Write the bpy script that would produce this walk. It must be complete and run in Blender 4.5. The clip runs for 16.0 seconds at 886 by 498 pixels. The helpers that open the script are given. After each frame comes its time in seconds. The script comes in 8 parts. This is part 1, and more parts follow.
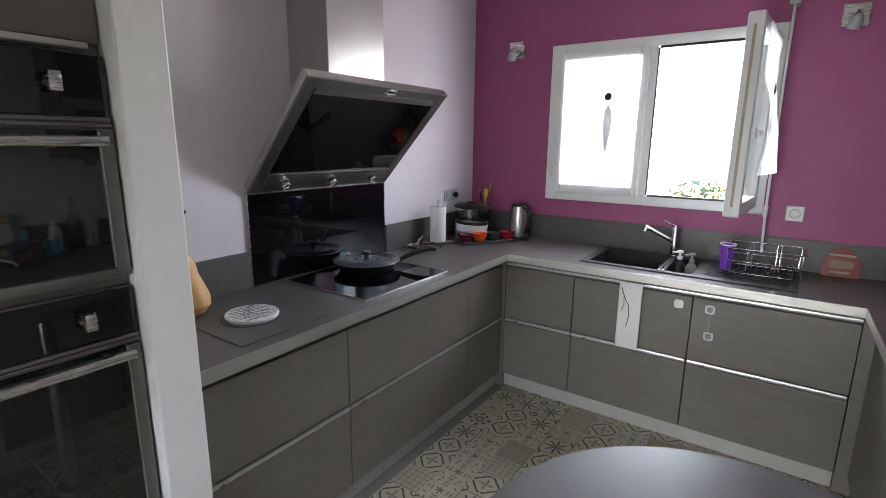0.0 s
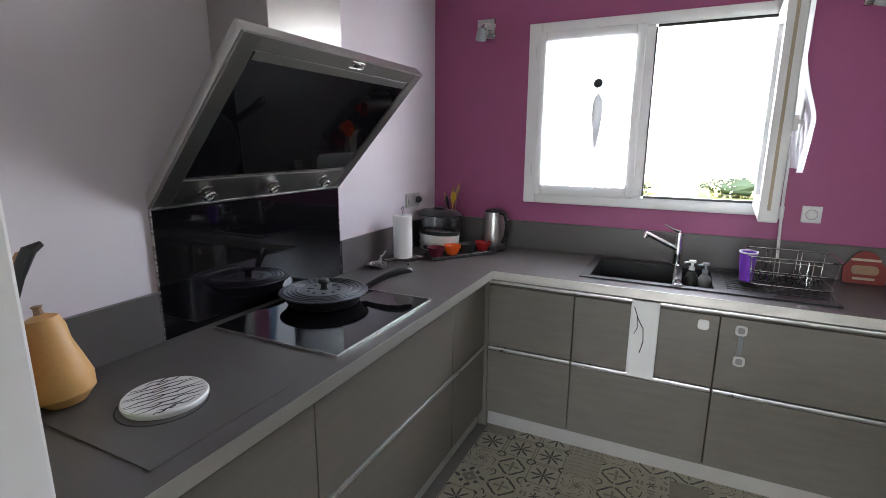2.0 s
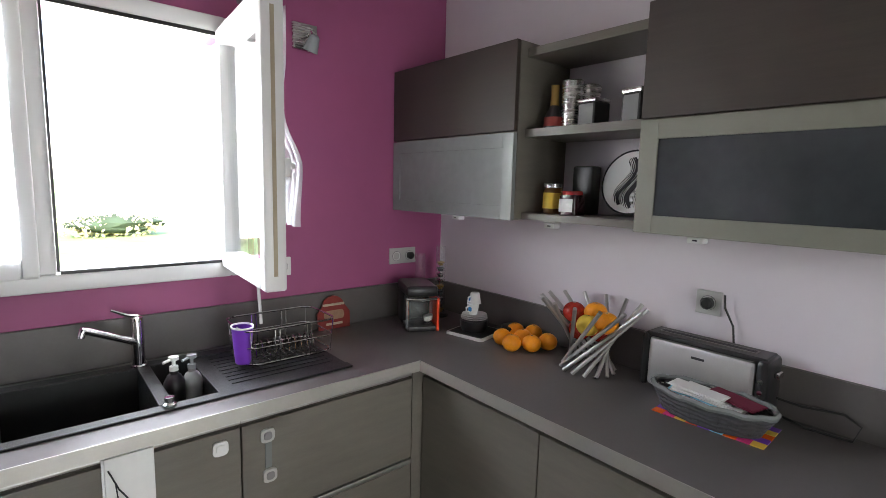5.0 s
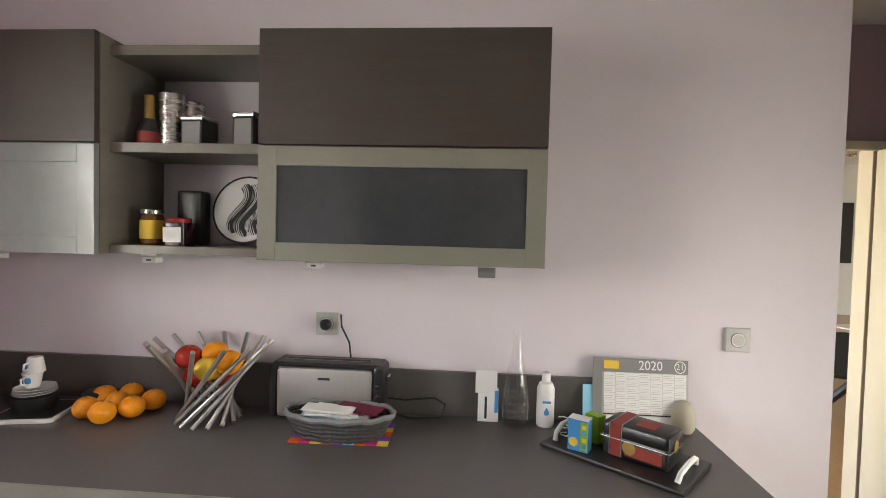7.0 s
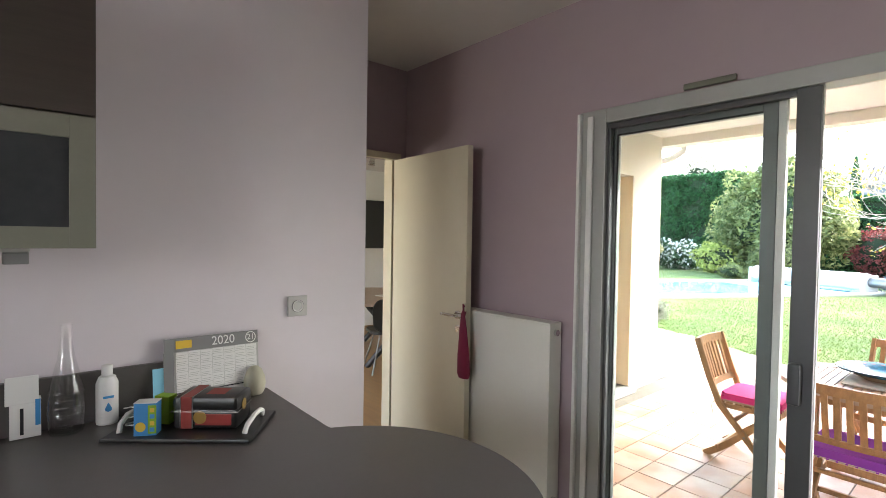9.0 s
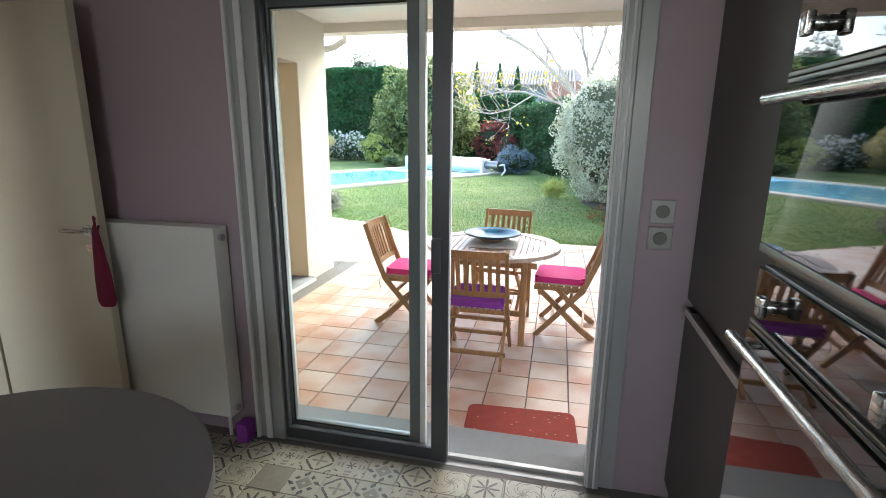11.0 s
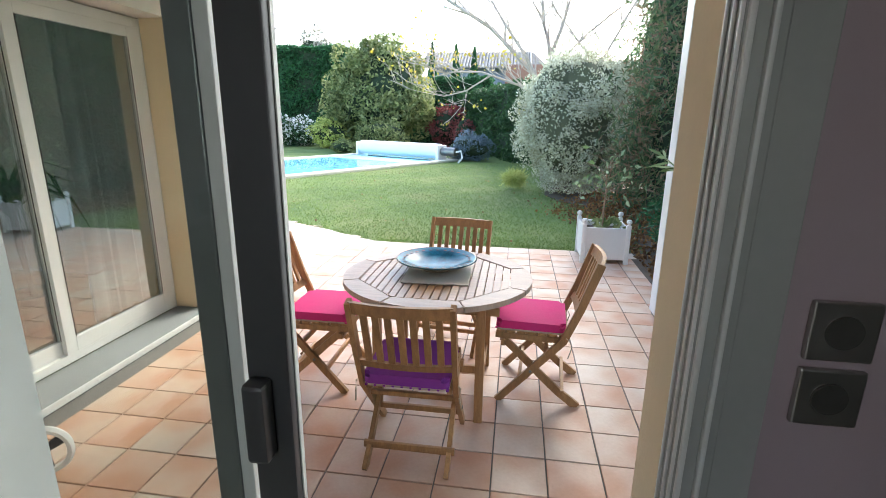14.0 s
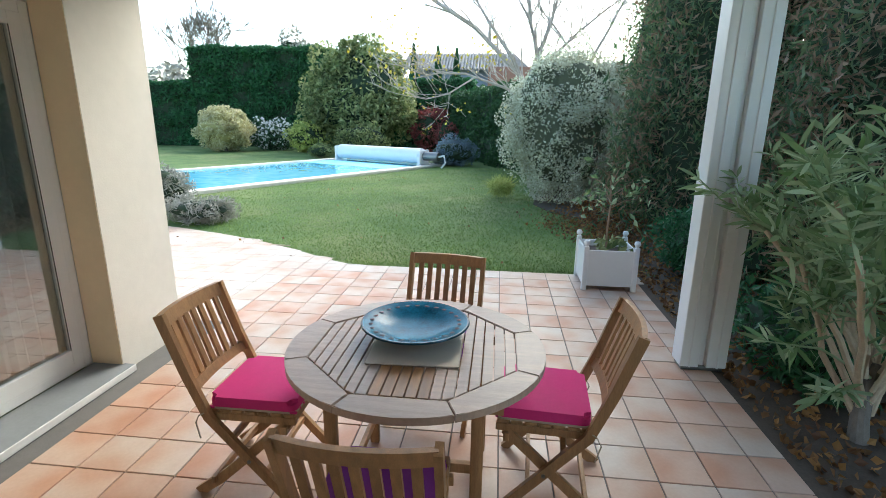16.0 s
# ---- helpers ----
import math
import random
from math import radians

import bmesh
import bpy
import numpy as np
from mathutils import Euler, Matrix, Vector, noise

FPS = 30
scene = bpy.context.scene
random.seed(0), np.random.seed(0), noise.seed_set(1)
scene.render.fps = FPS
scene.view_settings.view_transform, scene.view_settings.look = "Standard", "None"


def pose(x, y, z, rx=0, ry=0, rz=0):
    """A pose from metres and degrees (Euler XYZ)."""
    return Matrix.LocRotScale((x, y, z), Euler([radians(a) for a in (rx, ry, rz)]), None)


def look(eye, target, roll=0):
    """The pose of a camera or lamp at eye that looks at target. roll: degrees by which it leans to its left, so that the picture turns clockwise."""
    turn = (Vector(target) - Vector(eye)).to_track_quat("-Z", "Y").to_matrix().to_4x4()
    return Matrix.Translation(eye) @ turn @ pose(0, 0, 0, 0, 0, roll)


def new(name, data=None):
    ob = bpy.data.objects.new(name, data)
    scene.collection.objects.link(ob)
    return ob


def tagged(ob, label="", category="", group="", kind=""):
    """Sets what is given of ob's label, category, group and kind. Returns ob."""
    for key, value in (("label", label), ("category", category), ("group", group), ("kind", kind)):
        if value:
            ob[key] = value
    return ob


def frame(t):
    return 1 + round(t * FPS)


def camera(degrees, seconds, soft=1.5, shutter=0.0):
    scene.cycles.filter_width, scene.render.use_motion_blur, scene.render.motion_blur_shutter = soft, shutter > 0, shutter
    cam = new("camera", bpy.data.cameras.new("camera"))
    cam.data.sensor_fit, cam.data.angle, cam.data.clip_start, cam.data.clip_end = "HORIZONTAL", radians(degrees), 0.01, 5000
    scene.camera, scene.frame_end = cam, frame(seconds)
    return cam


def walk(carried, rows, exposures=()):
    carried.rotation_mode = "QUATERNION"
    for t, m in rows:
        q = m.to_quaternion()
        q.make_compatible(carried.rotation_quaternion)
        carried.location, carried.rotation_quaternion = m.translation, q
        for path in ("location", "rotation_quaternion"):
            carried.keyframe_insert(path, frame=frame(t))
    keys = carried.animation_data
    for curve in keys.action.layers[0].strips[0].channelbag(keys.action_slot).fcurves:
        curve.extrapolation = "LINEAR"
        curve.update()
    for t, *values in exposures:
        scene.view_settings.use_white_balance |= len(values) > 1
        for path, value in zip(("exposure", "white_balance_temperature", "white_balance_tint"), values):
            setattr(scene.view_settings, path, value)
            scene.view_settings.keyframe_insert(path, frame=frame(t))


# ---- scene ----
cam = camera(84.0, 16.0, soft=0.7)
PATH = [
    (0, (0.043, -0.056, 1.584), (-1.068, 1.552, 1.158), 0.6),
    (0.5, (-0.115, 0.027, 1.562), (-1.226, 1.635, 1.136), 0.7),
    (1, (-0.256, 0.143, 1.561), (-1.349, 1.762, 1.132), 0.6),
    (1.5, (-0.311, 0.225, 1.567), (-1.338, 1.886, 1.135), 0.1),
    (2, (-0.476, 0.299, 1.553), (-1.327, 2.059, 1.129), 0.4),
    (2.5, (-0.597, 0.388, 1.537), (-1.13, 2.273, 1.131), 0.6),
    (3, (-0.661, 0.582, 1.55), (-0.823, 2.538, 1.165), 0.7),
    (3.5, (-0.681, 0.75, 1.571), (-0.46, 2.704, 1.204), 1.0),
    (4, (-0.758, 0.908, 1.605), (-0.155, 2.783, 1.257), 1.4),
    (4.2, (-0.769, 0.966, 1.601), (-0.022, 2.792, 1.27), 1.4),
    (6.3, (-0.686, 1.273, 1.572), (1.192, 1.951, 1.47), 1.8),
    (6.5, (-0.705, 1.281, 1.566), (1.222, 1.811, 1.487), 1.8),
    (7, (-0.72, 1.262, 1.557), (1.274, 1.407, 1.493), 1.5),
    (7.5, (-0.762, 1.212, 1.536), (1.223, 0.976, 1.49), 1.2),
    (8, (-0.778, 1.197, 1.53), (1.118, 0.562, 1.483), 1.2),
    (8.5, (-0.81, 1.224, 1.511), (0.928, 0.235, 1.469), 1.1),
    (9, (-0.871, 1.226, 1.508), (0.644, -0.079, 1.459), 0.9),
    (9.5, (-0.908, 1.208, 1.496), (0.32, -0.369, 1.415), 0.6),
    (10, (-0.954, 1.165, 1.499), (-0.038, -0.605, 1.323), 0.7),
    (10.2, (-0.944, 1.149, 1.493), (-0.17, -0.677, 1.238), 0.1),
    (12.3, (-0.731, 0.642, 1.514), (-0.408, -1.263, 0.997), 1.1),
    (12.5, (-0.782, 0.519, 1.481), (-0.429, -1.383, 0.975), 0.8),
    (13, (-0.747, 0.287, 1.492), (-0.395, -1.614, 0.982), 0.9),
    (13.5, (-0.753, 0.059, 1.499), (-0.459, -1.851, 0.984), 0.8),
    (14, (-0.781, -0.194, 1.502), (-0.504, -2.107, 0.989), 0.7),
    (14.5, (-0.757, -0.386, 1.5), (-0.499, -2.302, 0.987), 0.8),
    (15, (-0.705, -0.603, 1.517), (-0.454, -2.52, 1.007), 0.7),
    (15.5, (-0.689, -0.795, 1.546), (-0.451, -2.712, 1.028), 0.9),
    (16, (-0.677, -0.995, 1.558), (-0.466, -2.919, 1.053), 0.7),
]
EXPOSURES = [(0, 4.22, 6500, 12), (4.2, 4.22, 6600, 12), (6.3, 4.7, 7200, 12), (7.0, 4.72, 7600, 14), (7.6, 4.75, 7700, 15), (8.2, 4.68, 7600, 15), (9.0, 4.15, 7100, 12), (9.5, 3.75, 6800, 10), (10.2, 3.4, 6650, 8), (12.3, 3.3, 6600, 10), (13.2, 3.14, 6600, 9), (14, 2.85, 6700, 7), (15, 2.46, 6550, 3), (16, 2.22, 6350, 0)]
walk(cam, [(t, look(eye, target, roll)) for t, eye, target, roll in PATH], EXPOSURES)

# ---- world, sun and light ----
world = bpy.data.worlds.new("world")
scene.world = world
world.use_nodes = True
wn = world.node_tree
sky = wn.nodes.new("ShaderNodeTexSky")
sky.sky_type = "NISHITA"
sky.sun_disc = False
sky.sun_elevation, sky.sun_rotation = radians(36), radians(209)
sky.air_density, sky.dust_density, sky.ozone_density = 1.0, 2.0, 1.0
wn.links.new(sky.outputs[0], wn.nodes["Background"].inputs[0])
wn.nodes["Background"].inputs[1].default_value = 0.13
sun = new("sun", bpy.data.lights.new("sun", "SUN"))
sun.data.energy, sun.data.angle, sun.data.color = 0.95, radians(40), (1.0, 0.98, 0.95)
sun.matrix_world = look((-5, -9, 7), (0, 0, 0))


def opening_light(name, eye, target, w, h, watts, color=(0.93, 0.97, 1.0), spread=180):
    """An area lamp in an opening of the house, standing in for sky light."""
    lamp = new(name, bpy.data.lights.new(name, "AREA"))
    lamp.data.shape, lamp.data.size, lamp.data.size_y, lamp.data.energy, lamp.data.color = "RECTANGLE", w, h, watts, color
    lamp.data.spread = radians(spread)
    lamp.matrix_world = look(eye, target)
    return lamp


opening_light("window_daylight", (-0.69, 3.6, 1.75), (-0.69, 0.0, 1.1), 1.15, 0.9, 4.1)
opening_light("sliding_door_daylight", (-0.27, -1.27, 0.95), (0.7, 1.6, 0.3), 1.45, 1.7, 1.15, spread=92)
# Added fill for the room beyond, set in an unseen, assumed window gap.
opening_light("living_room_added_fill", (4.3, 3.42, 1.5), (4.3, -2.0, 0.8), 2.5, 1.3, 6, (1.0, 0.96, 0.9))

# ---- materials ----


def nodes_of(name):
    m = bpy.data.materials.new(name)
    m.use_nodes = True
    nt = m.node_tree
    return m, nt, nt.nodes["Principled BSDF"]


def ramp(nt, fac, stops):
    r = nt.nodes.new("ShaderNodeValToRGB")
    nt.links.new(fac, r.inputs[0])
    while len(r.color_ramp.elements) < len(stops):
        r.color_ramp.elements.new(0.5)
    for e, (p, c) in zip(r.color_ramp.elements, stops):
        e.position, e.color = p, (*c, 1)
    return r.outputs[0]


def noise_of(nt, scale, stretch=(1, 1, 1), detail=4, rough=0.55, distort=0.0):
    tc, mp, n = nt.nodes.new("ShaderNodeTexCoord"), nt.nodes.new("ShaderNodeMapping"), nt.nodes.new("ShaderNodeTexNoise")
    mp.inputs["Scale"].default_value = stretch
    nt.links.new(tc.outputs["Object"], mp.inputs[0])
    nt.links.new(mp.outputs[0], n.inputs["Vector"])
    n.inputs["Scale"].default_value, n.inputs["Detail"].default_value = scale, detail
    n.inputs["Roughness"].default_value, n.inputs["Distortion"].default_value = rough, distort
    return n.outputs[0]


def mixc(nt, fac, a, b, mode="MIX"):
    x = nt.nodes.new("ShaderNodeMix")
    x.data_type, x.blend_type = "RGBA", mode
    for sock, v in ((x.inputs[0], fac), (x.inputs[6], a), (x.inputs[7], b)):
        if isinstance(v, (float, int)):
            sock.default_value = v
        elif isinstance(v, tuple):
            sock.default_value = (*v, 1)
        else:
            nt.links.new(v, sock)
    return x.outputs[2]


def math_node(nt, op, a, b=0.0, c=0.0):
    x = nt.nodes.new("ShaderNodeMath")
    x.operation = op
    for sock, v in zip(x.inputs, (a, b, c)):
        if isinstance(v, (float, int)):
            sock.default_value = v
        else:
            nt.links.new(v, sock)
    return x.outputs[0]


def shade(c, k):
    return tuple(min(1.0, v * k) for v in c)


def pbr(name, color, rough=0.5, metal=0.0, var=0.12, scale=6.0, stretch=(1, 1, 1), bump=0.0, bscale=150.0, rvar=0.1, piece=0.0, spec=0.5,
        trans=0.0, ior=1.45, coat=0.0, sss=0.0):
    """A surface with variation at two scales, fine relief and uneven gloss."""
    m, nt, p = nodes_of(name)
    big, fine = noise_of(nt, scale, stretch), noise_of(nt, scale * 9, stretch)
    col = ramp(nt, big, [(0.3, shade(color, 1 - var)), (0.7, shade(color, 1 + var))])
    col = mixc(nt, 0.35, col, ramp(nt, fine, [(0.3, shade(color, 1 - var)), (0.7, shade(color, 1 + var))]))
    if piece:
        info = nt.nodes.new("ShaderNodeObjectInfo")
        col = mixc(nt, 1.0, col, ramp(nt, info.outputs["Random"], [(0.0, (1 - piece,) * 3), (1.0, (1.0, 1.0, 1.0))]), "MULTIPLY")
    nt.links.new(col, p.inputs["Base Color"])
    p.inputs["Metallic"].default_value, p.inputs["Specular IOR Level"].default_value = metal, spec
    p.inputs["Transmission Weight"].default_value, p.inputs["IOR"].default_value = trans, ior
    p.inputs["Coat Weight"].default_value = coat
    nt.links.new(ramp(nt, big, [(0.3, (max(0.0, rough - rvar * rough),) * 3), (0.7, (min(1, rough + rvar * rough),) * 3)]), p.inputs["Roughness"])
    if bump:
        b = nt.nodes.new("ShaderNodeBump")
        b.inputs["Strength"].default_value, b.inputs["Distance"].default_value = bump, 0.002
        nt.links.new(noise_of(nt, bscale, stretch), b.inputs["Height"])
        nt.links.new(b.outputs[0], p.inputs["Normal"])
    return m


def plain(name, color, rough=0.4, metal=0.0, trans=0.0, ior=1.45, alpha=1.0, coat=0.0):
    m, nt, p = nodes_of(name)
    p.inputs["Base Color"].default_value = (*color, 1)
    p.inputs["Roughness"].default_value, p.inputs["Metallic"].default_value = rough, metal
    p.inputs["Transmission Weight"].default_value, p.inputs["IOR"].default_value = trans, ior
    p.inputs["Alpha"].default_value, p.inputs["Coat Weight"].default_value = alpha, coat
    return m


def leaf_mat(name, a, b, rough=0.5, glow=0.25):
    """Foliage: colour differs leaf by leaf, light passes through a little."""
    m, nt, p = nodes_of(name)
    geo = nt.nodes.new("ShaderNodeNewGeometry")
    col = ramp(nt, geo.outputs["Random Per Island"], [(0.0, a), (0.6, tuple((x + y) / 2 for x, y in zip(a, b))), (1.0, b)])
    big = ramp(nt, noise_of(nt, 0.9), [(0.3, (0.75, 0.75, 0.75)), (0.7, (1.0, 1.0, 1.0))])
    col = mixc(nt, 1.0, col, big, "MULTIPLY")
    nt.links.new(col, p.inputs["Base Color"])
    p.inputs["Roughness"].default_value = rough
    tr, mx = nt.nodes.new("ShaderNodeBsdfTranslucent"), nt.nodes.new("ShaderNodeMixShader")
    nt.links.new(col, tr.inputs[0])
    mx.inputs[0].default_value = glow
    nt.links.new(p.outputs[0], mx.inputs[1])
    nt.links.new(tr.outputs[0], mx.inputs[2])
    nt.links.new(mx.outputs[0], nt.nodes["Material Output"].inputs[0])
    return m


M_GOLDFOIL = plain("old_gold_foil", (0.35, 0.22, 0.06), 0.4, 0.6)
M_LABELRED = plain("dull_red_label", (0.3, 0.04, 0.03), 0.5)
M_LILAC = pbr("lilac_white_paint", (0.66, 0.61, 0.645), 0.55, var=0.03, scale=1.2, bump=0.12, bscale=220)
# Darker lilac for the walls round the patio door and the doorway.
M_LILAC_DEEP = pbr("deeper_lilac", (0.43, 0.34, 0.375), 0.55, var=0.03, scale=1.2, bump=0.12, bscale=220)
M_PURPLE = pbr("plum_paint", (0.34, 0.085, 0.2), 0.5, var=0.05, scale=1.5, bump=0.15, bscale=220)
M_WHITE_WALL = pbr("white_paint", (0.78, 0.77, 0.75), 0.6, var=0.03, scale=2, bump=0.1)
M_CEIL = pbr("ceiling_paint", (0.7, 0.68, 0.66), 0.8, var=0.03, scale=2, bump=0.1)
M_RENDER = pbr("cream_render", (0.72, 0.69, 0.635), 0.9, var=0.06, scale=1.5, bump=0.6, bscale=90)
M_FRONT = pbr("grey_brown_front", (0.15, 0.137, 0.114), 0.38, var=0.13, scale=5, stretch=(1, 1, 7), bump=0.1, bscale=60)
M_FRONT_DARK = pbr("dark_wood_grain_front", (0.045, 0.034, 0.028), 0.5, var=0.16, scale=3, stretch=(8, 1, 22), bump=0.15, bscale=20)
M_TALL = pbr("dark_satin_front", (0.05, 0.048, 0.043), 0.42, var=0.05, scale=3, stretch=(1, 1, 6), rvar=0.02)
M_TOP = pbr("grey_brown_worktop", (0.105, 0.097, 0.093), 0.36, var=0.09, scale=9, bump=0.06, bscale=300)
M_EDGE = pbr("pale_aluminium_edge", (0.5, 0.49, 0.455), 0.42, metal=0.8, var=0.06, scale=12)
M_PLINTH = pbr("pale_grey_plinth", (0.46, 0.45, 0.42), 0.4, metal=0.4, var=0.06, scale=12)
M_ALU = pbr("brushed_aluminium", (0.6, 0.6, 0.58), 0.3, metal=0.9, var=0.06, scale=20, stretch=(1, 1, 1))
M_STEEL = pbr("brushed_steel", (0.55, 0.54, 0.52), 0.27, metal=1.0, var=0.06, scale=10, stretch=(1, 1, 12))
M_STEEL_SMOOTH = pbr("satin_steel", (0.5, 0.49, 0.47), 0.33, metal=1.0, var=0.03, scale=3)
M_STILE = pbr("dark_grey_aluminium", (0.2, 0.22, 0.225), 0.35, metal=0.3, var=0.05)
M_DARKRED = pbr("dark_red_lacquer", (0.2, 0.02, 0.015), 0.4, var=0.15)
M_CHROME = plain("chrome", (0.75, 0.75, 0.75), 0.1, 1.0)
M_STEEL_DARK = pbr("dark_brushed_steel", (0.22, 0.215, 0.2), 0.35, metal=0.9, var=0.08, scale=8)
M_BLACK_GLASS = plain("black_glass", (0.004, 0.004, 0.005), 0.04, 0.0)
M_BLACK_GLASS.node_tree.nodes["Principled BSDF"].inputs["Specular IOR Level"].default_value = 0.34
M_OVEN_GLASS = plain("mirror_black_glass", (0.008, 0.009, 0.01), 0.03, 0.0, coat=0.6)
M_BLACK = pbr("black_plastic", (0.018, 0.018, 0.018), 0.35, var=0.1)
M_BLACK_SOFT = pbr("black_composite", (0.012, 0.0125, 0.013), 0.45, var=0.15, scale=60, bump=0.2, bscale=600)
M_PVC = pbr("white_pvc", (0.78, 0.78, 0.77), 0.32, var=0.02, scale=4)
M_ANTHRA = pbr("anthracite_aluminium", (0.1, 0.103, 0.11), 0.35, metal=0.3, var=0.06)
M_ALUGREY = pbr("grey_lacquered_aluminium", (0.44, 0.45, 0.44), 0.38, metal=0.2, var=0.04)
M_FROST = pbr("frosted_glass", (0.3, 0.32, 0.33), 0.22, var=0.12, scale=3)
M_FROST_PALE = pbr("pale_frosted_glass", (0.2, 0.215, 0.21), 0.24, var=0.12, scale=3)
M_DOORGLASS = pbr("grey_frosted_door_glass", (0.042, 0.046, 0.05), 0.13, var=0.2, scale=3)
M_FROST_FRAME = pbr("champagne_aluminium", (0.19, 0.19, 0.155), 0.42, metal=0.1, var=0.05, scale=10)
M_DOOR = pbr("ivory_door_paint", (0.6, 0.55, 0.43), 0.45, var=0.03, scale=2)
M_RAD = pbr("radiator_enamel", (0.76, 0.75, 0.7), 0.35, var=0.02)
M_TEAK = pbr("weathered_teak", (0.43, 0.235, 0.105), 0.5, var=0.28, scale=7, stretch=(6, 6, 1), bump=0.35, bscale=40, piece=0.28)
M_TEAK_TOP = pbr("silvered_teak", (0.45, 0.33, 0.255), 0.38, var=0.25, scale=5, stretch=(1, 8, 1), bump=0.3, bscale=40, piece=0.2)
M_TEAK_DARK = pbr("darker_teak", (0.36, 0.19, 0.08), 0.4, var=0.3, scale=5, stretch=(8, 1, 1), piece=0.3)
M_PINK = pbr("pink_canvas", (0.62, 0.03, 0.2), 0.85, var=0.07, scale=5, bump=0.4, bscale=500)
M_VIOLET = pbr("violet_canvas", (0.24, 0.04, 0.32), 0.85, var=0.08, scale=5, bump=0.4, bscale=500)
M_BEIGE_CLOTH = pbr("beige_cloth", (0.45, 0.38, 0.28), 0.9, var=0.1, bump=0.3)
M_CERAMIC_WHITE = plain("white_porcelain", (0.8, 0.8, 0.78), 0.15)
M_PAPER = pbr("white_paper", (0.78, 0.78, 0.76), 0.85, var=0.03)
M_PLASTIC_WHITE = plain("white_plastic", (0.75, 0.75, 0.73), 0.35)
M_SILVER_PLASTIC = pbr("silver_plastic", (0.5, 0.5, 0.48), 0.35, metal=0.4, var=0.03)
M_RED = plain("red_enamel", (0.4, 0.02, 0.02), 0.25)
M_ORANGE_E = plain("orange_enamel", (0.85, 0.14, 0.02), 0.25)
M_PLUM_E = plain("plum_enamel", (0.16, 0.02, 0.04), 0.25)
M_SLATE_E = plain("slate_enamel", (0.03, 0.034, 0.038), 0.4)
M_REDPLASTIC = plain("orange_red_plastic", (0.8, 0.06, 0.015), 0.35)
M_PURPLE_P = plain("purple_plastic", (0.2, 0.05, 0.5), 0.3)
M_BURGUNDY = pbr("burgundy_fabric", (0.16, 0.015, 0.04), 0.9, var=0.15, bump=0.3)
M_ORANGE = pbr("orange_peel", (0.85, 0.3, 0.01), 0.42, var=0.12, scale=14, bump=0.5, bscale=260)
M_APPLE = pbr("red_apple_skin", (0.42, 0.03, 0.02), 0.25, var=0.45, scale=18)
M_SQUASH = pbr("butternut_skin", (0.65, 0.36, 0.13), 0.5, var=0.08, scale=8, bump=0.15)
M_GREEN_P = plain("lime_green_plastic", (0.25, 0.45, 0.03), 0.35)
M_YELLOW = plain("mustard_yellow", (0.75, 0.5, 0.06), 0.5)
M_BLUE = plain("bright_blue", (0.05, 0.28, 0.6), 0.4)
M_TEALBOX = plain("pale_cyan", (0.25, 0.6, 0.75), 0.4)
M_GREY = plain("mid_grey", (0.22, 0.22, 0.22), 0.5)
M_INK = plain("dark_ink", (0.02, 0.02, 0.025), 0.6)
M_WICKER = pbr("grey_wicker", (0.06, 0.06, 0.064), 0.6, var=0.3, scale=60, bump=0.6, bscale=200)
M_STONE = pbr("grey_sill_stone", (0.24, 0.25, 0.26), 0.75, var=0.12, scale=6, bump=0.2)
M_MORTAR = pbr("grey_joint_mortar", (0.16, 0.15, 0.14), 0.9, var=0.15, scale=12, bump=0.4)
M_EGG = pbr("beige_matt_plastic", (0.42, 0.4, 0.3), 0.5, var=0.04)
M_MAT = pbr("brick_red_doormat", (0.3, 0.05, 0.035), 0.95, var=0.2, scale=14, bump=0.8, bscale=400)
M_PARQUET = pbr("oak_floor", (0.36, 0.22, 0.11), 0.4, var=0.2, scale=3, stretch=(1, 10, 1))
M_LEAF_LITTER = leaf_mat("fallen_leaves", (0.12, 0.05, 0.02), (0.4, 0.2, 0.06), 0.8, 0.1)
M_SOIL = pbr("dark_soil", (0.085, 0.065, 0.048), 0.95, var=0.35, scale=8, bump=1.0, bscale=60)
M_BARK = pbr("grey_bark", (0.18, 0.155, 0.13), 0.9, var=0.3, scale=12, stretch=(3, 3, 1), bump=0.8, bscale=40)
M_BARK_PALE = pbr("pale_brown_bark", (0.3, 0.2, 0.13), 0.85, var=0.25, scale=10, bump=0.5, bscale=60)
M_ROOF = pbr("roman_roof_tile", (0.36, 0.33, 0.31), 0.9, var=0.25, scale=3, bump=0.3)
M_BRICK = pbr("far_brick_wall", (0.34, 0.17, 0.13), 0.9, var=0.15, scale=2)
M_SLATEWALL = pbr("grey_blue_wall", (0.22, 0.25, 0.32), 0.8, var=0.1, scale=1)
M_COPING = pbr("pale_pool_coping", (0.6, 0.56, 0.48), 0.8, var=0.08, scale=3, bump=0.3)
M_COVER = pbr("white_pool_cover", (0.75, 0.76, 0.76), 0.4, var=0.03, scale=5)
M_LINER = pbr("pale_blue_liner", (0.3, 0.66, 0.82), 0.5, var=0.05, scale=1)


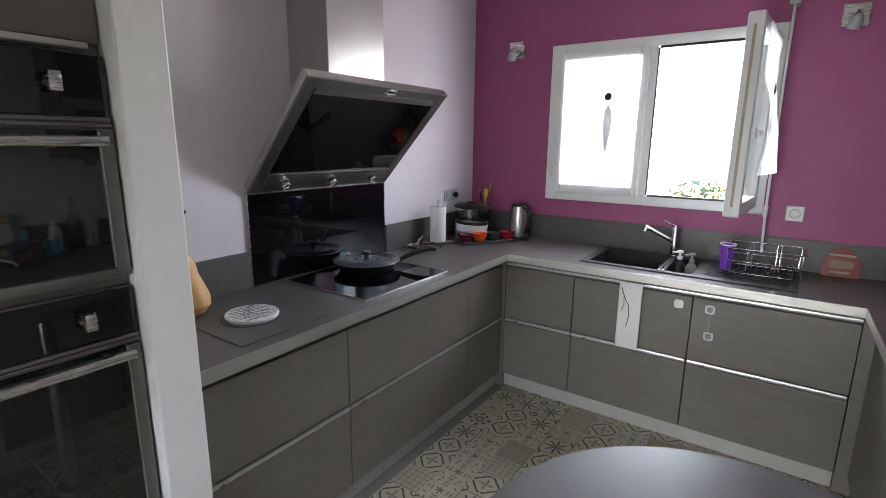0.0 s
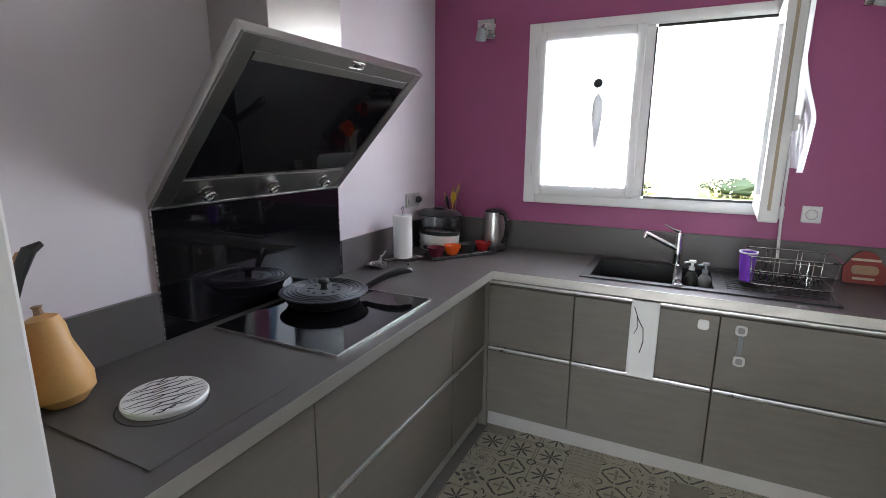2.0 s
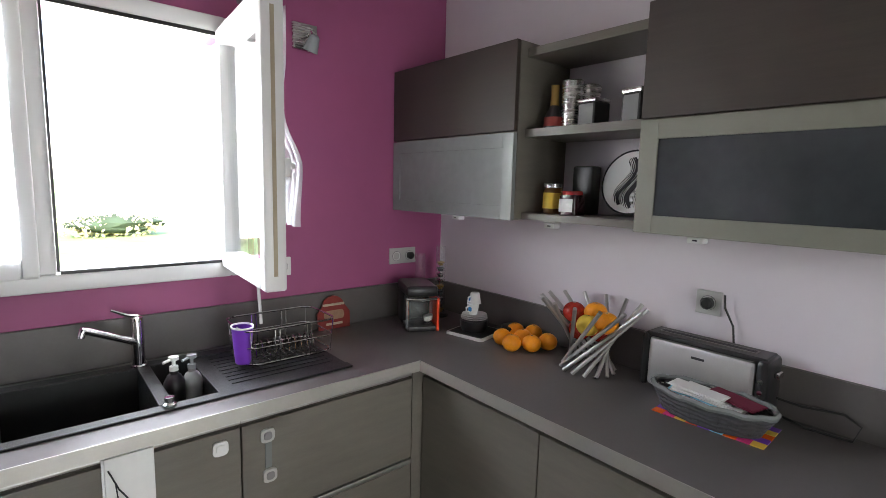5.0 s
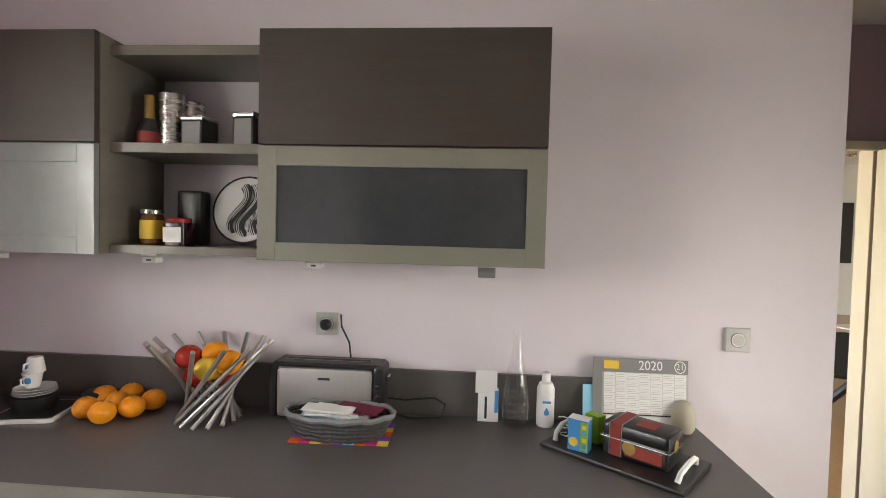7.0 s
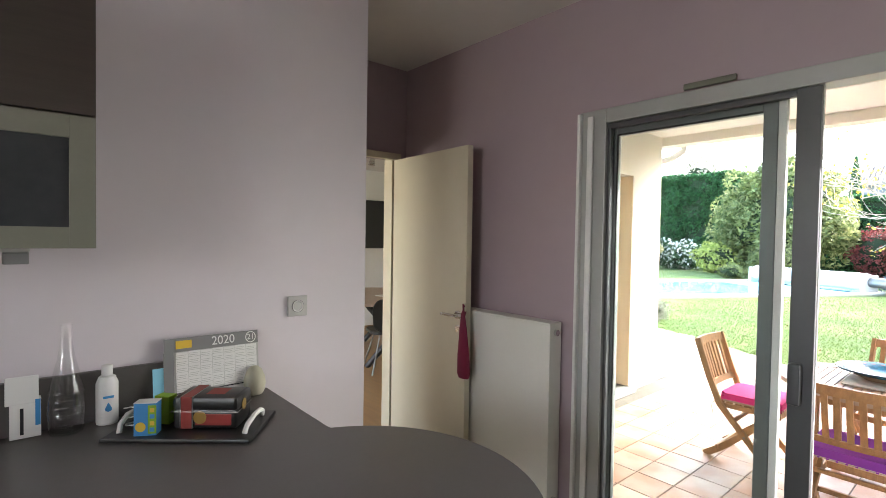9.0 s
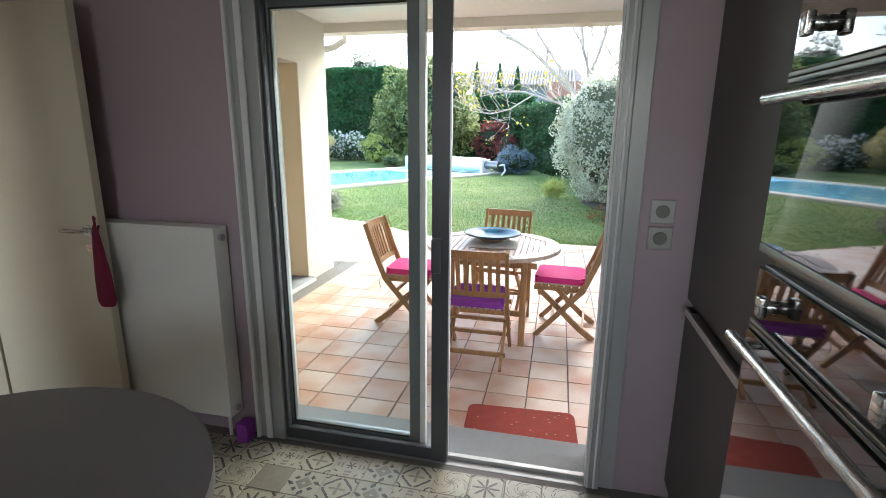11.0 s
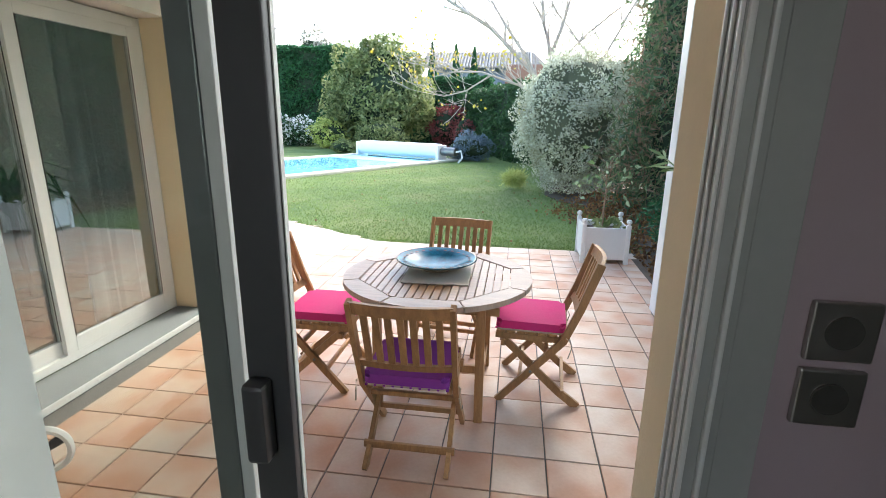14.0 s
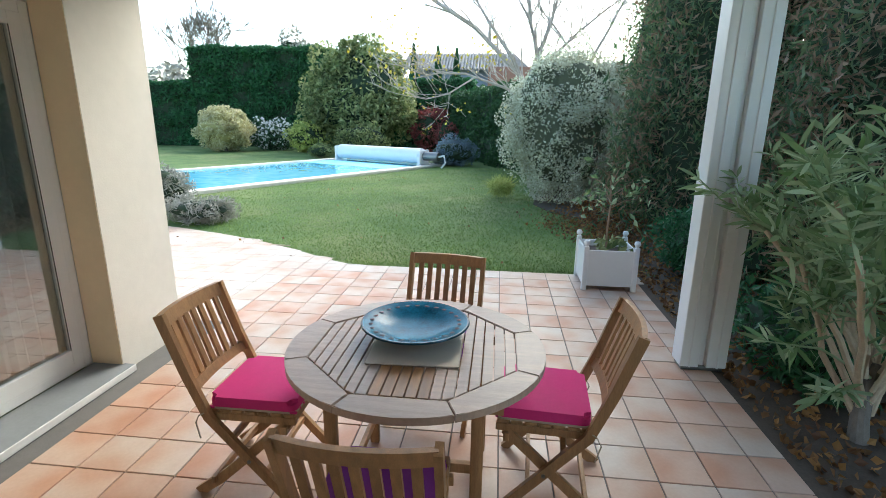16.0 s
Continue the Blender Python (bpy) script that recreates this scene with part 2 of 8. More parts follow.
def glass_mat(name, tint=(1, 1, 1), mirror=0.12):
    """A thin pane: mostly clear, with mirror gloss that grows at a slant."""
    m, nt, p = nodes_of(name)
    tr, gl, mx, lw = (nt.nodes.new("ShaderNode" + k) for k in ("BsdfTransparent", "BsdfGlossy", "MixShader", "LayerWeight"))
    tr.inputs[0].default_value, gl.inputs["Roughness"].default_value = (*tint, 1), 0.01
    lw.inputs[0].default_value = 0.5
    nt.links.new(math_node(nt, "MULTIPLY_ADD", math_node(nt, "POWER", lw.outputs["Facing"], 5.0), 0.85, mirror), mx.inputs[0])
    nt.links.new(tr.outputs[0], mx.inputs[1])
    nt.links.new(gl.outputs[0], mx.inputs[2])
    nt.links.new(mx.outputs[0], nt.nodes["Material Output"].inputs[0])
    return m


M_GLASS = glass_mat("window_glass", (0.97, 0.99, 0.98), 0.02)
M_GLASS_DARK = glass_mat("reflecting_glass", (0.8, 0.86, 0.87), 0.34)
M_BOTTLE = glass_mat("bottle_glass", (0.985, 0.99, 0.99), 0.07)


def voile_mat():
    m, nt, p = nodes_of("white_voile")
    d, tl, tr = (nt.nodes.new("ShaderNodeBsdf" + k) for k in ("Diffuse", "Translucent", "Transparent"))
    d.inputs[0].default_value = tl.inputs[0].default_value = (0.85, 0.87, 0.9, 1)
    m1, m2 = nt.nodes.new("ShaderNodeMixShader"), nt.nodes.new("ShaderNodeMixShader")
    m1.inputs[0].default_value, m2.inputs[0].default_value = 0.6, 0.45
    nt.links.new(d.outputs[0], m1.inputs[1]), nt.links.new(tl.outputs[0], m1.inputs[2])
    nt.links.new(m1.outputs[0], m2.inputs[1]), nt.links.new(tr.outputs[0], m2.inputs[2])
    nt.links.new(m2.outputs[0], nt.nodes["Material Output"].inputs[0])
    return m


M_VOILE = voile_mat()


def water_mat():
    m, nt, p = nodes_of("pool_water")
    n = noise_of(nt, 2.5, (1, 1, 1))
    nt.links.new(ramp(nt, n, [(0.3, (0.13, 0.5, 0.68)), (0.7, (0.26, 0.66, 0.8))]), p.inputs["Base Color"])
    p.inputs["Roughness"].default_value = 0.05
    b = nt.nodes.new("ShaderNodeBump")
    b.inputs["Strength"].default_value = 0.05
    nt.links.new(noise_of(nt, 6), b.inputs["Height"])
    nt.links.new(b.outputs[0], p.inputs["Normal"])
    return m


M_WATER = water_mat()


def terracotta_mat(name, pale):
    """Fired clay tile: each tile its own tone, with a darker flame across it."""
    m, nt, p = nodes_of(name)
    info = nt.nodes.new("ShaderNodeObjectInfo")
    # The pale pair of tones carries the open-sky brightness in its colour.
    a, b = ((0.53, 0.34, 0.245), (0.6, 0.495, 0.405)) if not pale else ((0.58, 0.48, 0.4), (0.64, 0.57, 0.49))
    tone = ramp(nt, info.outputs["Random"], [(0.0, a), (0.5, b), (1.0, shade(a, 1.12))])
    flame = ramp(nt, noise_of(nt, 2.2, (1, 1, 1), 2), [(0.4, (1, 1, 1)), (0.64, (0.9, 0.66, 0.53))])
    col = mixc(nt, 0.8, tone, flame, "MULTIPLY")
    col = mixc(nt, 0.3, col, ramp(nt, noise_of(nt, 45), [(0.3, (0.75, 0.72, 0.7)), (0.7, (1, 1, 1))]), "MULTIPLY")
    nt.links.new(col, p.inputs["Base Color"])
    nt.links.new(ramp(nt, noise_of(nt, 6), [(0.3, (0.38,) * 3), (0.7, (0.62,) * 3)]), p.inputs["Roughness"])
    bp = nt.nodes.new("ShaderNodeBump")
    bp.inputs["Strength"].default_value, bp.inputs["Distance"].default_value = 0.25, 0.003
    nt.links.new(noise_of(nt, 30), bp.inputs["Height"])
    nt.links.new(bp.outputs[0], p.inputs["Normal"])
    return m


M_TERRA = terracotta_mat("terracotta_tile", False)
M_TERRA_PALE = terracotta_mat("daylit_terracotta_tile", True)


def cement_mat(name, kind):
    """Printed cement tile: fine ornament in black and grey on cream, worn."""
    m, nt, p = nodes_of(name)

    def mn(op, a, b=0.0, c=0.0):
        return math_node(nt, op, a, b, c)

    def near(v, at, w):
        return mn("LESS_THAN", mn("ABSOLUTE", mn("SUBTRACT", v, at)), w)

    tc, sep = nt.nodes.new("ShaderNodeTexCoord"), nt.nodes.new("ShaderNodeSeparateXYZ")
    nt.links.new(tc.outputs["Object"], sep.inputs[0])
    x, y = (mn("MULTIPLY", sep.outputs[i], 12.7) for i in (0, 1))
    ax, ay = mn("ABSOLUTE", x), mn("ABSOLUTE", y)
    r = mn("SQRT", mn("ADD", mn("MULTIPLY", x, x), mn("MULTIPLY", y, y)))
    ang = mn("ARCTAN2", y, x)
    cx, cy = mn("SUBTRACT", 1.0, ax), mn("SUBTRACT", 1.0, ay)
    rc = mn("SQRT", mn("ADD", mn("MULTIPLY", cx, cx), mn("MULTIPLY", cy, cy)))

    def petals(n, lo, hi):
        return mn("LESS_THAN", r, mn("MULTIPLY_ADD", mn("POWER", mn("ABSOLUTE", mn("COSINE", mn("MULTIPLY", ang, n / 2))), 3.0), hi - lo, lo))

    u, v = (mn("SUBTRACT", mn("FRACT", mn("MULTIPLY", q, 2.5)), 0.5) for q in (x, y))
    cell = mn("SQRT", mn("ADD", mn("MULTIPLY", u, u), mn("MULTIPLY", v, v)))
    if kind == 0:      # medallion with a cross
        dark = mn("MAXIMUM", mn("MULTIPLY", near(r, mn("MULTIPLY_ADD", mn("COSINE", mn("MULTIPLY", ang, 4.0)), 0.07, 0.74), 0.07), mn("GREATER_THAN", mn("ABSOLUTE", mn("SINE", mn("MULTIPLY", ang, 2.0))), 0.12)), near(rc, 0.3, 0.045))
        grey = petals(4, 0.08, 0.5)
    elif kind == 1:    # thin eight-rayed star
        dark = mn("MAXIMUM", petals(8, 0.06, 0.8), near(rc, 0.24, 0.06))
        grey = near(mn("MAXIMUM", ax, ay), 0.9, 0.035)
    elif kind == 2:    # rows of small dots
        dark = mn("LESS_THAN", cell, 0.1)
        grey = mn("LESS_THAN", mn("ABSOLUTE", u), 0.05)
    elif kind == 3:    # small rings
        dark = mn("LESS_THAN", cell, 0.08)
        grey = near(cell, 0.28, 0.09)
    elif kind == 4:    # flower with grey leaves
        dark = mn("MAXIMUM", petals(6, 0.06, 0.34), mn("MULTIPLY", near(rc, 0.52, 0.04), mn("GREATER_THAN", mn("SINE", mn("MULTIPLY", ang, 12.0)), 0.0)))
        grey = mn("MULTIPLY", mn("MULTIPLY", petals(4, 0.3, 0.98), mn("GREATER_THAN", r, 0.42)), mn("GREATER_THAN", mn("SINE", mn("MULTIPLY", r, 26.0)), -0.3))
    elif kind == 5:    # plain taupe
        dark = grey = None
    elif kind == 6:    # chequered diagonals
        o = mn("ADD", ax, ay)
        dark = mn("MULTIPLY", near(o, 0.85, 0.16), mn("GREATER_THAN", mn("SINE", mn("MULTIPLY", ang, 8.0)), 0.0))
        grey = near(o, 0.32, 0.2)
    else:              # scrolled branches
        dark = mn("MULTIPLY", near(mn("SINE", mn("ADD", mn("MULTIPLY", r, 9.0), mn("MULTIPLY", ang, 4.0))), 0.6, 0.16), mn("GREATER_THAN", mn("SINE", mn("MULTIPLY", r, 17.0)), -0.5))
        grey = petals(8, 0.1, 0.34)
    base = [(0.37, 0.34, 0.255), (0.36, 0.33, 0.25), (0.31, 0.285, 0.22), (0.33, 0.3, 0.23), (0.36, 0.33, 0.255), (0.225, 0.205, 0.155), (0.37, 0.34, 0.26), (0.36, 0.33, 0.25)][kind]
    col = mixc(nt, 0.5, base, ramp(nt, noise_of(nt, 30), [(0.3, shade(base, 0.82)), (0.7, shade(base, 1.1))]))
    if dark:
        wear = ramp(nt, noise_of(nt, 55), [(0.32, (0.72,) * 3), (0.55, (1, 1, 1))])
        col = mixc(nt, mn("MULTIPLY", grey, wear), col, (0.17, 0.155, 0.125))
        col = mixc(nt, mn("MULTIPLY", dark, wear), col, (0.03, 0.03, 0.03) if kind not in (2, 3) else (0.12, 0.11, 0.09))
    nt.links.new(col, p.inputs["Base Color"])
    p.inputs["Roughness"].default_value = 0.4
    return m


CEMENT = [cement_mat("cement_tile_%d" % k, k) for k in range(8)]


def lawn_mat():
    m, nt, p = nodes_of("lawn")
    a = ramp(nt, noise_of(nt, 0.55, detail=6), [(0.32, (0.085, 0.165, 0.03)), (0.5, (0.15, 0.225, 0.055)), (0.68, (0.24, 0.265, 0.095))])
    a = mixc(nt, 0.7, a, ramp(nt, noise_of(nt, 3.2, detail=6), [(0.35, (0.62, 0.68, 0.55)), (0.65, (1.0, 1.0, 1.0))]), "MULTIPLY")
    b = ramp(nt, noise_of(nt, 25), [(0.3, (0.5, 0.5, 0.45)), (0.7, (1, 1, 1))])
    nt.links.new(mixc(nt, 0.8, a, b, "MULTIPLY"), p.inputs["Base Color"])
    p.inputs["Roughness"].default_value = 0.9
    return m


M_LAWN = lawn_mat()
M_GRASS = leaf_mat("grass_blades", (0.1, 0.19, 0.035), (0.24, 0.33, 0.085), 0.6, 0.35)
M_HEDGE = leaf_mat("dark_hedge_leaves", (0.02, 0.09, 0.03), (0.05, 0.19, 0.06))
M_BUSH = leaf_mat("laurel_leaves", (0.11, 0.165, 0.05), (0.43, 0.46, 0.2), 0.5, 0.4)
M_SILVER = leaf_mat("silver_variegated_leaves", (0.46, 0.48, 0.31), (0.95, 0.94, 0.8), 0.6, 0.45)
M_YELLOWLEAF = leaf_mat("yellow_green_leaves", (0.3, 0.38, 0.07), (0.75, 0.75, 0.25))
M_REDLEAF = leaf_mat("dark_red_leaves", (0.16, 0.03, 0.03), (0.36, 0.09, 0.08))
M_BLUELEAF = leaf_mat("blue_spruce_needles", (0.09, 0.15, 0.19), (0.25, 0.33, 0.4))
M_CONIFER = leaf_mat("dark_conifer_needles", (0.05, 0.115, 0.05), (0.24, 0.3, 0.14), 0.5, 0.5)
M_BROWNLEAF = leaf_mat("browned_conifer_needles", (0.22, 0.14, 0.09), (0.46, 0.32, 0.21), 0.6, 0.5)
M_OLEANDER = leaf_mat("oleander_leaves", (0.13, 0.24, 0.08), (0.5, 0.6, 0.36), 0.4, 0.4)
M_YELLOWTREE = leaf_mat("last_yellow_leaves", (0.5, 0.38, 0.04), (0.7, 0.6, 0.1))
# Real grey of the lavender; on far trees it is painted distance haze.
M_LAVENDER_HAZE = leaf_mat("grey_lavender_and_haze_leaves", (0.26, 0.25, 0.2), (0.54, 0.52, 0.46))
M_WHITEFLOWER = leaf_mat("green_and_white_flowers", (0.05, 0.13, 0.06), (0.8, 0.82, 0.8))
M_CREAMLEAF = leaf_mat("cream_variegated_and_glare_leaves", (0.55, 0.5, 0.22), (0.92, 0.86, 0.6), 0.5, 0.5)
M_DARKLEAF = leaf_mat("dark_shrub_leaves", (0.04, 0.11, 0.05), (0.12, 0.22, 0.1))
M_FLOWER = leaf_mat("white_blossom", (0.8, 0.8, 0.78), (0.9, 0.9, 0.88), 0.6, 0.2)
M_LIMB = pbr("pale_grey_bark", (0.46, 0.4, 0.35), 0.85, var=0.25, scale=10, bump=0.5, bscale=60)
M_CUTSTEM = pbr("tan_pruned_stem", (0.5, 0.39, 0.27), 0.8, var=0.2, scale=14, bump=0.4, bscale=60)
M_CURTAIN = pbr("grey_curtain_cloth", (0.78, 0.78, 0.78), 0.9, var=0.05, scale=8, bump=0.2, bscale=300)
M_ROD = pbr("satin_steel_rod", (0.5, 0.49, 0.47), 0.42, metal=0.85, var=0.05, scale=20)
M_TASSEL = leaf_mat("pale_tassel_yarn", (0.6, 0.6, 0.6), (0.62, 0.62, 0.62), 0.8, 0.3)
# Colours of the solid plant cores, with the crown's inner shade put in.
M_INNER_PALE = pbr("pale_inner_shade", (0.07, 0.08, 0.045), 0.95, var=0.3, scale=6)
M_INNER_GOLD = pbr("golden_inner_shade", (0.34, 0.3, 0.13), 0.95, var=0.3, scale=6)
M_INNER = pbr("painted_inner_shade", (0.02, 0.035, 0.016), 0.95, var=0.3, scale=3)

# ---- building helpers ----


def mesh_from(bm, name):
    bmesh.ops.recalc_face_normals(bm, faces=bm.faces)
    me = bpy.data.meshes.new(name)
    bm.to_mesh(me)
    bm.free()
    return me


def smooth(me, angle=35):
    """Smooth shading that keeps broad flat faces flat beside their narrow bevels."""
    bm = bmesh.new()
    bm.from_mesh(me)
    for f in bm.faces:
        f.smooth = True
    area = [f.calc_area() for f in bm.faces]
    for e in bm.edges:
        if len(e.link_faces) == 2:
            a, b = (area[f.index] for f in e.link_faces)
            turn_ = e.calc_face_angle(0.0)
            e.smooth = not (turn_ > radians(angle) or (turn_ > radians(8) and max(a, b) > 14 * min(a, b)))
    bm.to_mesh(me)
    bm.free()


def part(name, bm, material, parent, label="", flat=False):
    """Links a bmesh as one mesh object under a thing or under a part."""
    me = mesh_from(bm, name)
    me.materials.append(material)
    if not flat:
        smooth(me)
    ob = new(name, me)
    ob.parent = parent
    if label:
        ob["label"] = label
    return ob


def thing(name, label, category, at=(0, 0, 0), rz=0.0, group="", kind=""):
    ob = new(name)
    ob.empty_display_size = 0.05
    ob.matrix_world = pose(*at, 0, 0, rz)
    return tagged(ob, label, category, group, kind)


def single(name, bm, material, label, category, at=(0, 0, 0), rz=0.0, group="", kind=""):
    ob = part(name, bm, material, None)
    ob.matrix_world = pose(*at, 0, 0, rz)
    return tagged(ob, label, category, group, kind)


def B(*boxes, bevel=0.0, bm=None, seg=2):
    """Boxes (x0, x1, y0, y1, z0, z1) in one bmesh, with rounded edges."""
    bm = bm or bmesh.new()
    for x0, x1, y0, y1, z0, z1 in boxes:
        r = bmesh.ops.create_cube(bm, size=1.0)
        vs = r["verts"]
        for v in vs:
            v.co = Vector(((x0 + x1) / 2 + v.co.x * (x1 - x0), (y0 + y1) / 2 + v.co.y * (y1 - y0), (z0 + z1) / 2 + v.co.z * (z1 - z0)))
        if bevel:
            es = list({e for v in vs for e in v.link_edges})
            bmesh.ops.bevel(bm, geom=es, offset=bevel, segments=seg, affect="EDGES", profile=0.5)
    return bm


def C(p0, p1, r0, r1=None, seg=16, bm=None, caps=True):
    """A round bar from p0 to p1."""
    bm = bm or bmesh.new()
    p0, p1 = Vector(p0), Vector(p1)
    d = p1 - p0
    q = d.to_track_quat("Z", "Y").to_matrix().to_4x4()
    bmesh.ops.create_cone(bm, cap_ends=caps, segments=seg, radius1=r0, radius2=r0 if r1 is None else r1, depth=d.length,
                          matrix=Matrix.Translation((p0 + p1) / 2) @ q)
    return bm


def TUBE(points, r, seg=8, bm=None, closed=False, flat=1.0):
    """A bent bar along points; r a number or one for each point; flat squeezes its section."""
    bm = bm or bmesh.new()
    pts = [Vector(p) for p in points]
    rs = r if isinstance(r, (list, tuple)) else [r] * len(pts)
    rings, n = [], len(pts)
    up = Vector((0.13, 0.21, 0.97))
    for i, p in enumerate(pts):
        a, b = pts[(i - 1) % n] if closed or i else p, pts[(i + 1) % n] if closed or i < n - 1 else p
        d = (b - a).normalized()
        u = d.cross(up).normalized() if abs(d.dot(up)) < 0.98 else d.cross(Vector((1, 0, 0))).normalized()
        w = d.cross(u)
        rings.append([bm.verts.new(p + (u * math.cos(t) + w * math.sin(t) * flat) * rs[i]) for t in (2 * math.pi * k / seg for k in range(seg))])
    for i in range(n if closed else n - 1):
        A, Bq = rings[i], rings[(i + 1) % n]
        for k in range(seg):
            bm.faces.new((A[k], A[(k + 1) % seg], Bq[(k + 1) % seg], Bq[k]))
    if not closed:
        bm.faces.new(rings[0][::-1])
        bm.faces.new(rings[-1])
    return bm


def LATHE(profile, seg=24, at=(0, 0, 0), bm=None, sx=1.0, sy=1.0):
    """A turned body from (radius, height) pairs, closed at the ends where radius is 0."""
    bm = bm or bmesh.new()
    o = Vector(at)
    rings = []
    for r, z in profile:
        rings.append([bm.verts.new(o + Vector((r * sx * math.cos(t), r * sy * math.sin(t), z))) for t in (2 * math.pi * k / seg for k in range(seg))] if r > 1e-5
                     else [bm.verts.new(o + Vector((0, 0, z)))])
    for a, b in zip(rings, rings[1:]):
        for k in range(seg):
            q = [a[k % len(a)], a[(k + 1) % len(a)], b[(k + 1) % len(b)], b[k % len(b)]]
            q = list(dict.fromkeys(q))
            if len(q) > 2:
                bm.faces.new(q)
    return bm


def SLAB(outline, z0, z1, bevel=0.0, bm=None):
    """A flat slab of any outline."""
    bm = bm or bmesh.new()
    top = [bm.verts.new((x, y, z1)) for x, y in outline]
    low = [bm.verts.new((x, y, z0)) for x, y in outline]
    n = len(outline)
    f = bm.faces.new(top)
    bm.faces.new(low[::-1])
    for k in range(n):
        bm.faces.new((top[k], low[k], low[(k + 1) % n], top[(k + 1) % n]))
    if bevel:
        bmesh.ops.bevel(bm, geom=list(f.edges), offset=bevel, segments=2, affect="EDGES")
    return bm


def turn(bm, m):
    bmesh.ops.transform(bm, matrix=m, verts=bm.verts)
    return bm


def rounded(w, d, r, n=6, cx=0.0, cy=0.0):
    """Outline of a rectangle with round corners."""
    out = []
    for sx, sy, a0 in ((1, 1, 0), (-1, 1, 90), (-1, -1, 180), (1, -1, 270)):
        for k in range(n + 1):
            a = radians(a0 + 90 * k / n)
            out.append((cx + sx * (w / 2 - r) + r * math.cos(a), cy + sy * (d / 2 - r) + r * math.sin(a)))
    return out


def lettering(name, text, size, material, parent, m, label=""):
    """Raised lettering as a mesh, in the built-in font."""
    cu = bpy.data.curves.new(name, "FONT")
    cu.body, cu.size, cu.extrude, cu.align_x, cu.align_y = text, size, 0.0004, "CENTER", "CENTER"
    tmp = new("tmp", cu)
    me = bpy.data.meshes.new_from_object(tmp)
    bpy.data.objects.remove(tmp)
    me.materials.clear()
    me.materials.append(material)
    me.transform(m)
    ob = new(name, me)
    ob.parent = parent
    if label:
        ob["label"] = label
    return ob

# ---- the house: walls, floors, ceilings ----
WIN_Y, LEFT_X, RIGHT_X, DOOR_Y, TERR = 3.235, -1.96, 1.02, -0.905, -0.14


def structure(name, bm, material, label, category):
    return single(name, bm, material, label, category, kind="structure")


structure("wall_north", B((-2.21, -1.30, WIN_Y, 3.5, -0.3, 2.9), (-0.09, 1.27, WIN_Y, 3.5, -0.3, 2.9), (-1.30, -0.09, WIN_Y, 3.5, -0.3, 1.245),
                          (-1.30, -0.09, WIN_Y, 3.5, 2.165, 2.9)), M_PURPLE, "plum purple painted kitchen wall with a window", "wall")
structure("wall_west", B((-2.21, LEFT_X, -1.25, WIN_Y, -0.3, 2.9)), M_LILAC, "pale lilac painted wall behind the hob", "wall")
structure("wall_east", B((RIGHT_X, 1.12, 0.055, WIN_Y, -0.3, 2.9)), M_LILAC, "pale lilac painted wall above the long worktop", "wall")
structure("wall_passage", B((1.12, 2.03, 0.055, 0.155, -0.3, 2.9)), M_LILAC, "pale lilac wall of the passage to the door", "wall")
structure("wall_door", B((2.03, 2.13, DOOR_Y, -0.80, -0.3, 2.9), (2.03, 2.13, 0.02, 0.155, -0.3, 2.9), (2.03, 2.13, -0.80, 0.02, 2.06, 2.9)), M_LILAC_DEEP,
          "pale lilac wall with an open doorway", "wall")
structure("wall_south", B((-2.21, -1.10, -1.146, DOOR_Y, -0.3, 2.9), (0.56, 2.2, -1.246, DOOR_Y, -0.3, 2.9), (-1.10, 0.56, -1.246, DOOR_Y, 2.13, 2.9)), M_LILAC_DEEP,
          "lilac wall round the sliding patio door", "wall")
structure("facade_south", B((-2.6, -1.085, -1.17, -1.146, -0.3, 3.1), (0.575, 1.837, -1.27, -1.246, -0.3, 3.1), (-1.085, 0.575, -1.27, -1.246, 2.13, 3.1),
                            (-1.10, -1.085, -1.146, -0.986, -0.044, 2.13), (-2.6, -1.085, -1.27, -1.17, 2.13, 3.1)), M_RENDER,
          "cream rendered outside wall at the patio door", "facade")
# White colour here stands for outdoor light falling on the reveal.
structure("reveal", B((0.546, 0.5595, -1.27, -0.986, -0.044, 2.129)), M_PVC, "patio door reveal, outdoor light put into its white", "reveal")
# Ochre tone for two reveals, warmer than the cream render.
M_TAN = pbr("ochre_reveal_tone", (0.8, 0.64, 0.43), 0.9, var=0.05, scale=2, bump=0.5, bscale=90)
structure("reveal", B((-1.0855, -1.071, -1.168, -0.9585, -0.044, 2.129)), M_TAN, "ochre reveal of the patio door", "reveal")
structure("reveal", B((1.84, 2.058, -3.8095, -3.804, -0.09, 2.199)), M_TAN, "ochre reveal of the glazed door", "reveal")
structure("wall_stub", B((LEFT_X, -1.262, 0.50, 0.622, 0.0, 2.7), bevel=0.006), M_WHITE_WALL, "narrow white wall end between ovens and worktop", "wall")
structure("ceiling", B((-2.21, 2.13, -1.0, 3.3, 2.70, 2.82)), M_CEIL, "matt white kitchen ceiling", "ceiling")
structure("roof_slab", B((-2.6, 6.8, -1.25, 3.6, 2.95, 3.1)), M_RENDER, "flat slab above the rooms", "roof")
structure("wall_living_west", B((1.837, 2.13, -4.45, -3.81, -0.3, 3.0), (1.837, 2.13, -1.75, -1.27, -0.3, 3.0), (1.837, 2.13, -3.81, -1.75, 2.2, 3.0),
                                (1.837, 2.13, -3.81, -1.75, -0.35, -0.31)), M_RENDER, "cream rendered terrace wall with a glazed door", "facade")
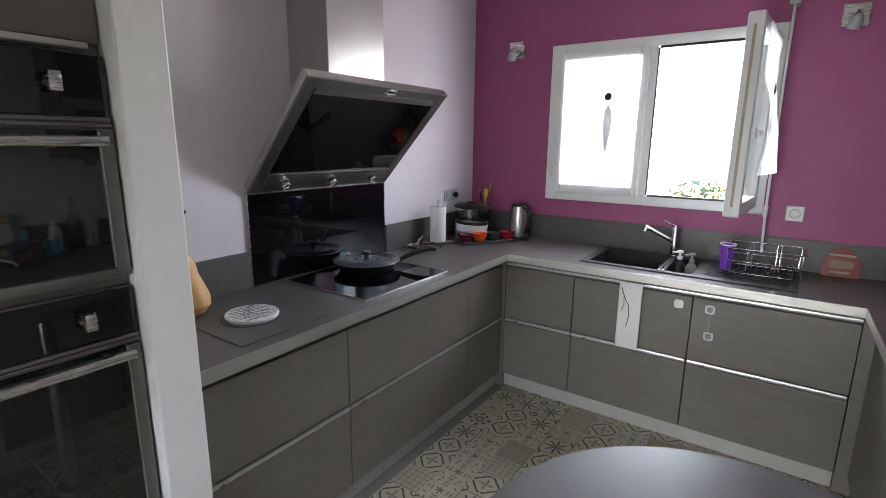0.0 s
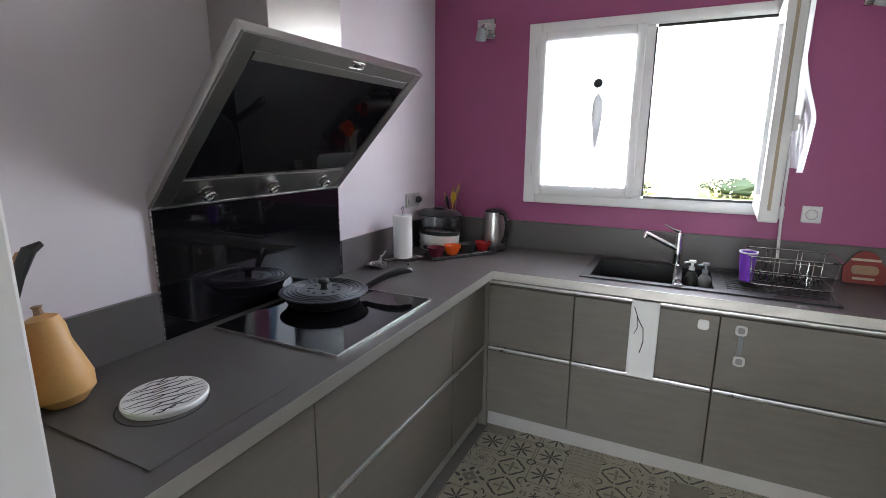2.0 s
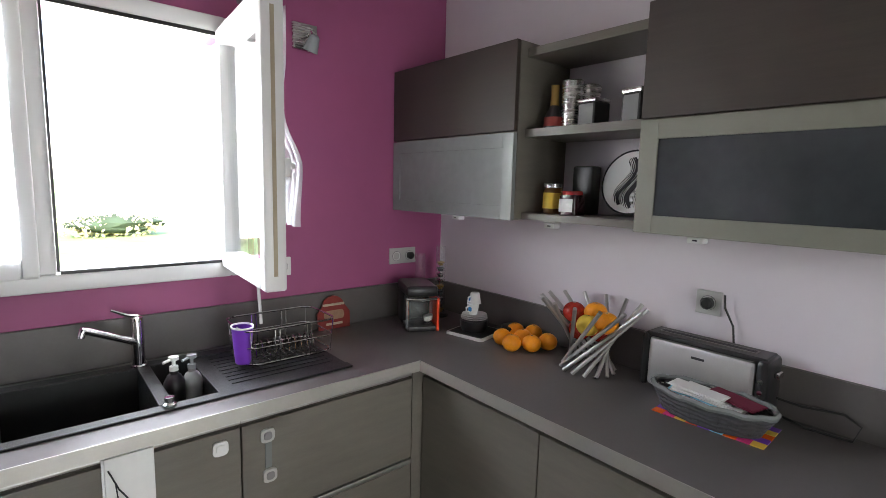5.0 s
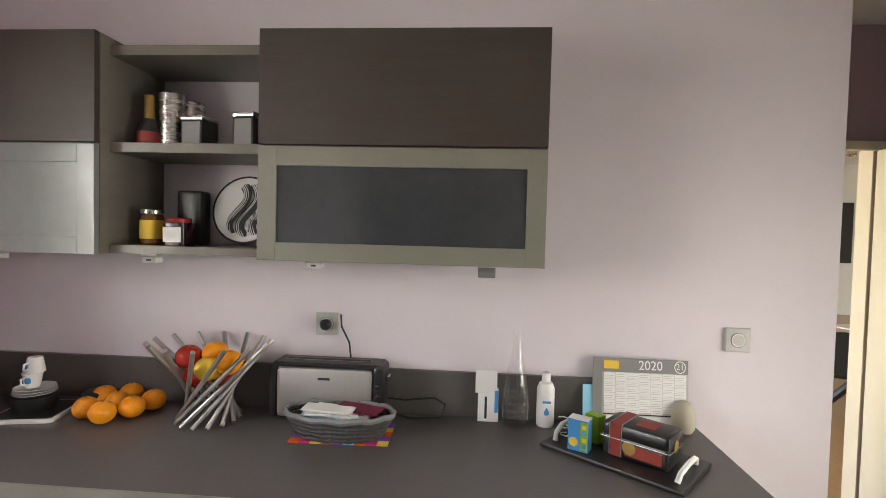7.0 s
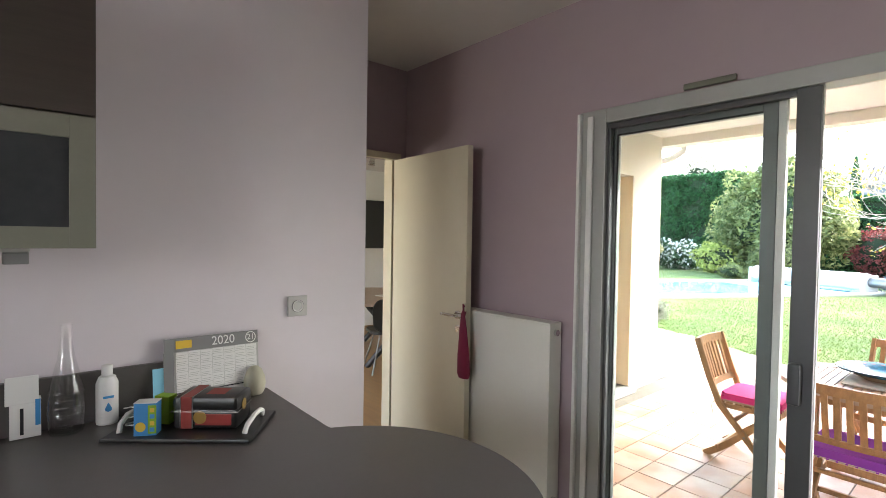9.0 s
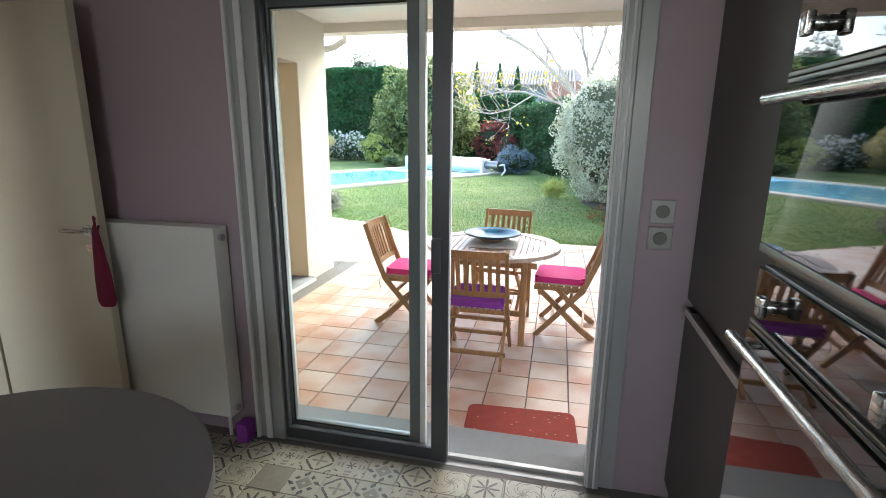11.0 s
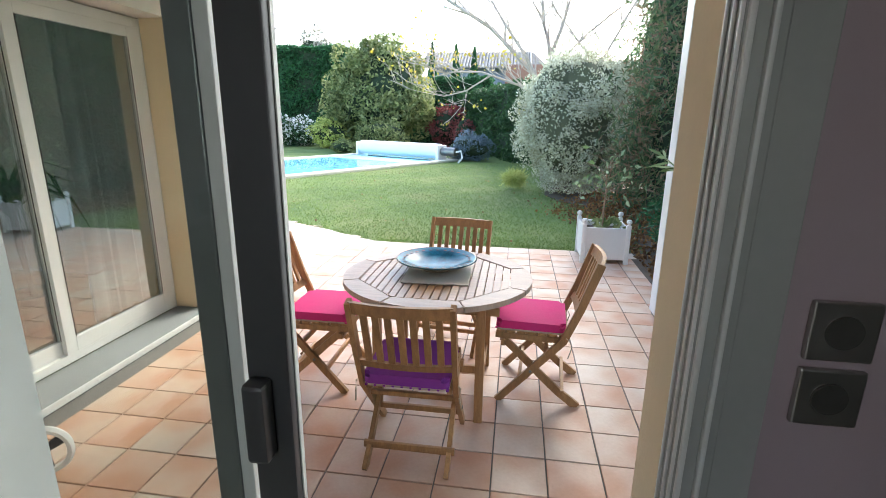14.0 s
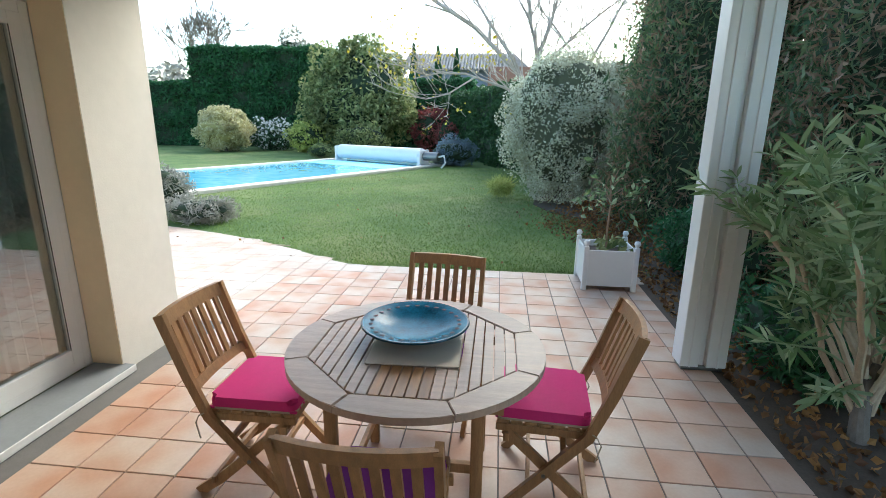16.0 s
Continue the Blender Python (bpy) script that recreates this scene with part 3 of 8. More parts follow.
# The window gap in the north wall is unseen, added for the fill lamp.
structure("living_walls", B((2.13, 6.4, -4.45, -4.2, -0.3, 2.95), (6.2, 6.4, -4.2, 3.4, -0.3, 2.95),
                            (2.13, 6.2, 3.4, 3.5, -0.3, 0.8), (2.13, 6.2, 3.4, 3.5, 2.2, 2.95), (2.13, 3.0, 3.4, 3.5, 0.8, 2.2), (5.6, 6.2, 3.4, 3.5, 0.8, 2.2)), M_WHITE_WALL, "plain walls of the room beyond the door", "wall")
structure("living_ceiling", B((2.13, 6.4, -4.45, 3.5, 2.6, 2.7)), M_CEIL, "white ceiling of the room beyond", "ceiling")
structure("living_floor", B((2.13, 6.2, -4.2, 3.4, -0.1, 0.0), (2.03, 2.13, -0.80, 0.02, -0.1, 0.0)), M_PARQUET, "light oak floor of the room beyond", "floor")

floor_base = structure("floor", B((-1.96, 2.03, -0.905, WIN_Y, -0.12, -0.006)), M_MORTAR, "patchwork of printed cement tiles, black on cream", "floor")
terrace = structure("terrace", B((-2.222, 1.837, -6.55, -1.15, -0.6, TERR - 0.008)), M_MORTAR, "terracotta tiled terrace with grey joints", "terrace")

# ---- kitchen window ----
win = thing("window_1", "white plastic casement window, one sash swung open", "window", (0, 0, 0), kind="structure")
part("window_frame", B((-1.343, -1.27, 3.205, 3.30, 1.203, 2.21), (-0.115, -0.045, 3.205, 3.30, 1.203, 2.21), (-1.27, -0.115, 3.205, 3.30, 1.203, 1.262),
                       (-1.27, -0.115, 3.205, 3.30, 2.15, 2.21), bevel=0.006), M_PVC, win)
part("mullion", B((-0.735, -0.675, 3.21, 3.29, 1.262, 2.15), bevel=0.006), M_PVC, win)
sash = part("sash", B((-1.275, -1.235, 3.19, 3.26, 1.255, 2.16), (-0.765, -0.72, 3.19, 3.26, 1.255, 2.16), (-1.235, -0.765, 3.19, 3.26, 1.255, 1.325), (-1.235, -0.765, 3.19, 3.26, 2.095, 2.16),
                     bevel=0.008), M_PVC, win, "closed white sash")
pane = part("pane", B((-1.235, -0.765, 3.222, 3.23, 1.325, 2.095)), M_GLASS, sash, "clear pane")
pane.visible_shadow = False
part("seal", B((-0.675, -0.667, 3.205, 3.215, 1.27, 2.14), (-0.667, -0.14, 3.205, 3.215, 1.262, 1.274), (-0.667, -0.14, 3.205, 3.215, 2.136, 2.15)), M_BLACK, win, "black rubber seal")
for z in (1.36, 2.02):
    part("hinge", B((-1.31, -1.296, 3.192, 3.206, z, z + 0.07), bevel=0.003), M_PVC, win)
# open sash, hinged at the jamb and swung into the room
osash = part("sash", turn(B((0, 0.05, -0.035, 0.035, 0, 0.915), (0.53, 0.58, -0.035, 0.035, 0, 0.915), (0.05, 0.53, -0.035, 0.035, 0, 0.065), (0.05, 0.53, -0.035, 0.035, 0.85, 0.915), bevel=0.008),
                         pose(-0.115, 3.21, 1.245, 0, 0, 266)), M_PVC, win, "white sash swung open into the room")
op = part("pane", turn(B((0.05, 0.53, -0.004, 0.004, 0.065, 0.85)), pose(-0.115, 3.21, 1.245, 0, 0, 266)), M_GLASS, osash, "clear pane")
op.visible_shadow = False
part("lock_strip", turn(B((0.5805, 0.583, -0.007, 0.005, 0.05, 0.86)), pose(-0.115, 3.21, 1.245, 0, 0, 266)), M_BEIGE_CLOTH, osash, "yellowed brass locking strip")
part("window_handle", turn(B((0.545, 0.57, 0.035, 0.055, 0.36, 0.42), (0.45, 0.56, 0.055, 0.072, 0.385, 0.405), bevel=0.005), pose(-0.115, 3.21, 1.245, 0, 0, 266)), M_PVC, osash)


def voile(name, w, h, gather, parent_label, m, folds=9, tie=0.55, side=0.02, flare=0.0):
    """A gathered net curtain, pinched at the tie."""
    bm = bmesh.new()
    nx, nz = 44, 26
    grid = []
    for j in range(nz + 1):
        v = j / nz
        pinch = 1 - gather * math.exp(-((v - tie) / 0.16) ** 2) if gather else 1
        grid.append([bm.verts.new((w * ((i / nx) * pinch + (1 - pinch) * side), 0.006 * math.sin(folds * 2 * math.pi * i / nx + 1.2 * v) * (0.6 + v) + flare * (max(0.0, min(1.0, (v - 0.35) * 3)) * (0.75 + 0.25 * math.sin(5 * i / nx + 6 * v)) + 0.15), h * (1 - v))) for i in range(nx + 1)])
    for a, b in zip(grid, grid[1:]):
        for i in range(nx):
            bm.faces.new((a[i], a[i + 1], b[i + 1], b[i]))
    turn(bm, m)
    return single(name, bm, M_VOILE, parent_label, "curtain")


voile("net_curtain", 0.47, 0.80, 0.16, "sheer white voile curtain on the closed sash", pose(-1.235, 3.178, 1.31))
voile("net_curtain", 0.5, 0.68, 0.5, "sheer white voile curtain drawn together on the open sash", pose(-0.115, 3.21, 1.245, 0, 0, 266) @ pose(0.04, 0.045, 0.2), 7, 0.5, 0.6, 0.062)
flower = thing("curtain_tieback", "black flower tieback with a grey tassel on the curtain", "tieback", (-0.94, 3.165, 1.87))
part("flower", turn(LATHE([(0, 0.006), (0.012, 0.006), (0.024, 0.003), (0.026, 0), (0, -0.002)], 8), pose(0, 0, 0, 90)), M_INK, flower)
part("tassel", turn(LATHE([(0.004, 0), (0.026, -0.04), (0.03, -0.12), (0.02, -0.2), (0.008, -0.29), (0, -0.29)], 12, sy=0.3), pose(0.005, 0, -0.05)), M_TASSEL, flower, "grey hanging tassel")
flower = thing("curtain_tieback", "black flower tieback on the open sash curtain", "tieback")
flower.matrix_world = pose(-0.115, 3.21, 1.245, 0, 0, 266) @ pose(0.33, 0.078, 0.60)
part("flower", turn(LATHE([(0, 0.006), (0.012, 0.006), (0.024, 0.003), (0.026, 0), (0, -0.002)], 8), pose(0, 0, 0, -90)), M_INK, flower)
part("tassel", turn(LATHE([(0.004, 0), (0.022, -0.04), (0.026, -0.12), (0.018, -0.2), (0.008, -0.26), (0, -0.26)], 12, sy=0.3), pose(0, 0.004, -0.04)), M_TASSEL, flower, "grey hanging tassel")
pole = thing("curtain_pole_rod", "thin white shutter crank rod hanging by the window", "crank", (0, 0, 0))
part("rod", TUBE([(-0.035, 3.17, 2.45), (-0.035, 3.165, 1.8), (-0.03, 3.16, 1.24), (-0.02, 3.15, 1.0)], 0.007), M_PVC, pole)
part("joint", C((-0.031, 3.16, 1.26), (-0.031, 3.16, 1.2), 0.012), M_PVC, pole)
part("bracket", B((-0.06, -0.012, 3.15, 3.235, 2.28, 2.32), bevel=0.004), M_ALUGREY, pole)


def wall_lamp(x):
    l = thing("wall_lamp", "small brushed steel wall spotlight with frosted glass", "wall lamp", (x, WIN_Y, 2.21), group="wall spotlights by the window")
    part("plate", B((-0.055, 0.055, -0.018, 0, -0.055, 0.055), bevel=0.004), M_STEEL, l)
    part("arm", TUBE([(0, -0.015, 0), (0.005, -0.06, 0.01), (0.0, -0.085, -0.01)], 0.008), M_CHROME, l)
    part("shade", turn(LATHE([(0.012, 0.03), (0.022, 0.02), (0.032, -0.04), (0.028, -0.042), (0, -0.03)], 16), pose(0, -0.09, -0.035, 20, 12)), M_FROST, l, "frosted glass shade")
    return l


wall_lamp(-1.615), wall_lamp(0.22)

# ---- base units ----


def front(parent, x0, x1, y, z0, z1, m, material=M_FRONT, name="drawer_front"):
    return part(name, turn(B((x0, x1, y, y + 0.019, z0, z1), bevel=0.0015), m), material, parent)


def base_unit(at, rz, w, depth=0.58, split=True, rail=True, label="grey-brown base unit with two wide drawers"):
    """A unit whose front faces local -y, from x 0 to w."""
    u = thing("base_unit", label, "kitchen unit", at, rz, group="base units")
    part("body", B((0.002, 0.018, 0.021, depth, 0.09, 0.86), (w - 0.018, w - 0.002, 0.021, depth, 0.09, 0.86), (0.018, w - 0.018, depth - 0.01, depth, 0.09, 0.86), (0.018, w - 0.018, 0.021, depth - 0.01, 0.09, 0.106), (0.018, w - 0.018, 0.021, 0.03, 0.106, 0.86)), M_FRONT, u)
    I = Matrix.Identity(4)
    if split:
        front(u, 0.0025, w - 0.0025, 0, 0.095, 0.458, I)
        front(u, 0.0025, w - 0.0025, 0, 0.487, 0.822, I)
        if rail:
            part("handle_rail", B((0.004, w - 0.004, -0.004, 0.02, 0.461, 0.481), bevel=0.003), M_ALU, u, "slim aluminium grip rail")
    else:
        front(u, 0.0025, w - 0.0025, 0, 0.095, 0.822, I, name="door")
    part("top_rail", B((0.0, w, 0.004, 0.03, 0.832, 0.846), bevel=0.002), M_ALU, u, "slim aluminium grip rail")
    part("plinth", B((0.0, w, 0.03, 0.045, 0.0, 0.086)), M_PLINTH, u, "pale aluminium plinth")
    return u


for x0, x1 in ((-1.34, -0.896), (-0.896, -0.27), (-0.27, 0.40)):
    base_unit((x0, 2.65, 0), 0, x1 - x0, depth=0.5)
for x0, x1 in ((-1.40, -1.342), (0.402, 0.47)):
    single("corner_post", B((x0, x1, 2.652, 2.70, 0.0, 0.86)), M_FRONT, "narrow grey-brown corner filler strip", "filler")
for y0, y1 in ((0.625, 1.29), (1.29, 2.238), (2.238, 2.648)):
    base_unit((-1.36, y0, 0), 90, y1 - y0, depth=0.58)
for y0, y1 in ((2.648, 2.05), (2.05, 1.45), (1.45, 1.085)):
    base_unit((0.45, y0, 0), -90, y0 - y1, depth=0.55, split=False, label="grey-brown base unit with a plain door")
single("end_panel", B((0.45, 1.018, 0.52, 1.083, 0.0, 0.868)), M_FRONT, "grey-brown end panel below the breakfast bar", "panel")

# ---- worktop with its round breakfast end ----
bar = [(0.09 + 0.44 * math.cos(radians(a)), 0.66 + 0.44 * math.sin(radians(a))) for a in range(-22, -291, -4)]
bar = [q for q in bar if not (q[0] > 0.40 and q[1] > 0.9)]
outline = [(1.018, 3.233), (0.14, 3.233), (0.14, 2.715), (-0.875, 2.715), (-0.875, 3.233), (-1.958, 3.233), (-1.958, 0.624), (-1.31, 0.624), (-1.31, 2.60), (0.40, 2.60),
           (0.40, 1.14), (0.33, 1.08)] + [q for q in reversed(bar)] + [(0.52, 0.498), (1.018, 0.498)]
worktop = thing("worktop", "grey-brown laminate worktop with pale aluminium edge and round bar end", "worktop")
part("slab", B((-0.875, 0.14, 3.155, 3.233, 0.872, 0.91), bm=SLAB(outline, 0.872, 0.91)), M_TOP, worktop)
part("edge_strip", B((-1.958, -1.3065, 0.6225, 0.624, 0.871, 0.911), (-1.3075, -1.304, 0.624, 2.603, 0.870, 0.9125), (-1.3075, 0.3975, 2.5965, 2.6, 0.870, 0.9125), (0.394, 0.3975, 1.14, 2.6, 0.870, 0.9125)), M_EDGE, worktop,
     "pale aluminium edge strip")
for q in ((-1.942, 1.0, 3.217, 3.2335, 0.911, 1.082), (-1.9585, -1.942, 2.20, 3.2335, 0.911, 1.078), (-1.9585, -1.942, 0.626, 1.255, 0.911, 1.078), (1.0, 1.0185, 0.64, 3.2335, 0.911, 1.068)):
    part("backsplash", B(q, bevel=0.001), M_TOP, worktop, "upstand of the same laminate")
leg = part("leg", C((-0.1, 0.62, 0.012), (-0.1, 0.62, 0.872), 0.03, seg=24), M_CHROME, worktop, "chrome tube leg")
part("foot", LATHE([(0, 0.0), (0.06, 0), (0.06, 0.008), (0.032, 0.014), (0.03, 0.03)], 24, (-0.1, 0.62, 0)), M_CHROME, leg)

# ---- tall units and ovens ----
tall = thing("tall_cabinet", "tall dark satin cabinet with an aluminium grip rail", "cabinet", (0, 0, 0))
part("body", B((-1.958, -1.386, -0.90, -0.16, 0.0, 2.25)), M_TALL, tall)
part("door", B((-1.385, -1.363, -0.898, -0.162, 0.08, 0.858), bevel=0.002), M_TALL, tall)
part("door", B((-1.385, -1.363, -0.898, -0.162, 0.89, 2.248), bevel=0.002), M_TALL, tall)
part("handle_rail", B((-1.38, -1.338, -0.80, -0.2, 0.862, 0.866), (-1.342, -1.332, -0.80, -0.2, 0.862, 0.886), bevel=0.0015), M_ALU, tall, "slim aluminium grip rail")
col = thing("oven_column", "tall grey-brown oven housing beside the white wall end", "cabinet", (0, 0, 0))
part("body", B((-1.958, -1.345, -0.158, 0.496, 0.0, 2.25)), M_FRONT, col)
part("drawer_front", B((-1.344, -1.324, -0.155, 0.494, 0.09, 0.50), bevel=0.002), M_FRONT, col)
part("door", B((-1.344, -1.324, -0.155, 0.494, 1.80, 2.248), bevel=0.002), M_FRONT, col)
part("handle_rail", B((-1.344, -1.296, -0.155, 0.46, 1.781, 1.795), bevel=0.003), M_EDGE, col, "pale aluminium grip rail")


def oven(z0, z1, panel, label, drop):
    o = thing("oven", label, "oven", (-1.342, 0.17, z0), group="built-in ovens")
    h, w = z1 - z0, 0.322
    top = h - panel - 0.03
    part("housing", B((0.0, 0.018, -w, w, 0.0, h), bevel=0.002), M_STEEL_DARK, o)
    part("control_panel", B((0.018, 0.03, -w, w, h - panel, h - 0.004), bevel=0.002), M_OVEN_GLASS, o, "black glass control panel")
    for z in (h - panel - 0.012, h - panel - 0.024):
        part("trim", B((0.018, 0.034, -w, w, z, z + 0.01), bevel=0.002), M_STEEL_DARK, o, "dark steel strip")
    door = part("door", B((0.018, 0.036, -w, w - 0.034, 0.032, top), bevel=0.002), M_OVEN_GLASS, o, "black glass door")
    part("door_frame", B((0.018, 0.037, w - 0.03, w, 0.012, top), (0.018, 0.037, -w, w - 0.03, 0.012, 0.031), bevel=0.002), M_STEEL_DARK, door, "dark steel door frame")
    part("edge", B((0.03, 0.0385, w - 0.0335, w - 0.0305, 0.034, top)), M_ALU, door, "bright steel edge")
    zh = h - panel - drop
    bar = part("handle", C((0.075, -w + 0.02, zh), (0.075, w - 0.03, zh), 0.013, seg=16), M_STEEL, door, "brushed steel bar handle")
    for y in (-0.24, 0.24):
        part("bracket", C((0.034, y, zh), (0.07, y, zh), 0.008, seg=10), M_STEEL, bar)
    for y in (-0.2, 0.21):
        k = part("knob", turn(LATHE([(0, 0), (0.013, 0), (0.015, 0.006), (0.013, 0.022), (0.011, 0.026), (0, 0.027)], 20), pose(0.03, y, h - panel / 2, 0, 90)), M_STEEL, o, "brushed steel knob")
        part("grip", B((0.052, 0.07, y - 0.013, y + 0.013, h - panel / 2 - 0.022, h - panel / 2 + 0.022), bevel=0.004), M_STEEL, k)


oven(1.235, 1.775, 0.142, "built-in black glass compact oven with steel handle", 0.056)
oven(0.51, 1.215, 0.125, "built-in black glass oven with steel handle", 0.042)

# ---- hob wall ----
splash = thing("glass_splashback", "black glass splashback with steel side trims behind the hob", "splashback")
part("glass", B((-1.958, -1.95, 1.266, 2.192, 0.911, 1.352)), M_BLACK_GLASS, splash)
for y in (1.262, 2.192):
    part("side_trim", B((-1.958, -1.948, y, y + 0.004, 0.911, 1.352)), M_STEEL, splash, "thin steel side trim")
hood = thing("cooker_hood", "slanted stainless cooker hood with black glass face and flue", "cooker hood")
u = Vector((0.445, 0, 0.475)).normalized()
n_ = Vector((u.z, 0, -u.x))


def hood_plate(y0, y1, s0, s1, d0, d1, bevel=0.003):
    """A plate lying on the hood's slope: s along it, d in front of it."""
    bm = B((s0, s1, y0, y1, d0, d1), bevel=bevel)
    m = Matrix(((u.x, 0, n_.x, -1.95), (0, 1, 0, 0), (u.z, 0, n_.z, 1.352), (0, 0, 0, 1)))
    return turn(bm, m)


part("casing", hood_plate(1.262, 2.196, 0.0, 0.655, -0.035, 0.0, 0.004), M_STEEL_SMOOTH, hood, "brushed steel casing")
part("glass", hood_plate(1.325, 2.135, 0.125, 0.60, 0.001, 0.007), M_BLACK_GLASS, hood, "black glass suction panel")
part("frame", hood_plate(1.262, 1.322, 0.0, 0.655, 0.001, 0.012), M_STEEL_DARK, hood)
part("frame", hood_plate(2.138, 2.196, 0.0, 0.655, 0.001, 0.012), M_STEEL_DARK, hood)
part("frame", hood_plate(1.322, 2.138, 0.607, 0.655, 0.001, 0.012), M_STEEL_DARK, hood)
part("control_strip", hood_plate(1.322, 2.138, 0.0, 0.118, 0.001, 0.012), M_STEEL_DARK, hood, "dark steel control strip")
for y in (1.43, 1.72, 2.02):
    p = Vector((-1.95, y, 1.352)) + u * 0.062 + n_ * 0.012
    q = n_.to_track_quat("Z", "Y").to_matrix().to_4x4()
    k = part("knob", turn(LATHE([(0.0, 0.002), (0.014, 0.002), (0.016, 0.016), (0.021, 0.02), (0.0225, 0.026), (0.02, 0.031), (0.014, 0.029), (0.012, 0.024), (0, 0.023)], 24), Matrix.Translation(p) @ q), M_CHROME, hood, "chrome knob")
    part("bezel", turn(LATHE([(0.0235, 0.0), (0.027, 0.0), (0.0265, 0.003), (0.0235, 0.003)], 24), Matrix.Translation(p) @ q), M_STEEL, k)
part("latch", hood_plate(1.74, 1.775, 0.624, 0.640, 0.012, 0.015), M_BLACK, hood)
part("latch_plate", hood_plate(1.72, 1.795, 0.619, 0.645, 0.0115, 0.0135), M_STEEL, hood)
part("lower_lip", hood_plate(1.262, 2.196, -0.004, 0.004, -0.002, 0.0135, 0.0), M_STEEL_SMOOTH, hood, "bright steel lower edge")
part("upper_lip", hood_plate(1.262, 2.196, 0.652, 0.658, -0.03, 0.0135, 0.0), M_STEEL_SMOOTH, hood, "bright steel upper edge")
part("lamp_strip", hood_plate(1.33, 2.13, 0.575, 0.604, 0.0075, 0.0095, 0.001), M_STEEL_DARK, hood, "steel light strip above the glass")
part("flue", B((-1.957, -1.69, 1.545, 1.915, 1.70, 2.70), bevel=0.002), M_STEEL_SMOOTH, hood, "brushed steel flue")

hob = thing("hob", "black glass ceramic hob set in the worktop", "hob")
part("glass", B((-1.905, -1.372, 1.415, 2.035, 0.911, 0.9165), bevel=0.0015), M_BLACK_GLASS, hob)
part("edge", B((-1.3735, -1.3705, 1.413, 2.037, 0.911, 0.9175), (-1.905, -1.37, 2.0345, 2.0375, 0.911, 0.9175), (-1.905, -1.37, 1.4125, 1.4155, 0.911, 0.9175)), M_ALU, hob, "thin steel edge")
lift = thing("pop_up_hatch", "flush square hatch with a round cut in the worktop", "hatch")
part("plate", B((-1.74, -1.37, 0.82, 1.205, 0.9105, 0.9135), bevel=0.001), M_TOP, lift)
part("ring", LATHE([(0.105, 0.9136), (0.105, 0.9142), (0.101, 0.9142), (0.101, 0.9136)], 40, (-1.585, 1.0, 0)), M_INK, lift)
triv = thing("trivet", "round pale enamel trivet with dark wavy stripes", "trivet", (-1.595, 1.015, 0.914), 62)
part("disc", LATHE([(0, 0), (0.098, 0), (0.1, 0.004), (0.1, 0.012), (0.097, 0.016), (0, 0.016)], 40), M_CERAMIC_WHITE, triv)
for k in range(15):
    y = -0.086 + 0.0123 * k
    w = math.sqrt(max(0.0, 0.094 ** 2 - y * y))
    a, b = ((-1.0, 0.3), (-0.45, 1.0), (-1.0, 1.0))[k % 3]
    part("stripe", TUBE([(w * (a + (b - a) * i / 14), y + 0.0035 * math.sin(i * 0.9 + 1.7 * k) + 0.0012 * i - 0.008, 0.0163) for i in range(15)], [0.0012 + 0.0022 * math.sin(math.pi * i / 14) for i in range(15)], 6, flat=0.25), M_INK, triv, "dark wavy stripe")


M_LID = pbr("slate_blue_silicone", (0.05, 0.057, 0.068), 0.3, var=0.08, scale=20)


def pan(at, rz, r=0.14):
    p = thing("frying_pan", "black frying pan with a ribbed silicone lid", "frying pan", at, rz, group="pans on the hob")
    part("pan_body", LATHE([(0, 0), (r * 0.78, 0), (r * 0.84, 0.004), (r * 0.95, 0.04), (r * 0.97, 0.044), (r * 0.94, 0.044), (r * 0.82, 0.008), (0, 0.006)], 44), M_BLACK, p)
    rings = [(r * 0.9, 0.0435), (r * 1.03, 0.0445), (r * 1.04, 0.047), (r * 1.03, 0.05)]
    for f in (0.9, 0.8, 0.7, 0.6):
        rings += [(r * (f + 0.045), 0.0515), (r * (f + 0.03), 0.0545), (r * (f + 0.012), 0.0545), (r * f, 0.0515)]
    lid = part("lid", LATHE(rings + [(r * 0.45, 0.0515), (0, 0.052)], 48), M_LID, p, "slate grey ribbed silicone lid")
    part("lid_knob", LATHE([(0.02, 0.051), (0.014, 0.056), (0.012, 0.072), (0.021, 0.078), (0.023, 0.086), (0.019, 0.096), (0, 0.098)], 22), M_BLACK, lid)
    for k in range(10):
        a = 2 * math.pi * k / 10
        part("vent_bump", LATHE([(0, 0.0555), (0.006, 0.0545), (0.008, 0.052)], 8, (0.062 * math.cos(a), 0.062 * math.sin(a), 0)), M_BLACK, lid)
    part("handle_clamp", B((r * 0.93, r * 1.12, -0.016, 0.016, 0.026, 0.046), bevel=0.005), M_BLACK, p)
    part("handle", TUBE([(r * 1.05, 0, 0.036), (r * 1.25, 0, 0.05), (r * 1.6, 0, 0.072), (r * 1.95, 0, 0.085), (r * 2.2, 0, 0.086), (r * 2.3, 0, 0.08)], [0.012, 0.0135, 0.016, 0.0175, 0.017, 0.01], 12, flat=0.92), M_BLACK, p)
    return p


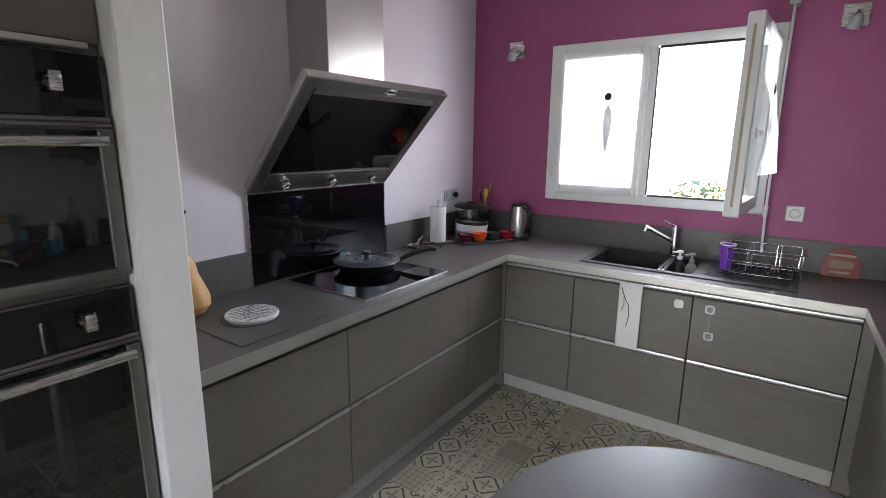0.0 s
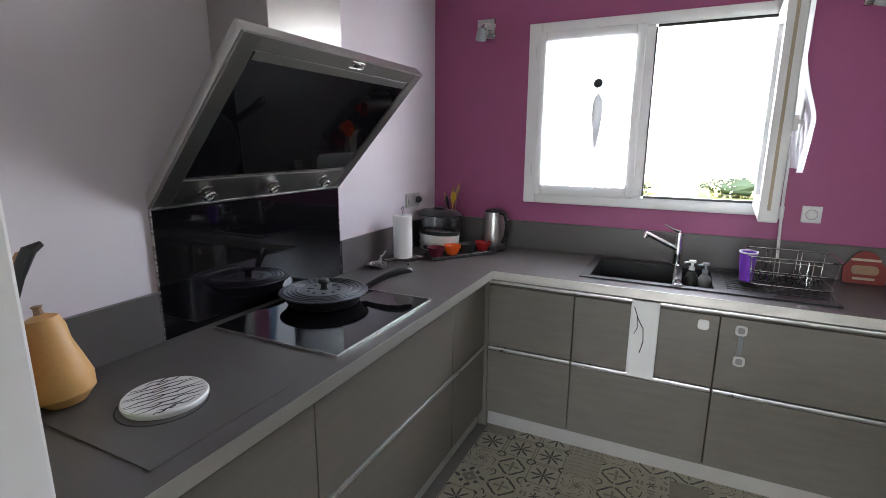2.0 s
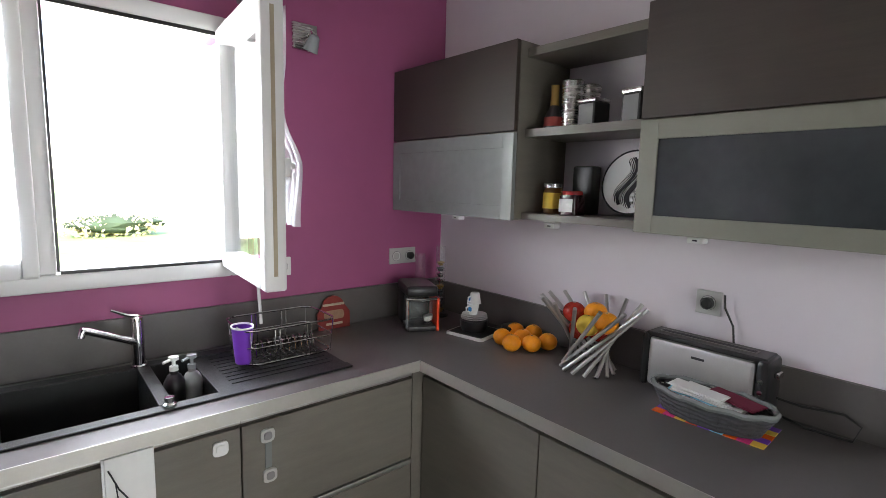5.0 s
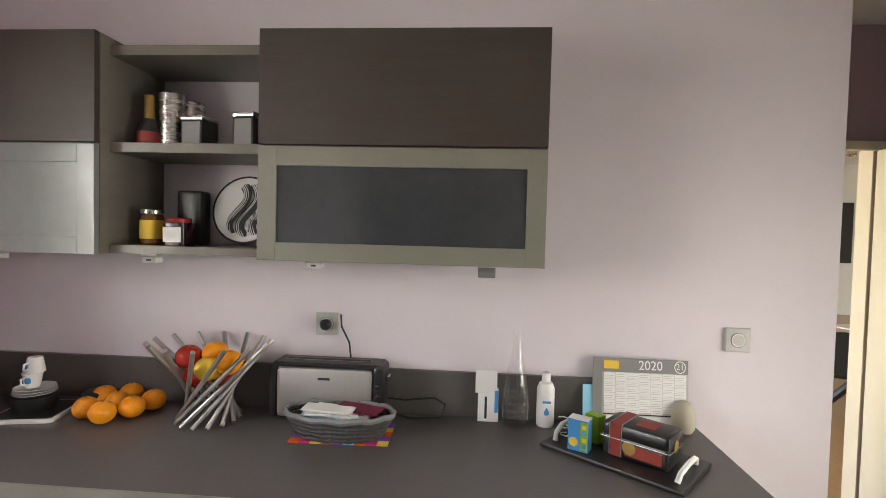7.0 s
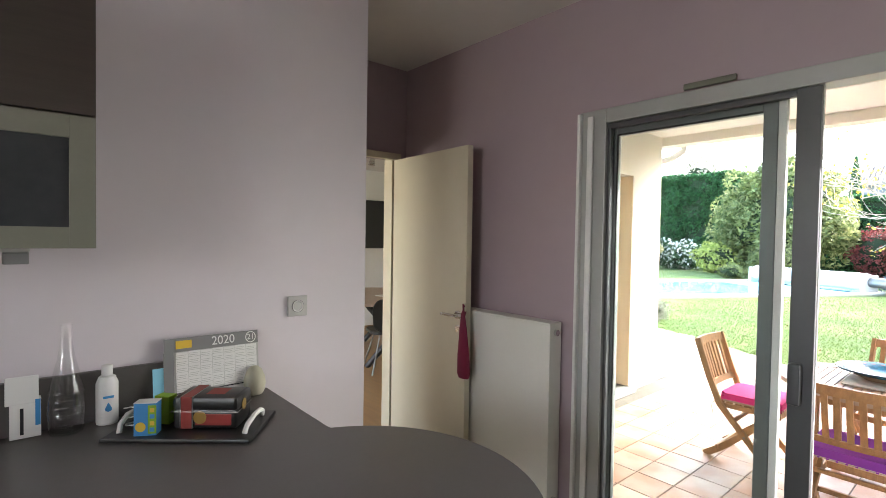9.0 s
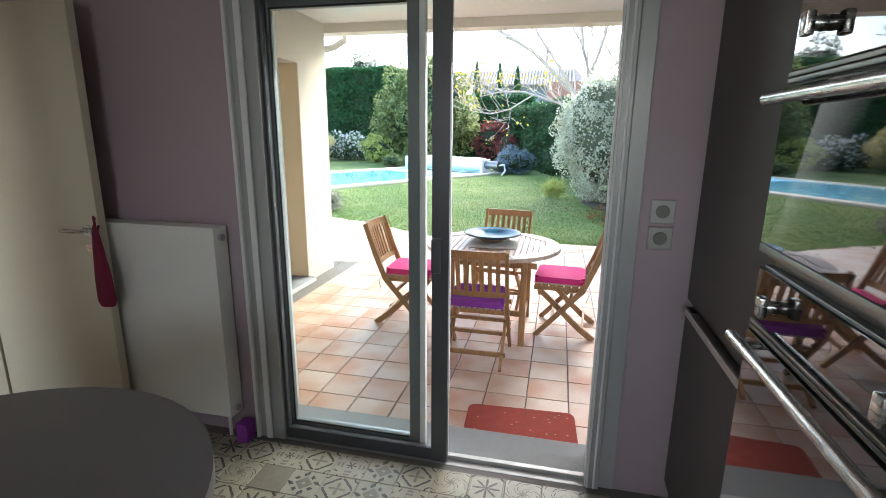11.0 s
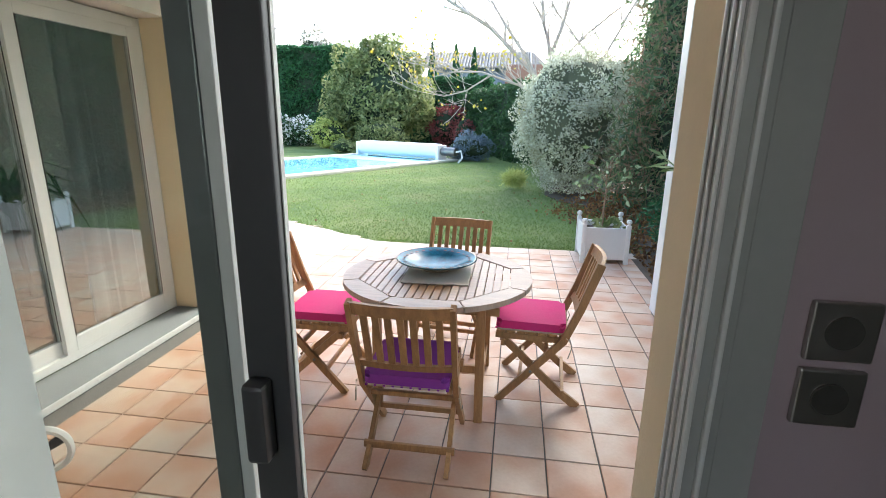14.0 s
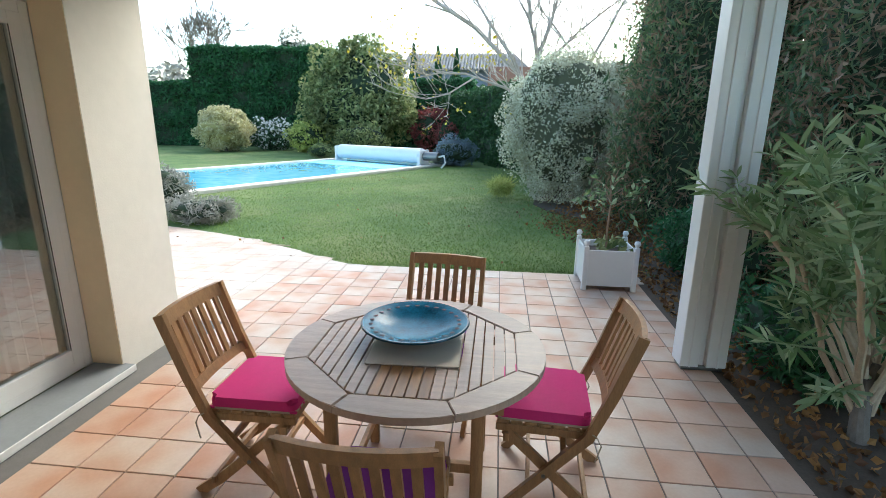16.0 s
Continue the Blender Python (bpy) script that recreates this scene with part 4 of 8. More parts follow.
pan((-1.74, 1.81, 0.918), 55, 0.17)
spoon = thing("spoon_rest", "polished steel spoon rest with a ladle", "spoon rest", (-1.87, 2.40, 0.911))
part("dish", LATHE([(0, 0.004), (0.045, 0.006), (0.058, 0.02), (0.06, 0.02), (0.046, 0.002), (0, 0)], 24), M_STEEL, spoon)
part("ladle", TUBE([(0.0, 0.0, 0.012), (-0.02, 0.06, 0.04), (-0.03, 0.12, 0.06)], [0.02, 0.008, 0.005], 10), M_STEEL, spoon)

roll = thing("kitchen_roll", "white kitchen paper roll on a wire stand", "kitchen roll", (-1.835, 2.60, 0.911))
part("paper", LATHE([(0.02, 0.018), (0.05, 0.018), (0.052, 0.022), (0.052, 0.248), (0.05, 0.252), (0.02, 0.252)], 28), M_PAPER, roll)
part("spindle", TUBE([(0, 0, 0.005), (0, 0, 0.27), (0.008, 0, 0.285), (0.0, 0.006, 0.3), (-0.008, 0, 0.285), (0, 0, 0.272)], 0.003), M_CHROME, roll)
part("base", TUBE([(0.085, 0.085, 0.01), (-0.085, 0.085, 0.01), (-0.085, -0.085, 0.01), (0.085, -0.085, 0.01)], 0.004, closed=True), M_CHROME, roll)
part("cross_wire", TUBE([(-0.085, -0.085, 0.01), (0, 0, 0.012), (0.085, 0.085, 0.01)], 0.003), M_CHROME, roll)
for sx in (-1, 1):
    for sy in (-1, 1):
        part("foot", C((0.08 * sx, 0.08 * sy, 0.0), (0.08 * sx, 0.08 * sy, 0.01), 0.006, seg=8), M_BLACK, roll)

steam = thing("steamer", "oval electric steamer with a clear basket and grey base", "steamer", (-1.775, 2.93, 0.911), -20)
part("base", LATHE([(0, 0), (0.1, 0), (0.112, 0.01), (0.118, 0.055), (0.11, 0.06), (0, 0.06)], 32, sx=1.2, sy=0.85), M_SILVER_PLASTIC, steam, "silver grey base with controls")
part("foot_ring", LATHE([(0.104, -0.0005), (0.108, 0.0), (0.11, 0.012), (0.1, 0.012)], 32, sx=1.2, sy=0.85), M_BLACK, steam)
part("tray", LATHE([(0, 0.062), (0.112, 0.062), (0.118, 0.1), (0.115, 0.105), (0, 0.105)], 32, sx=1.2, sy=0.85), M_PLASTIC_WHITE, steam, "white drip tray")
part("band", LATHE([(0.1, 0.106), (0.12, 0.107), (0.12, 0.125), (0.1, 0.126)], 32, sx=1.2, sy=0.85), M_BLACK, steam)
part("basket", LATHE([(0.11, 0.127), (0.122, 0.215), (0.126, 0.218), (0.12, 0.215), (0.107, 0.13), (0, 0.13)], 32, sx=1.2, sy=0.85), M_BOTTLE, steam, "clear plastic basket")
part("lid", LATHE([(0.13, 0.218), (0.13, 0.224), (0.105, 0.243), (0.04, 0.25), (0.03, 0.262), (0, 0.263)], 32, sx=1.2, sy=0.85), M_BLACK, steam, "smoked dark lid")
part("control", B((-0.03, 0.03, -0.103, -0.097, 0.018, 0.042), bevel=0.003), M_BLACK, steam)

pot = thing("utensil_pot", "dark pot of wooden spoons behind the steamer", "utensil pot", (-1.79, 3.13, 0.911))
part("jar", LATHE([(0, 0), (0.05, 0), (0.055, 0.01), (0.058, 0.19), (0.052, 0.19), (0.048, 0.012), (0, 0.012)], 24), M_BLACK, pot)
for k, (dx, dy, h, mt) in enumerate(((-0.03, 0.0, 0.33, M_TEAK), (0.0, 0.02, 0.36, M_TEAK), (0.03, 0.01, 0.39, M_TEAK), (0.02, -0.02, 0.34, M_YELLOW), (-0.01, -0.02, 0.31, M_BLACK))):
    ut = part("utensil", TUBE([(dx * 0.5, dy * 0.5, 0.02), (dx, dy, h * 0.75), (dx * 1.4, dy * 1.4, h * 0.9), (dx * 1.6, dy * 1.6, h)], [0.006, 0.006, 0.02, 0.012], 10, flat=0.35), mt, pot)
kett = thing("kettle", "brushed steel electric kettle with a black handle", "kettle", (-1.49, 3.11, 0.911), -25)
part("base", LATHE([(0, 0), (0.076, 0), (0.078, 0.012), (0.07, 0.02), (0, 0.02)], 28), M_BLACK, kett)
part("body", LATHE([(0.07, 0.021), (0.073, 0.03), (0.067, 0.12), (0.06, 0.21), (0.056, 0.232), (0, 0.232)], 32), M_STEEL_SMOOTH, kett, "brushed steel jug")
part("lid", LATHE([(0.056, 0.233), (0.052, 0.245), (0.02, 0.252), (0, 0.252)], 28), M_BLACK, kett)
part("spout", turn(LATHE([(0.018, 0), (0.01, 0.045), (0, 0.045)], 12, sx=0.7), pose(-0.045, 0, 0.19, 0, -50)), M_ROD, kett)
part("handle", TUBE([(0.045, 0, 0.228), (0.09, 0, 0.225), (0.108, 0, 0.17), (0.1, 0, 0.09), (0.072, 0, 0.05)], [0.016, 0.018, 0.016, 0.014, 0.01], 10, flat=0.7), M_BLACK, kett, "black plastic handle")
part("gauge", B((0.1, 0.112, -0.006, 0.006, 0.12, 0.2), bevel=0.003), M_PLASTIC_WHITE, kett)

tray = thing("serving_tray", "long narrow dark grey serving tray", "tray", (-1.60, 2.86, 0.911), 57)
part("tray_base", SLAB(rounded(0.44, 0.13, 0.02), 0.0, 0.008, 0.002), M_SLATE_E, tray)
part("rim", TUBE([(x, y, 0.016) for x, y in rounded(0.44, 0.13, 0.02)], 0.006, 6, closed=True), M_SLATE_E, tray)
for k, (mt, cn) in enumerate(((M_PLUM_E, "plum"), (M_ORANGE_E, "bright orange"), (M_SLATE_E, "slate grey"), (M_RED, "red"))):
    c = pose(-1.60, 2.86, 0.92, 0, 0, 57) @ Vector((-0.16 + 0.107 * k, 0.008, 0))
    single("small_bowl", LATHE([(0, 0), (0.03, 0), (0.033, 0.004), (0.05, 0.05), (0.051, 0.055), (0.047, 0.055), (0.03, 0.008), (0, 0.007)], 24), mt, "%s glazed ramekin with a square rim on the tray" % cn, "bowl", c, 20 * k,
           group="ramekins on the tray")

# ---- squash, knife block and jar beside the wall end ----
sq = thing("butternut_squash", "pale orange butternut squash standing on the worktop", "squash", (-1.80, 0.90, 0.911), 0)
part("fruit", turn(LATHE([(0, 0), (0.04, 0.003), (0.066, 0.03), (0.07, 0.065), (0.058, 0.115), (0.046, 0.16), (0.044, 0.2), (0.036, 0.225), (0.012, 0.235), (0, 0.235)], 28), pose(0, 0, 0, 4, -8)), M_SQUASH, sq)
part("stalk", turn(LATHE([(0.011, 0.23), (0.009, 0.25), (0.013, 0.256), (0, 0.258)], 10), pose(0, 0, 0, 4, -8)), M_BARK_PALE, sq)
kb = thing("knife_block", "steel and wooden handled knives in a dark block", "knife block", (-1.78, 0.735, 0.911))
part("block", turn(B((-0.05, 0.05, -0.045, 0.045, 0.0, 0.2), bevel=0.006), pose(0, 0, 0.012, -10)), M_TEAK, kb)
for k, mt in enumerate((M_STEEL, M_TEAK, M_BLACK)):
    x = -0.03 + 0.03 * k
    kn = part("knife", TUBE([(x, 0.02, 0.19), (x, 0.05, 0.25), (x, 0.085, 0.32 + 0.015 * k), (x, 0.115, 0.375 + 0.015 * k), (x, 0.14, 0.385 + 0.015 * k)], [0.012, 0.013, 0.016, 0.017, 0.009], 10, flat=0.75), mt, kb)
    part("collar", TUBE([(x, 0.012, 0.178), (x, 0.024, 0.2)], 0.0145, 10, flat=0.75), M_STEEL, kn, "steel collar")
single("chopping_board", turn(SLAB(rounded(0.16, 0.24, 0.04), 0, 0.008, 0.002), pose(-1.615, 0.645, 1.033, 86, 0, 90 - 78)), M_GREEN_P, "lime green plastic chopping board leaning on the wall end", "chopping board")

# ---- sink run ----
sink = thing("sink", "black composite one and a half bowl sink with drainer", "sink")
part("rim", B((-0.89, 0.155, 2.697, 2.74, 0.911, 0.918), (-0.89, 0.155, 3.12, 3.175, 0.911, 0.918), (-0.89, -0.845, 2.74, 3.12, 0.911, 0.918), (-0.475, -0.435, 2.74, 3.12, 0.911, 0.918),
              (-0.305, 0.155, 2.74, 3.12, 0.908, 0.913), bevel=0.002), M_BLACK_SOFT, sink)
for x0, x1, dp in ((-0.846, -0.474, 0.17), (-0.436, -0.304, 0.09)):
    part("bowl", B((x0, x1, 2.739, 3.121, 0.90 - dp - 0.004, 0.90 - dp), (x0 - 0.004, x0, 2.739, 3.121, 0.90 - dp, 0.912), (x1, x1 + 0.004, 2.739, 3.121, 0.90 - dp, 0.912),
                   (x0, x1, 2.735, 2.739, 0.90 - dp, 0.912), (x0, x1, 3.121, 3.125, 0.90 - dp, 0.912)), M_BLACK_SOFT, sink)
for k in range(9):
    part("drain_rib", B((-0.25, 0.12, 2.79 + 0.035 * k, 2.796 + 0.035 * k, 0.9132, 0.916), bevel=0.001, seg=1), M_BLACK_SOFT, sink)
part("plug_knob", LATHE([(0, 0.918), (0.02, 0.918), (0.02, 0.925), (0.012, 0.93), (0.014, 0.945), (0, 0.946)], 18, (-0.45, 2.725, 0)), M_CHROME, sink, "chrome plug knob")
tap = thing("tap", "chrome mixer tap with a slanting spout", "tap", (-0.465, 3.14, 0.918))
part("body", LATHE([(0, 0), (0.026, 0), (0.026, 0.006), (0.021, 0.01), (0.021, 0.165), (0.019, 0.18), (0, 0.182)], 22), M_CHROME, tap)
part("spout", TUBE([(0, -0.005, 0.09), (-0.06, -0.02, 0.12), (-0.15, -0.04, 0.165), (-0.165, -0.044, 0.17)], [0.014, 0.013, 0.013, 0.012], 14), M_CHROME, tap)
part("nozzle", C((-0.158, -0.043, 0.17), (-0.166, -0.046, 0.145), 0.012, 0.011), M_CHROME, tap)
part("lever", TUBE([(0.005, 0, 0.183), (-0.03, 0, 0.192), (-0.075, 0.005, 0.215)], [0.009, 0.007, 0.004], 8), M_CHROME, tap)


def pump_bottle(at, mt, cap, label):
    b = thing("soap_bottle", label, "soap bottle", at, group="bottles in the half bowl")
    part("bottle", LATHE([(0, 0), (0.03, 0), (0.033, 0.006), (0.033, 0.1), (0.022, 0.122), (0.013, 0.13), (0.013, 0.14), (0, 0.14)], 20), mt, b)
    part("pump", LATHE([(0.014, 0.14), (0.014, 0.155), (0.006, 0.158), (0.006, 0.175), (0.016, 0.177), (0.016, 0.188), (0, 0.19)], 16), cap, b, "pump head")
    part("nozzle", C((0, 0, 0.182), (-0.035, -0.02, 0.178), 0.005, seg=8), cap, b)


pump_bottle((-0.395, 2.93, 0.811), M_BLACK, M_PLASTIC_WHITE, "black soap bottle with a white pump")
pump_bottle((-0.335, 2.95, 0.80), M_GREY, M_FROST, "grey washing-up bottle with a pale cap")

rack = thing("dish_rack", "chrome wire dish rack on the drainer", "dish rack", (0.0, 2.99, 0.916))
for z, k in ((0.012, 0.92), (0.14, 1.0)):
    part("ring", TUBE([(x, y, z) for x, y in rounded(0.36 * k, 0.25 * k, 0.05)], 0.004, 6, closed=True), M_CHROME, rack)
part("ring", TUBE([(x, y, 0.075) for x, y in rounded(0.345, 0.24, 0.05)], 0.003, 6, closed=True), M_CHROME, rack)
for k in range(11):
    x = -0.13 + 0.026 * k
    part("wire", TUBE([(x, -0.115, 0.012), (x, 0.0, 0.006), (x, 0.115, 0.012)], 0.002, 5), M_CHROME, rack)
    part("wire", TUBE([(x, -0.02, 0.008), (x, -0.01, 0.055), (x, 0.01, 0.06), (x, 0.02, 0.05), (x, 0.03, 0.008)], 0.002, 5), M_CHROME, rack)
for sx in (-1, 1):
    for f in (0.9, 0.3, -0.4):
        part("upright", TUBE([(sx * 0.17 * f, -0.118, 0.012), (sx * 0.18 * f, -0.125, 0.14)], 0.0025, 5), M_CHROME, rack)
        part("upright", TUBE([(sx * 0.17 * f, 0.118, 0.012), (sx * 0.18 * f, 0.125, 0.14)], 0.0025, 5), M_CHROME, rack)
cup = thing("cutlery_cup", "purple plastic cutlery cup hooked in the rack", "cutlery cup", (-0.168, 2.93, 0.93))
cup.scale = (0.78, 0.78, 1.0)
part("cup", turn(LATHE([(0, 0), (0.036, 0), (0.038, 0.004), (0.052, 0.13), (0.056, 0.132), (0.05, 0.132), (0.035, 0.008), (0, 0.006)], 24, sx=0.9, sy=1.1), Matrix.Identity(4)), M_PURPLE_P, cup)
part("rim", LATHE([(0.05, 0.131), (0.056, 0.133), (0.056, 0.138), (0.05, 0.138)], 24, sx=0.9, sy=1.1), M_PLASTIC_WHITE, cup, "pale lilac rim")

sign = thing("wall_plaque", "red arched plaque with pale lettering leaning on the upstand", "plaque", (0.335, 3.185, 0.911))
sign.scale.x, sign.scale.z = 0.8, 0.94
sm = pose(0, 0, 0, 82)
arch = [(-0.1, 0), (0.1, 0), (0.105, 0.08)] + [(0.075 * math.cos(radians(a)), 0.1 + 0.065 * math.sin(radians(a))) for a in range(10, 171, 16)] + [(-0.105, 0.08)]
part("board", turn(SLAB(arch, 0, 0.01, 0.002), sm), M_DARKRED, sign)
for x0, x1, y in ((-0.07, 0.07, 0.115), (-0.055, 0.05, 0.02)):
    part("writing", turn(B((x0, x1, y, y + 0.012, 0.0105, 0.0125), bevel=0.001), sm), M_BEIGE_CLOTH, sign, "bar of pale writing")
part("motif", turn(SLAB(rounded(0.13, 0.045, 0.02, cx=0, cy=0.07), 0.0102, 0.012), sm), M_BARK_PALE, sign, "pale painted loaf")

towel = thing("tea_towel", "white tea towel with a drawn black twig, hung over the drawer", "tea towel", (0, 0, 0))
part("cloth", turn(B((-0.628, -0.512, 2.626, 2.634, 0.475, 0.852), bevel=0.003), Matrix.Identity(4)), M_PAPER, towel)
part("fold", B((-0.634, -0.60, 2.633, 2.639, 0.48, 0.85), bevel=0.002), M_PAPER, towel)
part("twig", TUBE([(-0.62, 2.6245, 0.82), (-0.598, 2.6245, 0.76), (-0.575, 2.6245, 0.72), (-0.57, 2.6245, 0.66), (-0.582, 2.6245, 0.6)], 0.0022, 5), M_INK, towel, "black drawn twig")
part("twig", TUBE([(-0.605, 2.6245, 0.78), (-0.6, 2.6245, 0.72), (-0.612, 2.6245, 0.69)], 0.0018, 5), M_INK, towel, "black drawn twig")


def child_lock(x, z, material, label):
    c = thing("cabinet_lock", label, "safety lock", (x, 2.65, z), group="safety locks on the drawers")
    part("pad", turn(SLAB(rounded(0.045, 0.045, 0.012), 0, 0.008, 0.002), pose(0, 0, 0, 90)), material, c)
    part("button", turn(SLAB(rounded(0.026, 0.026, 0.008), 0.008, 0.011, 0.001), pose(0, 0, 0, 90)), M_GREY if material is not M_PLASTIC_WHITE else material, c)


child_lock(-0.333, 0.775, M_PLASTIC_WHITE, "white plastic safety pad on the drawer")
child_lock(-0.188, 0.772, M_SILVER_PLASTIC, "clear grey safety pad on the drawer")
child_lock(-0.182, 0.632, M_SILVER_PLASTIC, "clear grey safety pad on the drawer")
single("lock_strap", B((-0.197, -0.175, 2.6445, 2.6485, 0.66, 0.75), bevel=0.001), M_FROST_PALE, "thin clear strap between two safety pads", "strap")


def socket(at, rz, gangs=1, plug=-1, material=M_SILVER_PLASTIC, round_=True):
    """A wall socket, its face towards local -y."""
    s = thing("wall_socket", "silver wall socket " + ("with a black plug in it" if plug >= 0 else "on the lilac wall") if material is M_SILVER_PLASTIC else "white wall socket beside the window", "socket", at, rz, group="wall sockets")
    w = 0.082 * gangs
    part("plate", B((-w / 2, w / 2, -0.011, 0, -0.041, 0.041), bevel=0.003), material, s)
    for g in range(gangs):
        x = -w / 2 + 0.041 + 0.082 * g
        part("insert", turn(LATHE([(0, 0.004), (0.016, 0.004), (0.02, 0.012), (0.023, 0.0125), (0.023, 0.008)], 24), pose(x, -0.002, 0, 90)), M_PLASTIC_WHITE, s)
        # Shadow round the recessed insert, painted as a thin grey ring.
        part("recess_ring", turn(LATHE([(0.0232, 0.0085), (0.0252, 0.0085), (0.0252, 0.0118), (0.0232, 0.0118)], 24), pose(x, -0.002, 0, 90)), M_GREY, s, "grey ring painted for the recess shadow")
        for dx in (-0.009, 0.009):
            part("hole", C((x + dx, -0.0045, 0), (x + dx, -0.0075, 0), 0.0038, seg=10), M_INK, s)
        if g == plug:
            part("plug", turn(LATHE([(0.019, 0.006), (0.02, 0.03), (0.012, 0.04), (0, 0.041)], 20), pose(x, -0.002, 0, 90)), M_BLACK, s, "black plug")
    return s


socket((0.104, WIN_Y, 1.22), 0, 1, -1, M_PLASTIC_WHITE)
socket((0.755, WIN_Y, 1.223), 0, 2, 1)
socket((LEFT_X, 2.925, 1.207), 90, 2, 1)
socket((RIGHT_X, 1.80, 1.22), -90, 1, 0)
socket((RIGHT_X, 0.375, 1.22), -90, 1, -1)

# ---- wall units ----




def wall_unit(y0, y1, label, glass, frame_paint):
    u = thing("wall_unit", label, "wall unit", (0, 0, 0), group="wall units")
    part("body", B((0.712, 1.0185, y0, y1, 1.466, 2.14), bevel=0.001), M_FRONT, u)
    part("door", B((0.691, 0.711, y0 + 0.002, y1 - 0.002, 1.806, 2.141), bevel=0.0015), M_FRONT_DARK, u, "dark wood-grain flap")
    d = part("door", B((0.691, 0.711, y0 + 0.002, y0 + 0.058, 1.464, 1.80), (0.691, 0.711, y1 - 0.058, y1 - 0.002, 1.464, 1.80), (0.691, 0.711, y0 + 0.058, y1 - 0.058, 1.464, 1.518),
                       (0.691, 0.711, y0 + 0.058, y1 - 0.058, 1.744, 1.80), bevel=0.001), frame_paint, u, "aluminium framed flap")
    part("pane", B((0.697, 0.704, y0 + 0.058, y1 - 0.058, 1.518, 1.744)), glass, d, "frosted grey glass")


wall_unit(1.072, 1.92, "grey wall unit with dark flap and frosted glass flap", M_DOORGLASS, M_FROST_FRAME)
wall_unit(2.425, 3.232, "grey wall unit with dark and frosted flaps, by the window", M_FROST_PALE, M_FROST_PALE)
shelf = thing("shelf_unit", "open grey-brown shelf unit between two wall units", "shelf")
part("top", B((0.75, 1.0185, 1.922, 2.423, 2.085, 2.115)), M_FRONT, shelf)
part("bottom", B((0.75, 1.0185, 1.922, 2.423, 1.468, 1.494)), M_FRONT, shelf)
part("shelf_board", B((0.75, 1.0185, 1.922, 2.423, 1.785, 1.815)), M_FRONT, shelf)

jar = thing("honey_jar", "honey jar with a yellow label and silver lid", "jar", (0.84, 2.345, 1.494), group="jars on the shelf")
part("glass", LATHE([(0, 0), (0.034, 0), (0.036, 0.005), (0.036, 0.09), (0.03, 0.1), (0, 0.1)], 24), plain("dark_honey", (0.12, 0.05, 0.01), 0.12), jar)
part("label_band", LATHE([(0.0365, 0.02), (0.0368, 0.021), (0.0368, 0.08), (0.0365, 0.081)], 24), M_YELLOW, jar, "mustard yellow paper label")
part("lid", LATHE([(0.034, 0.1), (0.035, 0.101), (0.035, 0.115), (0.032, 0.117), (0, 0.117)], 24), M_STEEL, jar)
jar = thing("jam_jar", "dark jam jar with white label and red checked lid", "jar", (0.83, 2.245, 1.494), group="jars on the shelf")
part("glass", SLAB(rounded(0.078, 0.078, 0.02), 0, 0.075, 0.004), plain("dark_jam", (0.03, 0.006, 0.01), 0.12), jar)
part("label_band", B((-0.0405, -0.0395, -0.03, 0.03, 0.012, 0.06)), M_PAPER, jar, "white paper label")
part("lid", LATHE([(0, 0.0755), (0.037, 0.0755), (0.038, 0.088), (0.034, 0.09), (0, 0.09)], 24), M_RED, jar)
single("black_bag", B((0.9, 0.96, 2.21, 2.30, 1.494, 1.68), bevel=0.008), M_BLACK, "black coffee packet at the back of the shelf", "packet")
plate = thing("decorated_plate", "round pale plate with black swirls, standing on the shelf", "plate", (0.965, 2.075, 1.617), 0)
plate.scale = (1.1, 1.1, 1.1)
pm = pose(0, 0, 0, 0, -78)
part("disc", turn(LATHE([(0, 0), (0.07, 0), (0.108, 0.014), (0.108, 0.018), (0.07, 0.005), (0, 0.004)], 40), pm), M_CERAMIC_WHITE, plate)
part("rim", turn(LATHE([(0.105, 0.013), (0.11, 0.014), (0.11, 0.0195), (0.104, 0.0188)], 40), pm), M_INK, plate)
def swirl_line(o, r, z, material, label, amp=0.026):
    """A painted S-shaped line across the plate, kept inside its rim."""
    pts = [(-0.1 + 0.01 * i, o + amp * math.sin(i * 0.32), z) for i in range(21)]
    pts = [q for q in pts if q[0] ** 2 + q[1] ** 2 < 0.096 ** 2]
    if len(pts) > 3:
        part("swirl", turn(TUBE(pts, r, 6, flat=0.12), pm), material, plate, label)


for k, o in enumerate((-0.083, -0.047, -0.006, 0.03)):
    swirl_line(o, 0.0155 if k != 2 else 0.018, 0.009, M_INK, "black painted band")
    for d in (-0.009, -0.003, 0.004, 0.0095):
        swirl_line(o + d, 0.0014, 0.0112, M_CERAMIC_WHITE, "fine pale line")
for k in range(9):
    x = -0.078 + 0.0195 * k
    y = -0.028 + 0.026 * math.sin((x + 0.1) * 32) - 0.002
    part("spot", turn(LATHE([(0, 0.0122), (0.0065, 0.0122), (0.0075, 0.0105)], 10, (x, y, 0)), pm), M_CERAMIC_WHITE, plate, "pale painted spot")
bot = thing("syrup_bottle", "small dark bottle with a gold neck and red label", "bottle", (0.83, 2.35, 1.815))
part("bottle", LATHE([(0, 0), (0.036, 0), (0.038, 0.005), (0.036, 0.05), (0.018, 0.085), (0.013, 0.13), (0.014, 0.165), (0, 0.165)], 20), M_BLACK, bot)
part("neck", LATHE([(0.0175, 0.09), (0.0145, 0.13), (0.0155, 0.166), (0, 0.168)], 20), M_GOLDFOIL, bot, "gold foil neck")
